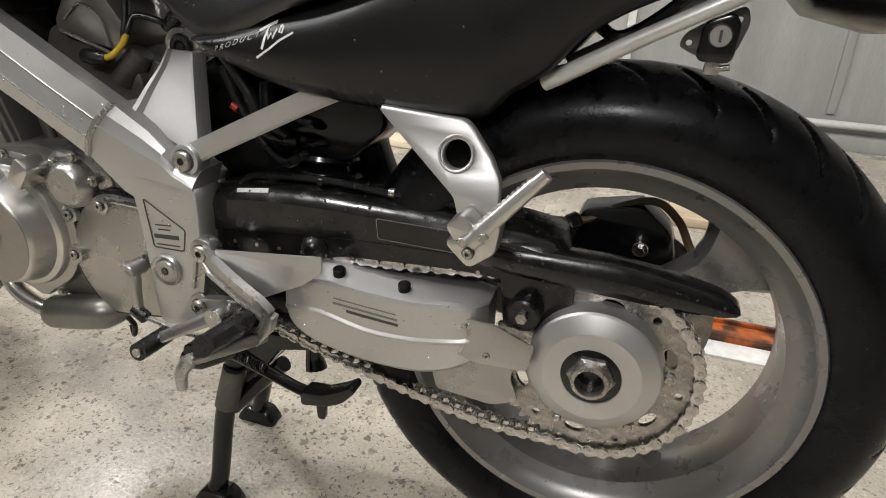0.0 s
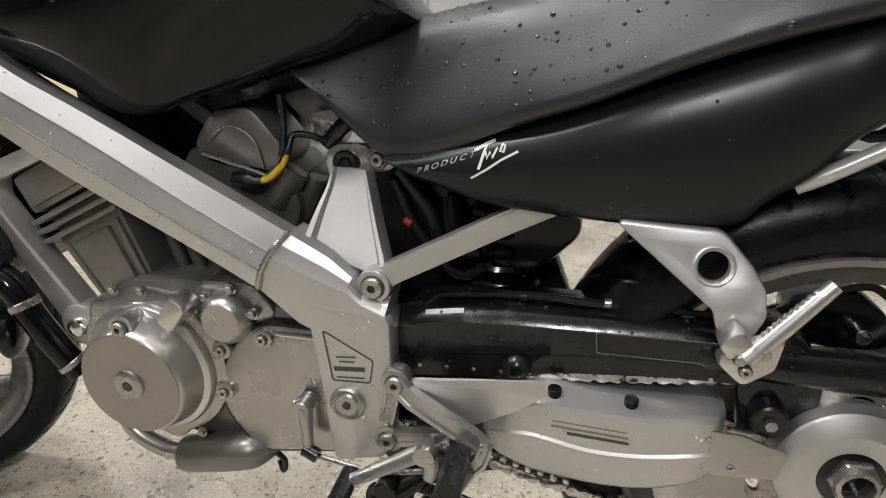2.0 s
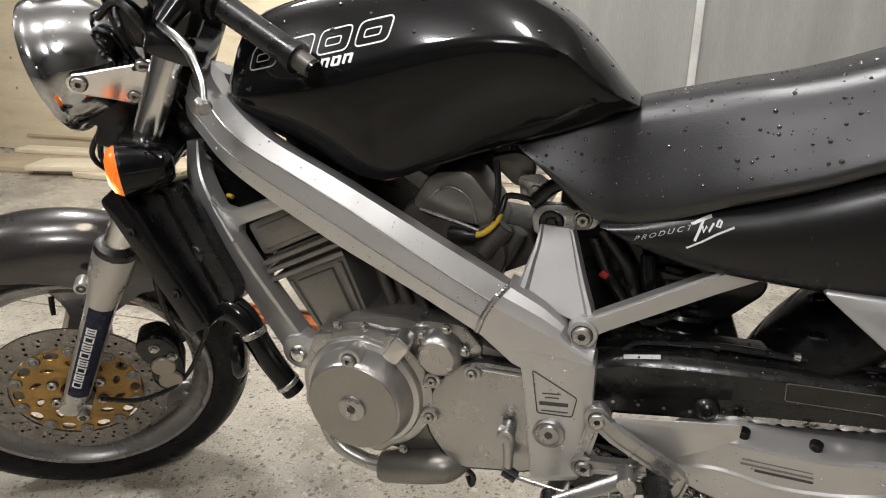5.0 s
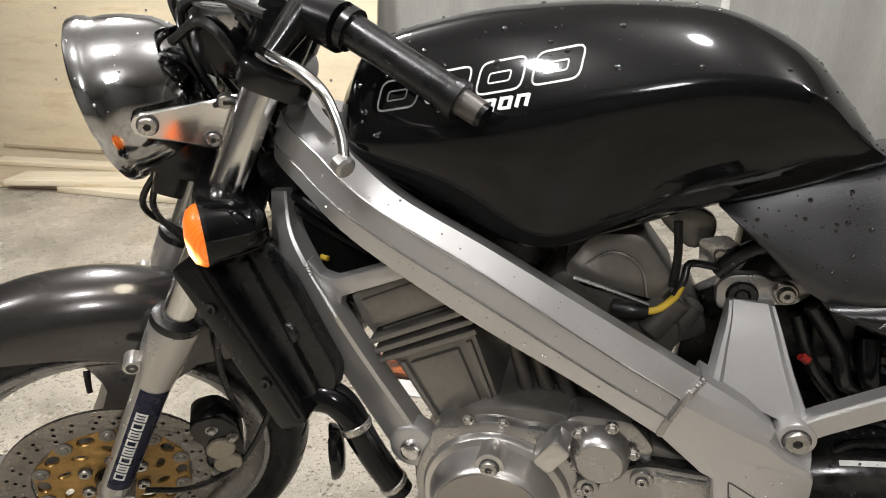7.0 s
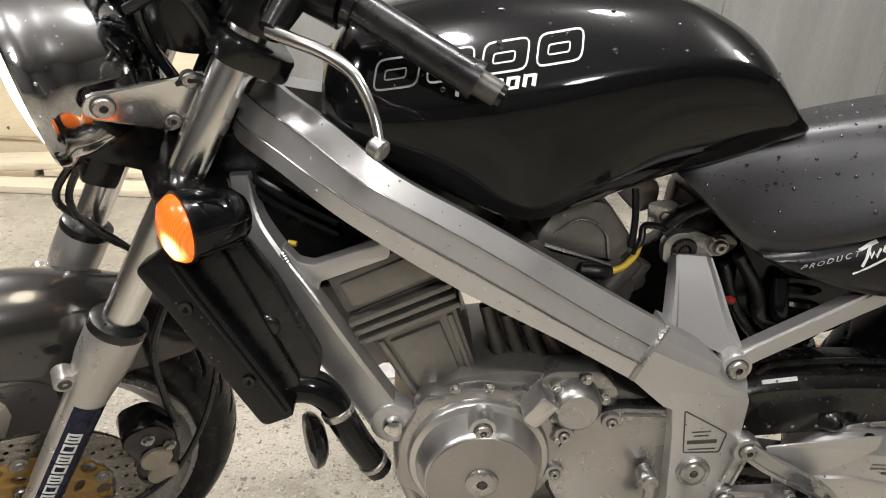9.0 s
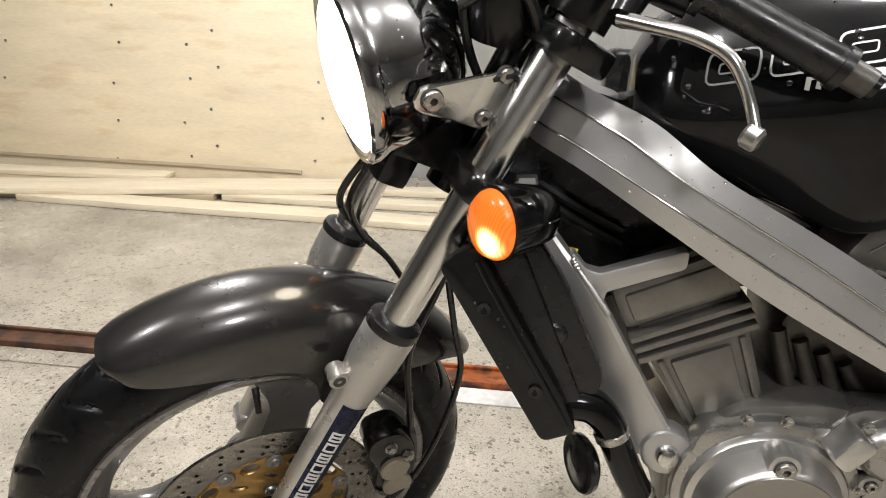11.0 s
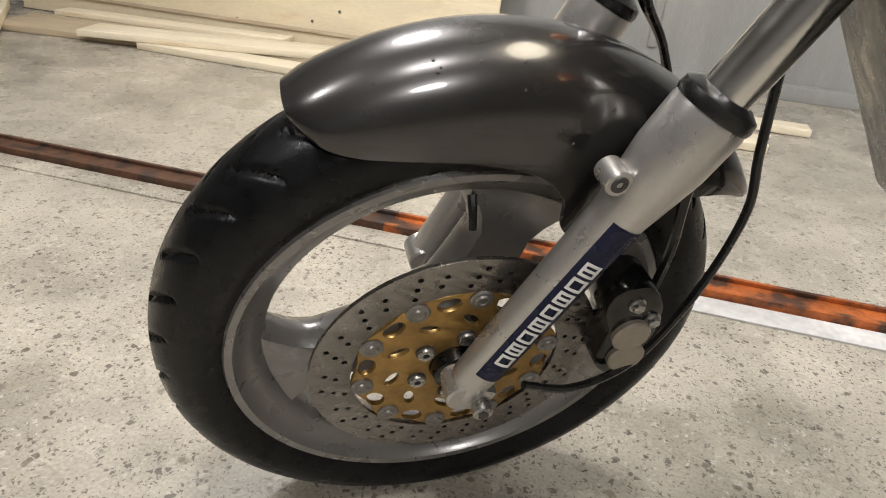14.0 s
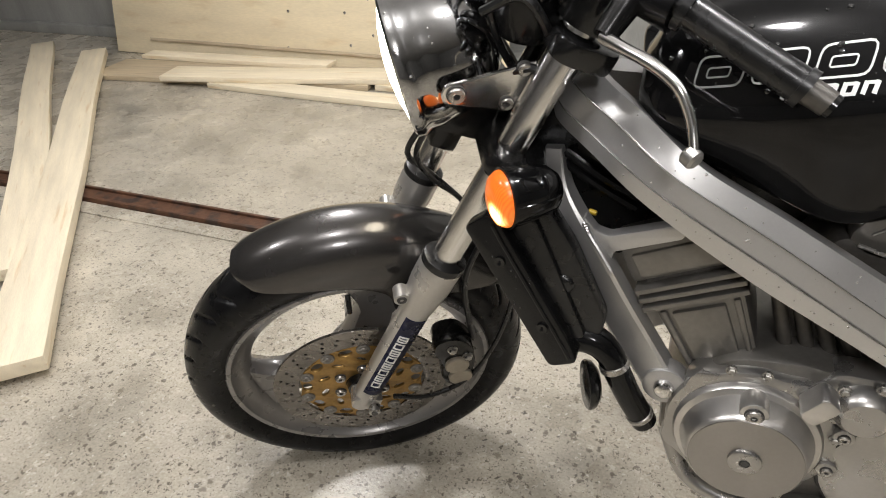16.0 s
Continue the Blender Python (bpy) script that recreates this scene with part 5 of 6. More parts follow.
# black plate slightly larger than the cover, a dark line round it
bm2 = plate(rounded([(-0.642, 0.495), (-0.684, 0.466), (-0.711, 0.418), (-0.712, 0.368), (-0.688, 0.33), (-0.665, 0.309), (-0.55, 0.326), (-0.553, 0.491)], 0.02), [], 0.05, side_frame(0.0515), 0.003)
part("cover_gasket", bm2, BLACK_RUBBER, engine)
sprocket_cover = part("sprocket_cover", bm, CAST, engine, "matt silver front sprocket cover")
bm = bmesh.new()
tube(bm, [(-0.63, 0.025, 0.484), (-0.575, 0.024, 0.483)], 0.0035, 8)
part("cover_lip", bm, POLISHED, engine)
for x, z in ((-0.643, 0.476), (-0.7, 0.455), (-0.705, 0.395)):
    bm = plate(circle(x, z, 0.0105, 20), [], 0.03, side_frame(0.034), 0.002)
    part("bolt_boss", bm, CAST, engine)
    bolt(engine, x, 0.0175, z, 0.7)
bm = bmesh.new()
lathe(bm, [(0.0, 0.012), (0.024, 0.012), (0.0265, 0.01), (0.031, 0.004), (0.034, -0.01), (0.036, -0.03), (0, -0.03)], side_frame(0.022) @ pose(-0.69, 0.497, 0), 40)
part("starter_cover", bm, CAST, engine, "small round polished cover")
for x, z in ((-0.655, 0.505), (-0.715, 0.478), (-0.715, 0.522), (-0.68, 0.535)):
    bolt(engine, x, 0.026, z, 0.8, True)
bm = plate(rounded([(-0.75, 0.5), (-0.72, 0.535), (-0.66, 0.535), (-0.635, 0.505), (-0.65, 0.47), (-0.72, 0.46)], 0.01), [], 0.04, side_frame(0.055), 0.005)
part("gear_case", bm, CAST, engine)
# front cylinder
AX = Vector((-0.43, 0.0, 0.903)).normalized()
CR = Vector((0.903, 0.0, 0.43)).normalized()
base = Vector((-0.842, 0.0, 0.49))


def cyl_block(a0, a1, c0, c1, y0, y1, bevel, name, mat, label="", taper=1.0):
    """A block along the front cylinder, taper times as wide at its foot."""
    b = bmesh.new()
    m = Matrix((CR, Vector((0, 1, 0)), AX)).transposed().to_4x4()
    m.translation = base
    box(b, c0, c1, y0, y1, a0, a1, bevel)
    for v in b.verts:
        f = (v.co.z - a0) / (a1 - a0)
        v.co.x *= taper + (1 - taper) * f
    bmesh.ops.transform(b, matrix=m, verts=b.verts[:])
    return part(name, b, mat, engine, label)


cyl_block(-0.03, 0.116, -0.058, 0.056, 0.062, 0.2, 0.01, "front_cylinder", DULL_CAST, "dirty grey finned front cylinder", 0.72)
cyl_block(0.012, 0.1, -0.036, 0.03, 0.0555, 0.07, 0.004, "cylinder_panel", DULL_CAST, "", 0.82)
for c in (-0.05, 0.04):
    cyl_block(-0.02, 0.104, c, c + 0.008, 0.057, 0.07, 0.003, "cylinder_rib", DULL_CAST, "", 0.75)
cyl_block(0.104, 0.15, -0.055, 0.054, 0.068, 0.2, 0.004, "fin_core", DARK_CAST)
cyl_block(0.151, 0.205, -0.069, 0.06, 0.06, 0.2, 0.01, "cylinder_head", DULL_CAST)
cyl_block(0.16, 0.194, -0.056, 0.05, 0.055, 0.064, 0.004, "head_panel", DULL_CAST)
# recessed dark block painting the shaded gap above the head
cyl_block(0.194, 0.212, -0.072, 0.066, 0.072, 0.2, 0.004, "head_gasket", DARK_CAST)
for k in range(3):
    cyl_block(0.112 + 0.0135 * k, 0.119 + 0.0135 * k, -0.068, 0.062, 0.05, 0.21, 0.002, "cylinder_fin", DULL_CAST)
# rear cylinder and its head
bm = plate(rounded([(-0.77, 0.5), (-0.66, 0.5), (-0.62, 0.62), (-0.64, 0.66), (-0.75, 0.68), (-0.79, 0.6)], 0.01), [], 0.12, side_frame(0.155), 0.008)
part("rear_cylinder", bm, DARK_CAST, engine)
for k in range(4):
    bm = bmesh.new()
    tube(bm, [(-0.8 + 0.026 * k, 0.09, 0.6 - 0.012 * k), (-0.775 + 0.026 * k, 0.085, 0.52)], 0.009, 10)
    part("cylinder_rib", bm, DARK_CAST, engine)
bm = plate(rounded([(-0.74, 0.688), (-0.715, 0.725), (-0.67, 0.73), (-0.632, 0.682), (-0.655, 0.655), (-0.73, 0.672)], 0.012), [], 0.08, side_frame(0.135), 0.008)
part("rear_head_cover", bm, DULL_CAST, engine, "grey rear cylinder head cover")
bm = bmesh.new()
tube(bm, [(-0.735, 0.094, 0.68), (-0.69, 0.092, 0.668), (-0.652, 0.092, 0.656)], 0.0026, 8, 4)
tube(bm, [(-0.725, 0.094, 0.695), (-0.695, 0.092, 0.715), (-0.665, 0.092, 0.7), (-0.655, 0.092, 0.665)], 0.0016, 8, 4)
part("cover_seam", bm, CAST, engine)
bm = bmesh.new()
tube(bm, [(-0.69, 0.085, 0.652), (-0.67, 0.082, 0.652), (-0.653, 0.082, 0.652)], [0.01, 0.011, 0.007], 10, 3)
part("plug_cap", bm, BLACK_RUBBER, engine)
bm = bmesh.new()
tube(bm, [(-0.66, 0.081, 0.652), (-0.643, 0.081, 0.657), (-0.628, 0.084, 0.671), (-0.622, 0.088, 0.684)], 0.0042, 10, 5)
part("vent_tube", bm, YELLOW, engine, "bright yellow tube")
bm = bmesh.new()
tube(bm, [(-0.628, 0.085, 0.673), (-0.62, 0.09, 0.69), (-0.615, 0.1, 0.705), (-0.59, 0.11, 0.7), (-0.575, 0.12, 0.69)], 0.0042, 10, 5)
tube(bm, [(-0.632, 0.105, 0.75), (-0.628, 0.1, 0.715), (-0.63, 0.092, 0.68)], 0.0045, 8, 4)
part("vent_hose", bm, BLACK_RUBBER, engine)
bm = plate(rounded([(-0.605, 0.7255), (-0.578, 0.7305), (-0.551, 0.712), (-0.561, 0.693), (-0.6, 0.692)], 0.004), [circle(-0.582, 0.709, 0.007, 16)], 0.004, side_frame(0.125), 0.0008)
cock = part("fuel_cock_bracket", bm, CAST, bike, "dull folded steel bracket")
bm = bmesh.new()
rod(bm, (-0.582, 0.135, 0.709), (-0.582, 0.12, 0.709), 0.006, sides=16)
part("bolt", bm, DARK_STEEL, cock)
bm = plate(rounded([(-0.643, 0.742), (-0.61, 0.75), (-0.592, 0.741), (-0.592, 0.72), (-0.609, 0.71)], 0.008), [], 0.02, side_frame(0.15), 0.006)
part("fuel_cock", bm, DULL_CAST, bike, "dull metal fuel cock")
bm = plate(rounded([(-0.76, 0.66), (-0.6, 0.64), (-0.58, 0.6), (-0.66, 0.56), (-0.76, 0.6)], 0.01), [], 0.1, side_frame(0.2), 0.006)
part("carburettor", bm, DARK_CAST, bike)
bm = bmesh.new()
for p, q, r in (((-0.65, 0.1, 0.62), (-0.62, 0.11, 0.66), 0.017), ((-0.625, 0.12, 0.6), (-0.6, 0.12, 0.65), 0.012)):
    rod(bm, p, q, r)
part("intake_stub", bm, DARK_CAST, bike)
# added plate that shuts out the bright wall between tank and beam
bm = plate(rounded([(-1.0, 0.88), (-0.6, 0.86), (-0.61, 0.742), (-0.66, 0.735), (-0.662, 0.69), (-0.68, 0.61), (-0.9, 0.6), (-0.99, 0.68)], 0.01), [], 0.04, side_frame(0.225), 0.006)
part("air_box", bm, BLACK_RUBBER, bike, "matt black filler in the air box's place, darkening the gap under the tank")
# coolant pipe and lower hoses
bm = bmesh.new()
tube(bm, [(-0.9, 0.05, 0.38), (-0.866, 0.035, 0.312), (-0.82, 0.03, 0.287), (-0.775, 0.03, 0.282)], 0.012, 14, 6)
part("coolant_pipe", bm, CAST, engine)
bm = bmesh.new()
tube(bm, [(-0.79, 0.03, 0.281), (-0.78, 0.03, 0.282), (-0.73, 0.03, 0.293), (-0.685, 0.032, 0.302), (-0.66, 0.05, 0.305)], [0.016, 0.025, 0.0265, 0.025, 0.015], 18, 6)
part("pipe_muffler", bm, DULL_CAST, engine, "dull grey cast pipe under the engine")
bm = bmesh.new()
tube(bm, [(-0.66, 0.04, 0.3), (-0.645, 0.04, 0.285), (-0.648, 0.04, 0.268), (-0.655, 0.045, 0.28)], 0.004, 8, 5)
part("drain_clip", bm, BLACK_RUBBER, engine)

# radiator
radiator = put("radiator", None, bike, None, "black radiator with end cover and hoses")
WORLD_OF[radiator] = Matrix()
bm = plate(rounded([(-1.165, 0.69), (-1.14, 0.708), (-1.128, 0.702), (-1.042, 0.553), (-1.024, 0.515), (-1.054, 0.502)], 0.006), [], 0.024, side_frame(-0.006), 0.004)
end_cover = part("end_cover", bm, BLACK_PLASTIC, radiator)
bm = plate(rounded([(-1.14, 0.7), (-1.075, 0.706), (-1.045, 0.66), (-1.0, 0.565), (-1.003, 0.54), (-1.03, 0.515), (-1.055, 0.51)], 0.008), [], 0.03, side_frame(0.03), 0.006)
part("end_tank", bm, BLACK_RUBBER, radiator)
bm = plate(rounded([(-1.152, 0.69), (-1.09, 0.7), (-1.02, 0.54), (-1.046, 0.503)], 0.006), [], 0.2, side_frame(0.1065), 0.004)
part("core", bm, BLACK_RUBBER, radiator)
bm = bmesh.new()
tube(bm, [(-1.132, -0.0185, 0.7), (-1.1148, -0.0185, 0.668), (-1.051, -0.0185, 0.5575), (-1.03, -0.0185, 0.52)], 0.003, 8)
part("cover_ridge", bm, BLACK_PLASTIC, radiator)
bm = bmesh.new()
lathe(bm, [(0.0, 0.004), (0.01, 0.0038), (0.013, 0.002), (0.015, -0.002), (0.017, -0.01), (0.0, -0.01)], side_frame(0.014) @ pose(-1.05, 0.61, 0), 20)
part("tank_boss", bm, BLACK_RUBBER, radiator)
for x, z in ((-1.1228, 0.6504), (-1.0666, 0.5612)):
    bm = bmesh.new()
    lathe(bm, [(0.0, 0.0), (0.004, 0.003), (0.007, 0.003), (0.007, -0.004)], side_frame(-0.0185) @ pose(x, z, 0), 16)
    part("screw", bm, BLACK_METAL, radiator)
bm = bmesh.new()
tube(bm, [(-1.06, 0.03, 0.512), (-1.035, 0.024, 0.5235), (-1.005, 0.024, 0.523), (-0.984, 0.022, 0.506), (-0.97, 0.022, 0.475), (-0.952, 0.027, 0.435), (-0.928, 0.035, 0.388)], [0.0195, 0.0205, 0.0205, 0.0185, 0.018, 0.018, 0.0175], 16, 6)
part("coolant_hose", bm, TANK_PAINT, radiator, "glossy black coolant hose")
for p, q, r in (((-0.979, 0.022, 0.495), (-0.975, 0.022, 0.485), 0.0198), ((-0.938, 0.0315, 0.407), (-0.934, 0.033, 0.4), 0.0192)):
    bm = bmesh.new()
    rod(bm, p, q, r, sides=24)
    part("hose_clamp", bm, STEEL, radiator)
bm = bmesh.new()
lathe(bm, [(0.0, 0.009), (0.014, 0.009), (0.018, 0.007), (0.033, 0.007), (0.035, 0.004), (0.033, -0.003), (0.024, -0.01), (0, -0.012)], pose(-1.005, 0.02, 0.448, 90, 0, -66), 32)
part("horn", bm, BLACK_METAL, bike, "round black horn")

# ---- front end ----
fork = put("front_fork", None, bike, None, "silver telescopic front fork turned to the left")
WORLD_OF[fork] = Matrix()


def tube_st(name, points, radius, mat, parent, label="", sides=20, steps=5, flat=1.0):
    b = bmesh.new()
    tube(b, [st(*p) for p in points], radius, sides, steps, flat)
    return part(name, b, mat, parent, label)


def lathe_st(name, u, v, profile, mat, parent, label="", sides=36):
    """Turned about a line up the steering axis."""
    b = bmesh.new()
    lathe(b, profile, STEER @ pose(u, v, 0), sides)
    return part(name, b, mat, parent, label)


# head coloured dark as well, for the shade inside the lug
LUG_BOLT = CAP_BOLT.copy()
LUG_BOLT.materials[0] = PRINT_AND_SHADE
for side in (-1, 1):
    v, u = 0.1 * side, -0.007
    lathe_st("fork_leg", u, v, [(0.0, -0.022), (0.014, -0.021), (0.0185, -0.01), (0.0215, 0.02), (0.0235, 0.2), (0.0245, 0.245), (0.029, 0.28), (0.032, 0.305), (0.0325, 0.345), (0.031, 0.352), (0.02, 0.352)], FORK_PAINT, fork, "brushed silver lower fork leg" if side < 0 else "")
    lathe_st("dust_seal", u, v, [(0.02, 0.35), (0.0325, 0.35), (0.0335, 0.354), (0.032, 0.361), (0.0235, 0.366), (0.0205, 0.366)], BLACK_RUBBER, fork)
    lathe_st("fork_tube", u, v, [(0.0, 0.3), (0.0205, 0.3), (0.0205, 0.52), (0.0205, 0.76), (0.017, 0.766), (0, 0.766)], POLISHED, fork, "polished fork tube" if side < 0 else "")
    bm = bmesh.new()
    rod(bm, st(u - 0.034, v - 0.013, 0.272), st(u - 0.034, v + 0.012, 0.272), 0.0118, sides=24)
    m = STEER @ pose(u, v, 0.272)
    box(bm, -0.03, 0.0, -0.011, 0.012, -0.012, 0.014, 0.005, m)
    part("brake_lug", bm, FORK_PAINT, fork)
    put("bolt", LUG_BOLT, fork, STEER @ pose(u - 0.034, v - 0.0115, 0.272, 90) @ Matrix.Diagonal((0.85, 0.85, 0.6, 1)))
    bm = bmesh.new()
    rod(bm, st(u - 0.004, v - 0.018, -0.004), st(u - 0.004, v + 0.02, -0.004), 0.0185, sides=28)
    box(bm, 0.0, 0.03, -0.016, 0.02, -0.016, 0.018, 0.005, STEER @ pose(u, v, -0.006))
    part("axle_clamp", bm, FORK_PAINT, fork)
    if side < 0:
        bm = bmesh.new()
        rod(bm, st(0.012, v - 0.03, -0.008), st(0.012, v + 0.0, -0.006), 0.0105, sides=24)
        part("pinch_bolt", bm, STEEL, fork)
        # flat dark hexagon that stands in for a shaded hex hole
        bm = bmesh.new()
        lathe(bm, [(0.0, 0.0), (0.006, 0.0), (0.006, 0.0012)], STEER @ pose(0.012, v - 0.0305, -0.008, 90), 6)
        part("bolt_socket", bm, PRINT_AND_SHADE, fork)
# yokes
for w0, w1, name, r in ((0.535, 0.565, "lower_yoke", 0.034), (0.695, 0.722, "upper_yoke", 0.033)):
    outline = rounded([(-0.036, -0.14), (0.03, -0.14), (0.05, -0.05), (0.05, 0.05), (0.03, 0.14), (-0.036, 0.14), (-0.03, 0.04), (-0.03, -0.04)], 0.02, 5)
    bm = plate(outline, [], w1 - w0, STEER @ pose(0, 0, (w0 + w1) / 2), 0.005)
    part(name, bm, BLACK_METAL, fork, "black painted yoke")
bm = bmesh.new()
tube(bm, [st(0.03, 0, 0.5), st(0.03, 0, 0.75)], 0.028, 20)
part("steering_stem", bm, BLACK_METAL, fork)
# sticker wrapped on the leg
def shell(b, w0, w1, a0, a1, r, steps=10):
    """A patch on the left leg; angles from the outer side towards the back."""
    rows = []
    for w in (w0, w1):
        rows.append([st(-0.007 + (r + 0.0) * math.sin(a), -0.1 - r * math.cos(a), w) for a in np.linspace(a0, a1, steps)])
    rows2 = [[st(-0.007 + (r - 0.001) * math.sin(a), -0.1 - (r - 0.001) * math.cos(a), w) for a in np.linspace(a0, a1, steps)] for w in (w0, w1)]
    skin(b, [rows[0], rows[1], rows2[1], rows2[0], rows[0]], closed=False)
    return b


bm = bmesh.new()
rows = [[st(-0.007 + (0.0222 + 0.0104 * w) * math.sin(a), -0.1 - (0.0222 + 0.0104 * w) * math.cos(a), w) for a in np.linspace(-0.75, 0.95, 14)] for w in np.linspace(0.035, 0.243, 8)]
skin(bm, rows, closed=False)
bmesh.ops.solidify(bm, geom=bm.faces[:], thickness=0.0006)
sticker = part("fork_sticker", bm, NAVY, fork, "navy blue sticker with white block marks")
A0, A1 = -0.5, 0.15
for k in range(8):
    w0 = 0.06 + 0.0182 * k
    w1, t = w0 + 0.0145, 0.0026
    bm = bmesh.new()
    bars = [(w0, w0 + t, A0, A1), (w1 - t, w1, A0, A1), (w0, w1, A0, A0 + 0.1), (w0, w1, A1 - 0.1, A1)]
    if k % 2:
        bars.append(((w0 + w1) / 2 - t / 2, (w0 + w1) / 2 + t / 2, A0, A1))
    for bar in bars:
        shell(bm, *bar, 0.0228 + 0.0104 * bar[0] + 0.0008, 5)
    part("block_mark", bm, WHITE, sticker)

# front brake
disc = put("front_brake", None, bike, None, "drilled steel brake disc with gold carrier")
WORLD_OF[disc] = Matrix()
holes = [circle(0, 0, 0.113, 60)]
for k in range(28):
    a = 2 * math.pi * k / 28
    for j in range(3 if k % 2 else 2):
        r = 0.1215 + 0.011 * j + (0.0 if k % 2 else 0.006)
        holes.append(circle(r * math.cos(a + 0.05 * j), r * math.sin(a + 0.05 * j), 0.0033, 8))
D = front_m @ pose(0, 0, -0.066)
bm = plate(circle(0, 0, 0.155, 96), holes, 0.005, D, 0.0004)
part("brake_rotor", bm, ROTOR, disc, "drilled steel brake rotor")
# dark ring added behind the rotor so that its holes look shaded
bm = plate(circle(0, 0, 0.154, 96), [circle(0, 0, 0.114, 60)], 0.0008, front_m @ pose(0, 0, -0.0625))
part("rotor_back", bm, PRINT_AND_SHADE, disc)
outline = []
for a in np.linspace(0, 2 * math.pi, 120, endpoint=False):
    r = 0.109 + 0.0035 * math.cos(10 * a)
    outline.append((r * math.cos(a), r * math.sin(a)))
holes = [circle(0, 0, 0.03, 32)]
for k in range(10):
    a = 2 * math.pi * (k + 0.5) / 10
    holes.append(oval(0.097 * math.cos(a), 0.097 * math.sin(a), 0.0095, 0.013, a, 16))
    a += 0.3
    holes.append(oval(0.07 * math.cos(a), 0.07 * math.sin(a), 0.0065, 0.0125, a + 0.7, 16))
bm = plate(outline, holes, 0.006, front_m @ pose(0, 0, -0.064), 0.0008)
part("disc_carrier", bm, GOLD, disc, "gold anodised disc carrier")
bm = bmesh.new()
lathe(bm, [(0.0, -0.0055), (0.0035, -0.0055), (0.0045, -0.0065), (0.006, -0.0065), (0.0075, -0.0045), (0.0105, -0.0045), (0.0122, -0.003), (0.0122, 0.004), (0, 0.004)], Matrix(), 24)
bobbin = finish("bobbin", bm, DULL_CAST)
for k in range(10):
    a = 2 * math.pi * k / 10
    put("bobbin", bobbin, disc, D @ pose(0.102 * math.cos(a), 0.102 * math.sin(a), 0))
for k in range(6):
    a = 2 * math.pi * k / 6 + 0.2
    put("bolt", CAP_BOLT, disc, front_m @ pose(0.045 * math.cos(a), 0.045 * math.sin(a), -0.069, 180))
bm = bmesh.new()
lathe(bm, [(0.0, -0.085), (0.02, -0.085), (0.026, -0.08), (0.03, -0.06), (0.03, 0.0)], front_m, 32)
part("axle_spacer", bm, BLACK_METAL, disc)
bm = bmesh.new()
rod(bm, st(0, -0.11, 0), st(0, 0.11, 0), 0.012)
part("front_axle", bm, STEEL, disc)
caliper = put("front_caliper", None, bike, None, "dark front brake caliper with pale piston covers")
WORLD_OF[caliper] = Matrix()
bm = plate(rounded([(0.066, 0.165), (0.092, 0.183), (0.124, 0.166), (0.146, 0.128), (0.156, 0.088), (0.142, 0.062), (0.116, 0.076), (0.1, 0.12), (0.072, 0.143)], 0.012), [], 0.05, STEER @ Matrix(((1, 0, 0, 0), (0, 0, -1, -0.08), (0, 1, 0, 0), (0, 0, 0, 1))), 0.006)
part("caliper_body", bm, BLACK_METAL, caliper)
for u, w in ((0.117, 0.125), (0.137, 0.095)):
    bm = bmesh.new()
    lathe(bm, [(0.0, -0.112), (0.019, -0.112), (0.021, -0.11), (0.021, -0.09), (0, -0.09)], STEER @ pose(u, 0, w) @ Matrix(((1, 0, 0, 0), (0, 0, 1, 0), (0, -1, 0, 0), (0, 0, 0, 1))), 28)
    part("piston_cover", bm, CALIPER_FACE, caliper)
for u, w in ((0.092, 0.162), (0.126, 0.15)):
    put("bolt", HEX_BOLT, caliper, STEER @ pose(u, -0.106, w, 90))
bm = bmesh.new()
tube(bm, [st(0.03, -0.125, 0.042), st(0.09, -0.122, 0.046), st(0.14, -0.112, 0.075), st(0.165, -0.1, 0.12), st(0.17, -0.085, 0.2), st(0.155, -0.07, 0.28), st(0.12, -0.06, 0.33), st(0.07, -0.05, 0.4)], 0.0045, 8, 6)
part("speedometer_cable", bm, BLACK_RUBBER, bike, "thin black speedometer cable")
bm = bmesh.new()
tube(bm, [st(0.14, -0.07, 0.16), st(0.1, -0.08, 0.22), st(0.06, -0.07, 0.3), st(0.05, -0.06, 0.42), st(0.02, -0.05, 0.5), st(-0.01, -0.04, 0.54)], 0.005, 8, 6)
part("brake_hose", bm, BLACK_RUBBER, caliper)
for off in (0.0, 0.014):
    bm = bmesh.new()
    tube(bm, [st(-0.07, 0.01 + off, 0.5), st(-0.06 - off, 0.03, 0.43), st(-0.01, 0.05 + off, 0.38), st(0.05, 0.06, 0.35), st(0.12, 0.06 + off, 0.3)], 0.0045, 8, 6)
    part("control_cable", bm, BLACK_RUBBER, bike)

# front mudguard
rings_out, rings_in = [], []
GUARD = ((146, 0.333, 0.03, 0.324), (145, 0.3335, 0.042, 0.312), (143, 0.335, 0.053, 0.298), (139, 0.3367, 0.06, 0.284), (133, 0.3385, 0.0645, 0.272), (126, 0.34, 0.067, 0.263), (116, 0.342, 0.067, 0.252), (106, 0.343, 0.066, 0.241), (99, 0.343, 0.065, 0.226), (94, 0.343, 0.064, 0.195), (86, 0.343, 0.063, 0.19), (79, 0.344, 0.062, 0.24), (70, 0.345, 0.06, 0.286), (63, 0.346, 0.05, 0.315), (58, 0.347, 0.038, 0.331), (56, 0.348, 0.024, 0.342))
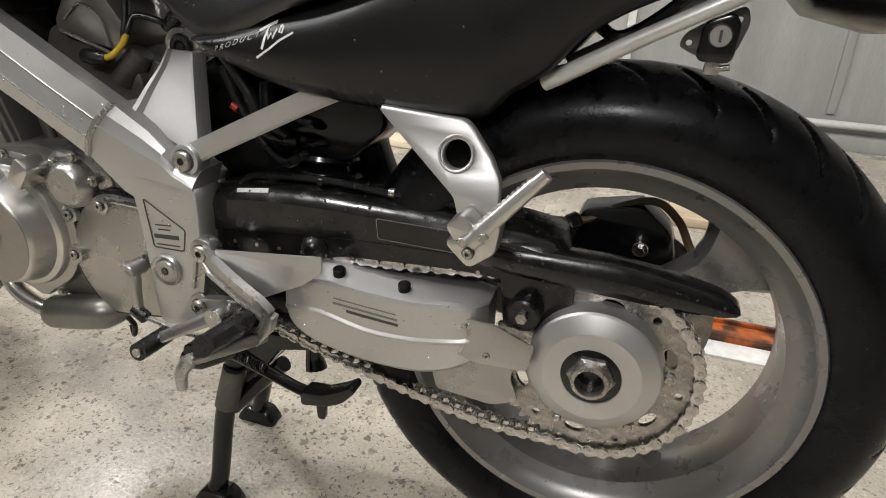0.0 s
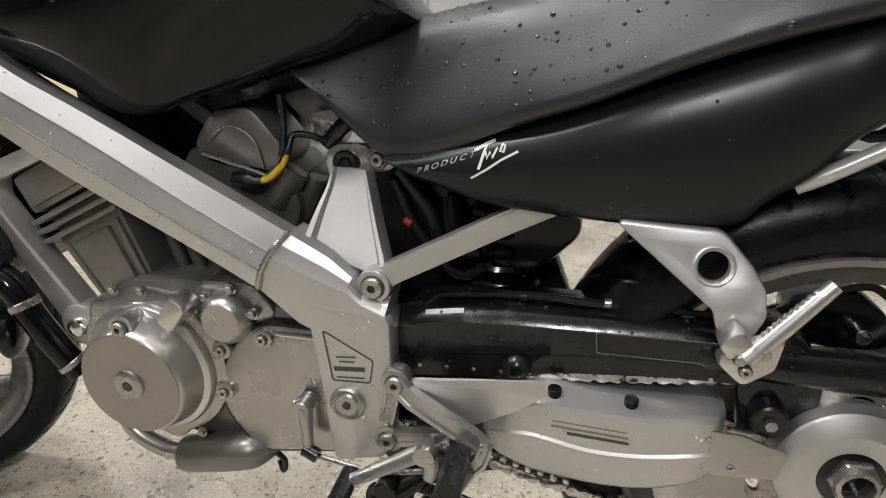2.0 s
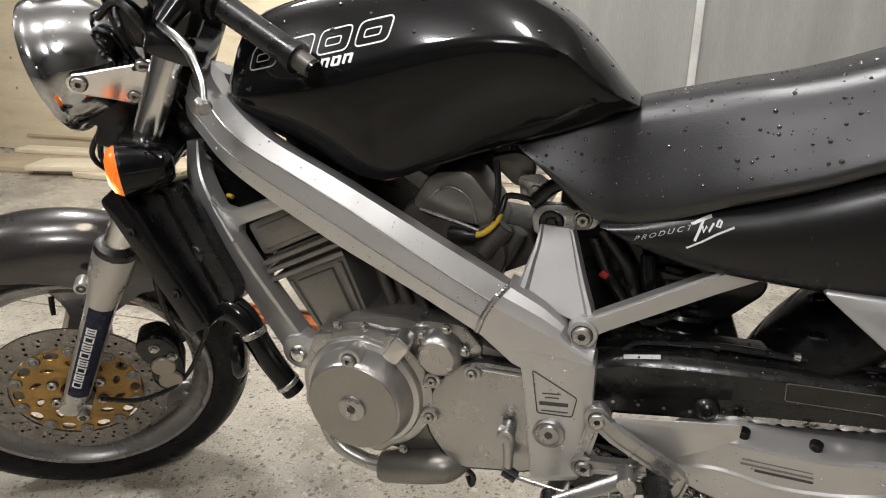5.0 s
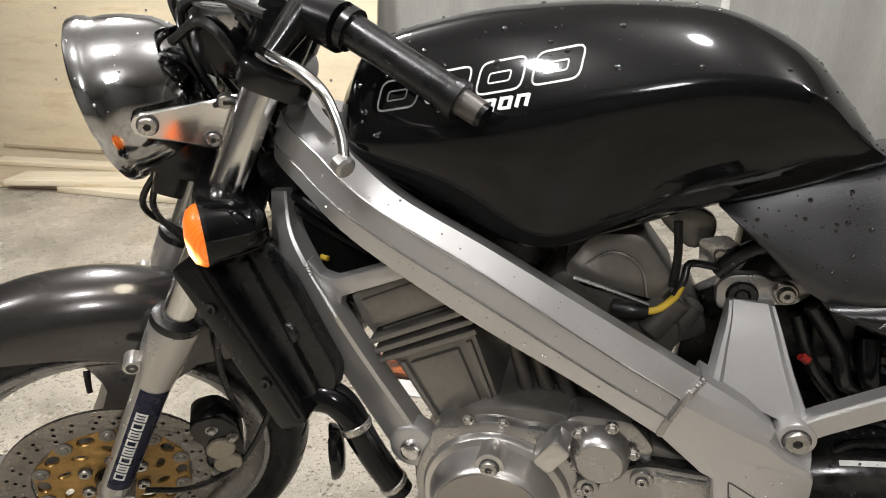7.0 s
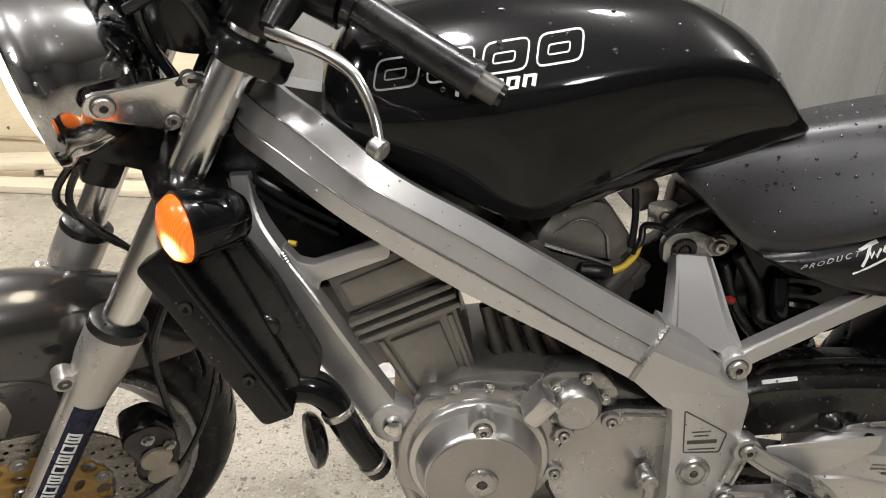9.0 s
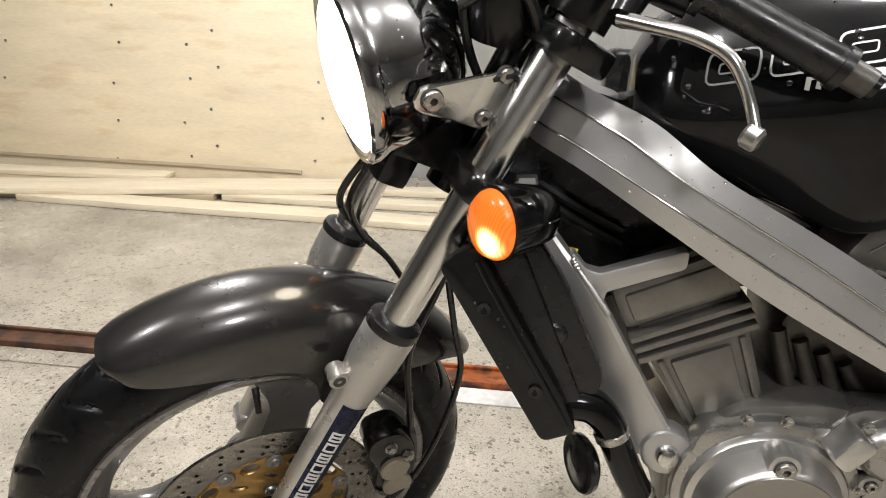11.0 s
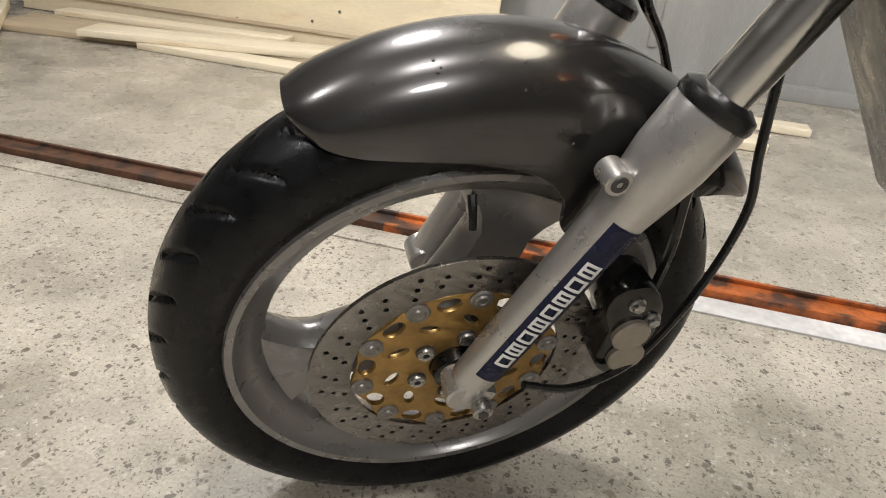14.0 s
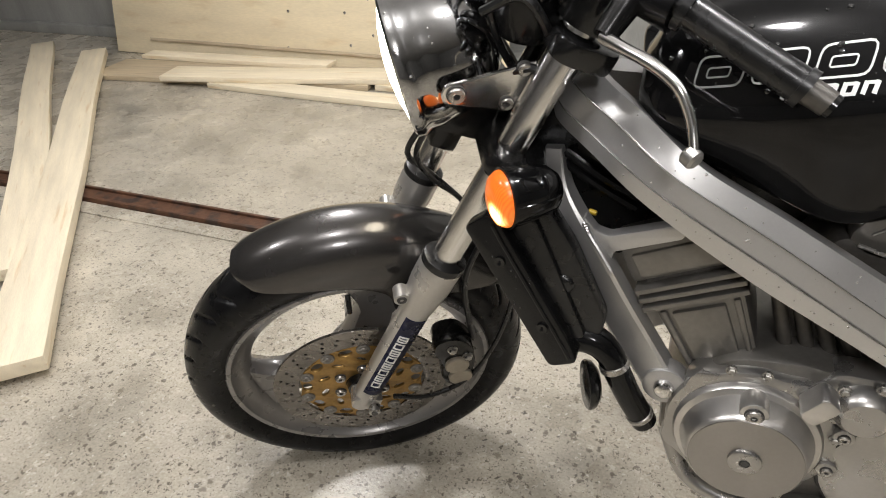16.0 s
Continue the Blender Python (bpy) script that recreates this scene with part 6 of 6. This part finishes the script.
for deg, ridge, wide, foot in smooth_line(GUARD, 5):
    a = math.radians(deg)
    depth = ridge - foot
    crown = min(depth, 0.075)
    prof = [(wide, foot), (wide, foot + 0.5 * (depth - crown))]
    for s in np.linspace(0, math.pi / 2, 11):
        prof.append((wide * math.cos(s) ** 0.8, ridge - crown + crown * math.sin(s)))
    full = [(-v, r) for v, r in prof] + [(v, r) for v, r in prof[-2::-1]]
    rings_out.append([st(r * math.cos(a), v, r * math.sin(a)) for v, r in full])
    rings_in.append([st((r - 0.003) * math.cos(a), v * 0.955, (r - 0.003) * math.sin(a)) for v, r in full])
bm = bmesh.new()
n = len(rings_out[0])
skin(bm, [o + i[::-1] for o, i in zip(rings_out, rings_in)])
part("front_mudguard", bm, FENDER_PAINT, bike, "graphite grey metallic front mudguard", 60)

# headlamp
lamp = put("headlamp", None, bike, None, "round chrome headlamp, lit")
WORLD_OF[lamp] = Matrix()
LZ = Vector((-0.802, 0.0, -0.598)).normalized()
LX = Vector((0.0, 1.0, 0.0))
LAMP = STEER @ Matrix.Translation((-0.141, 0.003, 0.577)) @ Matrix((LX, LZ.cross(LX), LZ)).transposed().to_4x4() @ Matrix.Scale(0.96, 4)
bm = bmesh.new()
lathe(bm, [(0.086, 0.006), (0.094, 0.009), (0.0985, 0.006), (0.0995, -0.002), (0.097, -0.01), (0.094, -0.014), (0.0935, -0.03), (0.09, -0.05), (0.08, -0.08), (0.062, -0.105), (0.035, -0.122), (0.0, -0.127)], LAMP, 64)
part("shell", bm, CHROME, lamp, "chrome lamp shell with water drops")
bm = bmesh.new()
lathe(bm, [(0.087, 0.004), (0.075, 0.011), (0.05, 0.018), (0.025, 0.022), (0.0, 0.023)], LAMP, 48)
part("lens", bm, HEADLAMP, lamp)
for side in (-1, 1):
    # a folded plate from the shell's side to the inner face of the fork
    rings = []
    for u, v, low, high in ((-0.117, 0.1, 0.6, 0.612), (-0.112, 0.1005, 0.594, 0.618), (-0.104, 0.1, 0.5925, 0.622), (-0.0565, 0.089, 0.5955, 0.6475), (-0.05, 0.0885, 0.596, 0.651), (-0.03, 0.0885, 0.598, 0.6665), (-0.026, 0.0885, 0.602, 0.668), (-0.0235, 0.0885, 0.61, 0.664)):
        rings.append([st(u, side * q, w) for q, w in ((v, low + 0.002), (v, high - 0.002), (v - 0.0012, high), (v - 0.005, high), (v - 0.005, low), (v - 0.0012, low))])
    bm = bmesh.new()
    skin(bm, rings)
    part("lamp_bracket", bm, POLISHED, lamp, "brushed folded lamp bracket" if side < 0 else "", 20)
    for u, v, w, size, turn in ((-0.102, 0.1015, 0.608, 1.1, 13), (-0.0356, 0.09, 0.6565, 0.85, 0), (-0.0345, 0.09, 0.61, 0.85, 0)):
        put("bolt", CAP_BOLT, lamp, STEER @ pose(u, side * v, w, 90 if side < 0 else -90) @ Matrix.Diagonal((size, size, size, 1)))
bm = bmesh.new()
box(bm, -0.1, -0.02, -0.06, 0.06, 0.53, 0.585, 0.012, STEER)
part("lamp_stay", bm, BLACK_PLASTIC, lamp)
bm = bmesh.new()
box(bm, -0.075, -0.035, -0.03, 0.06, 0.485, 0.545, 0.01, STEER)
part("cable_box", bm, BLACK_PLASTIC, bike)

# indicators
for side in (-1, 1):
    ind = put("indicator", None, bike, None, "black indicator with lit amber lens")
    WORLD_OF[ind] = Matrix()
    IND = STEER @ Matrix.Translation((-0.012, side * 0.178, 0.548)) @ Matrix((Vector((0, -1, 0)), Vector((-0.404, 0, 0.915)), Vector((-0.915, 0, -0.404)))).transposed().to_4x4() @ pose(0, 0, 0, 0, -side * 9, 0) @ Matrix.Diagonal((0.88, 0.94, 0.95, 1))
    bm = bmesh.new()
    lathe(bm, [(0.0, -0.055), (0.02, -0.052), (0.031, -0.04), (0.0365, -0.015), (0.039, 0.012), (0.0385, 0.018), (0.035, 0.018)], IND, 32)
    part("housing", bm, TANK_PAINT, ind)
    bm = bmesh.new()
    lathe(bm, [(0.0375, 0.016), (0.0365, 0.022), (0.031, 0.03), (0.019, 0.035), (0.0, 0.037)], IND, 32)
    across = (IND.to_3x3() @ Vector((1, 0, 0))).normalized()
    part("amber_lens", bm, lit_lens(IND @ Vector((-0.014 * side, -0.009, 0.028)), across), ind, "glowing ribbed amber lens")
    bm = bmesh.new()
    lathe(bm, [(0.0375, 0.013), (0.0402, 0.0135), (0.0402, 0.0175), (0.0375, 0.018)], IND, 32)
    part("lens_rim", bm, BLACK_PLASTIC, ind)
    for a in (2.9, 3.5, 5.9, 0.3):
        bm = bmesh.new()
        tube(bm, [IND @ Vector((r * math.cos(a), r * math.sin(a), h)) for r, h in ((0.0385, 0.012), (0.0362, -0.015), (0.0308, -0.04), (0.02, -0.0515))], 0.0012, 6, 4)
        part("housing_edge", bm, TANK_PAINT, ind)
    tube_st("stalk", [(0.0, side * 0.15, 0.55), (0.0, side * 0.1, 0.555)], 0.014, BLACK_RUBBER, ind, sides=14)

# handlebars
LEVER = [STEER.inverted() @ Vector(p) for p in ((-1.022, -0.01, 0.922), (-0.997, -0.032, 0.917), (-0.971, -0.052, 0.911), (-0.9485, -0.067, 0.8995), (-0.937, -0.073, 0.884), (-0.9283, -0.078, 0.864), (-0.9235, -0.086, 0.845))]
bars = put("handlebar", None, bike, None, "black clip-on handlebars with rubber grips")
WORLD_OF[bars] = Matrix()
for side in (-1, 1):
    tube_st("bar_tube", [(-0.01, side * 0.105, 0.775), (0.0, side * 0.15, 0.79), (0.04, side * 0.19, 0.8), (0.14, side * 0.297, 0.8)], 0.011, BLACK_METAL, bars)
    tube_st("bar_clamp", [(-0.007, side * 0.102, 0.73), (-0.007, side * 0.102, 0.79)], 0.031, BLACK_METAL, bars)
    tube_st("grip", [(0.035, side * 0.185, 0.8), (0.075, side * 0.2275, 0.8), (0.12, side * 0.2755, 0.8)], [0.0165, 0.016, 0.0165], BLACK_RUBBER, bars)
    tube_st("grip_flange", [(0.03, side * 0.18, 0.8), (0.036, side * 0.186, 0.8)], 0.021, BLACK_RUBBER, bars)
    tube_st("grip_flange", [(0.116, side * 0.271, 0.8), (0.122, side * 0.277, 0.8)], 0.0185, BLACK_RUBBER, bars)
    tube_st("bar_end", [(0.122, side * 0.277, 0.8), (0.137, side * 0.293, 0.8)], [0.0125, 0.012], DARK_CAST, bars)
    tube_st("switch_box", [(0.0, side * 0.145, 0.79), (0.028, side * 0.177, 0.797)], [0.02, 0.024], BLACK_PLASTIC, bars)
    tube_st("lever_perch", [(-0.005, side * 0.15, 0.79), (LEVER[0].x, -side * LEVER[0].y, LEVER[0].z)], [0.017, 0.012], BLACK_METAL, bars)
    tube_st("lever", [(p.x, -side * p.y, p.z) for p in LEVER], [0.007, 0.0062, 0.006, 0.0055, 0.005, 0.0047, 0.0045], POLISHED, bars, "silver lever with round tip", sides=12)
    bm = bmesh.new()
    tip = LEVER[-1]
    rod(bm, st(tip.x + 0.003, -side * tip.y + side * 0.006, tip.z - 0.004), st(tip.x - 0.003, -side * tip.y - side * 0.007, tip.z - 0.004), 0.0095, sides=24, edge=0.0025)
    part("lever_tip", bm, CAST, bars, "flat round lever tip")
    tube_st("clutch_cable" if side < 0 else "throttle_cable", [(-0.035, side * 0.15, 0.775), (-0.08, side * 0.1, 0.76), (-0.1, side * 0.05, 0.72), (-0.06, side * 0.04, 0.66), (0.02, side * 0.05, 0.6), (0.06, side * 0.06, 0.56)], 0.005, BLACK_RUBBER, bars, sides=8)
for v, r in ((-0.045, 0.042), (0.05, 0.042)):
    m = STEER @ pose(-0.05, v, 0.72, 0, -18, 0)
    bm = bmesh.new()
    lathe(bm, [(0.0, -0.05), (r * 0.7, -0.045), (r * 0.95, -0.02), (r, 0.02), (r * 0.97, 0.028), (r * 0.88, 0.026), (0.0, 0.024)], m, 32)
    part("instrument", bm, BLACK_PLASTIC, bike, "round black instrument")
    bm = bmesh.new()
    lathe(bm, [(r * 0.9, 0.0255), (r * 1.0, 0.0285), (r * 1.04, 0.02), (r * 1.02, 0.012)], m, 32)
    part("instrument_rim", bm, CHROME, bike)
for k, line in enumerate((((-0.1, -0.06, 0.69), (-0.08, -0.09, 0.73), (-0.04, -0.1, 0.71), (0.01, -0.07, 0.66)), ((-0.09, 0.03, 0.68), (-0.11, -0.03, 0.73), (-0.07, -0.08, 0.76), (-0.02, -0.09, 0.73)), ((-0.06, -0.07, 0.62), (-0.03, -0.09, 0.66), (0.02, -0.08, 0.64), (0.05, -0.05, 0.6)), ((-0.09, 0.06, 0.7), (-0.12, 0.02, 0.76), (-0.09, -0.05, 0.79), (-0.03, -0.11, 0.8)))):
    tube_st("wiring", line, 0.0055, BLACK_RUBBER, bike, sides=8)
tube_st("yoke_nut", [(0.03, 0, 0.72), (0.03, 0, 0.742)], 0.02, STEEL, fork, sides=6)
tube_st("fork_cap", [(-0.007, -0.102, 0.764), (-0.007, -0.102, 0.775)], 0.016, STEEL, fork, sides=20)

# ---- marks and prints ----
def facing(me, x, z):
    """The outermost left point of a mesh at x and z."""
    co = np.array([v.co for v in me.vertices])
    best = None
    for p in me.polygons:
        ids = p.vertices
        for i in range(1, len(ids) - 1):
            a, b, c = co[ids[0]], co[ids[i]], co[ids[i + 1]]
            d = (b[0] - a[0]) * (c[2] - a[2]) - (c[0] - a[0]) * (b[2] - a[2])
            if abs(d) < 1e-12:
                continue
            s = ((x - a[0]) * (c[2] - a[2]) - (c[0] - a[0]) * (z - a[2])) / d
            t = ((b[0] - a[0]) * (z - a[2]) - (x - a[0]) * (b[2] - a[2])) / d
            if s >= -1e-6 and t >= -1e-6 and s + t <= 1 + 1e-6:
                y = a[1] + s * (b[1] - a[1]) + t * (c[1] - a[1])
                best = y if best is None else min(best, y)
    return best


def stroke(b, me, points, half, lift=0.0007):
    """A flat painted line on a mesh's left side."""
    line = [np.array(p, float) for p in points]
    rows = []
    for i, p in enumerate(line):
        d = line[min(i + 1, len(line) - 1)] - line[max(i - 1, 0)]
        n = np.array((-d[1], d[0])) / (np.hypot(*d) + 1e-9) * half
        row = []
        for q in (p + n, p - n):
            y = facing(me, q[0], q[1])
            row.append((q[0], (0.02 if y is None else y) - lift, q[1]))
        rows.append(row + [(x, y + 0.0012, z) for x, y, z in row[::-1]])
    skin(b, rows)


def outlined(b, me, x, z, w, h, lean, half, rise=0.0):
    ring = rounded([(x, z), (x + w, z + rise * w), (x + w + lean * h, z + h + rise * w), (x + lean * h, z + h)], min(w, h) * 0.28, 4)
    stroke(b, me, [*ring, ring[0], ring[1]], half)


for k in range(4):
    x, z = -0.936 + 0.051 * k, 0.866 + 0.0105 * k
    bm = bmesh.new()
    outlined(bm, tank.data, x, z, 0.042, 0.027, 0.15, 0.0009, 0.2)
    outlined(bm, tank.data, x + 0.011, z + 0.0105, 0.02, 0.0085, 0.15, 0.0007, 0.2)
    part("block_mark", bm, GREY_PRINT if k == 0 else WHITE, tank)
for k in range(5):
    bm = bmesh.new()
    x, z = -0.856 + 0.0155 * k, 0.8675 + 0.0031 * k
    stroke(bm, tank.data, [(x, z), (x + 0.002, z + 0.0105)], 0.0019)
    stroke(bm, tank.data, [(x + 0.0085, z + 0.0015), (x + 0.0105, z + 0.012)], 0.0019)
    if k % 2:
        stroke(bm, tank.data, [(x + 0.001, z + 0.001), (x + 0.0095, z + 0.0025)], 0.0013)
    stroke(bm, tank.data, [(x + 0.0025, z + 0.0095), (x + 0.011, z + 0.011)], 0.0013)
    part("small_mark", bm, WHITE, tank)


def lettering(text, me, x, z, height, rise, shear, mat, parent):
    """Words in the built-in font laid on a mesh's left side, each letter a part."""
    at = x
    for letter in text:
        cu = bpy.data.curves.new("letter", "FONT")
        cu.body, cu.size, cu.shear, cu.offset = letter, height * 1.38, shear, 0.00012
        ob = bpy.data.objects.new("letter", cu)
        flat = bpy.data.meshes.new_from_object(ob)
        bpy.data.objects.remove(ob)
        bpy.data.curves.remove(cu)
        b = bmesh.new()
        b.from_mesh(flat)
        bpy.data.meshes.remove(flat)
        width = max(v.co.x for v in b.verts)
        for v in b.verts:
            px, pz = at + v.co.x * 1.25, z + v.co.y + rise * (at - x + v.co.x)
            y = facing(me, px, pz)
            v.co = (px, (0.02 if y is None else y) - 0.0007, pz)
        part("letter", b, mat, parent)
        at += width * 1.25 + 0.0012


lettering("PRODUCT", cowl.data, -0.4525, 0.682, 0.0056, 0.34, 0.35, GREY_PRINT, cowl)
for line, half in ((((-0.3915, 0.708), (-0.38, 0.7145), (-0.371, 0.7185)), 0.0015), (((-0.3795, 0.714), (-0.383, 0.702), (-0.3865, 0.6905)), 0.0014), (((-0.38, 0.7075), (-0.3785, 0.7015), (-0.3755, 0.708), (-0.373, 0.7025), (-0.3685, 0.712)), 0.0011), (((-0.3635, 0.7155), (-0.3655, 0.709), (-0.362, 0.7085), (-0.3605, 0.7145), (-0.3635, 0.716)), 0.0011), (((-0.394, 0.681), (-0.378, 0.691), (-0.364, 0.701), (-0.3475, 0.71)), 0.0011)):
    bm = bmesh.new()
    stroke(bm, cowl.data, line, half)
    part("script_mark", bm, WHITE, cowl)
bm = bmesh.new()
ring = rounded([(-0.56, 0.5025), (-0.5015, 0.4706), (-0.506, 0.4422), (-0.5512, 0.4408)], 0.003, 3)
stroke(bm, pivot_plate.data, [*ring, ring[0], ring[1]], 0.0008)
part("badge_outline", bm, PRINT_AND_SHADE, pivot_plate)
for x0, z0, x1, z1, half in ((-0.549, 0.456, -0.512, 0.4585, 0.0026), (-0.546, 0.471, -0.522, 0.473, 0.0008), (-0.542, 0.4655, -0.524, 0.467, 0.0008), (-0.546, 0.4455, -0.512, 0.4475, 0.0007)):
    bm = bmesh.new()
    stroke(bm, pivot_plate.data, [(x0, z0), (x1, z1)], half)
    part("badge_mark", bm, PRINT_AND_SHADE, pivot_plate)
bm = bmesh.new()
lathe(bm, [(0.0, 0.0045), (0.005, 0.0045), (0.0055, 0.007), (0.013, 0.007), (0.015, 0.005), (0.0165, 0.0045), (0.0195, 0.006), (0.0215, 0.004), (0.0215, -0.006), (0, -0.006)], side_frame(0.006) @ pose(-0.5342, 0.4125, 0), 40)
part("pivot_cap", bm, CAST, pivot_plate, "round swingarm pivot cap")
# raised dark hexagon where a recess would be in shade
bm = bmesh.new()
lathe(bm, [(0.0, 0.0085), (0.0045, 0.0085), (0.0048, 0.005)], side_frame(0.006) @ pose(-0.5342, 0.4125, 0), 6)
part("pivot_hex", bm, PRINT_AND_SHADE, pivot_plate)

# water drops
drop_rng = random.Random(7)


def drops(name, me, parent, x0, x1, count, size, up=0.2, mat=None):
    b = bmesh.new()
    faces = [p for p in me.polygons if (p.normal.z > up if up < 1 else p.normal.y < -0.6) and x0 < p.center.x < x1 and p.center.y < MID + 0.03]
    weights = [p.area for p in faces]
    for p in drop_rng.choices(faces, weights, k=count):
        ids = list(p.vertices)
        w = np.array([drop_rng.random() for _ in ids])
        w /= w.sum()
        at = sum((Vector(me.vertices[i].co) * float(k) for i, k in zip(ids, w)), Vector())
        r = size * (0.35 + drop_rng.random() ** 3 * 1.1)
        lathe(b, [(r, -0.0002), (r * 0.85, r * 0.3), (r * 0.45, r * 0.52), (0, r * 0.6)], Matrix.Translation(at) @ p.normal.to_track_quat("Z", "Y").to_matrix().to_4x4(), 7)
    ob = part(name, b, mat or WATER, parent, "clear water drops", 80)
    return tagged(ob, kind="stuff")


# opaque silver colour stands in for the glint of the drops
GLINT_BEAD = material("bright_water_bead", (0.75, 0.75, 0.74), 0.1, 0.8, 0.0, rough_vary=0.02)
WATER = material("water_drop", (0.02, 0.02, 0.02), 0.04, 0.0, 0.0, rough_vary=0.02, coat=1.0)
drops("dew", seat.data, bike, -0.59, 0.0, 420, 0.0023)
drops("dew", tank.data, bike, -0.98, -0.46, 160, 0.0022, 0.1)

beam_ob = next(o for o in bike.children if o.name == "frame_beam")
drops("dew", beam_ob.data, bike, -1.0, -0.6, 90, 0.0012, 2, GLINT_BEAD)
drops("dew", cover.data, bike, -0.37, -0.12, 70, 0.0014, 2, GLINT_BEAD)
drops("dew", pivot_plate.data, bike, -0.6, -0.48, 50, 0.0012, 2, GLINT_BEAD)
drops("dew", swingarm.data, bike, -0.5, 0.05, 260, 0.0019, 0.4)
drops("dew", swingarm.data, bike, -0.48, 0.05, 340, 0.0014, 2)
lamp_shell = next(o for o in lamp.children if o.name == "shell")
drops("dew", lamp_shell.data, lamp, -2.0, -1.0, 150, 0.0016, -0.3, GLINT_BEAD)
for name, x0, x1, count in (("chain_guard", -0.2, 0.13, 160), ("end_cover", -1.2, -1.0, 50), ("side_panel", -0.5, 0.2, 60), ("front_mudguard", -1.8, -1.1, 70)):
    host = next(o for o in bike.children_recursive if o.name == name)
    drops("dew", host.data, bike, x0, x1, count, 0.0014, 2)
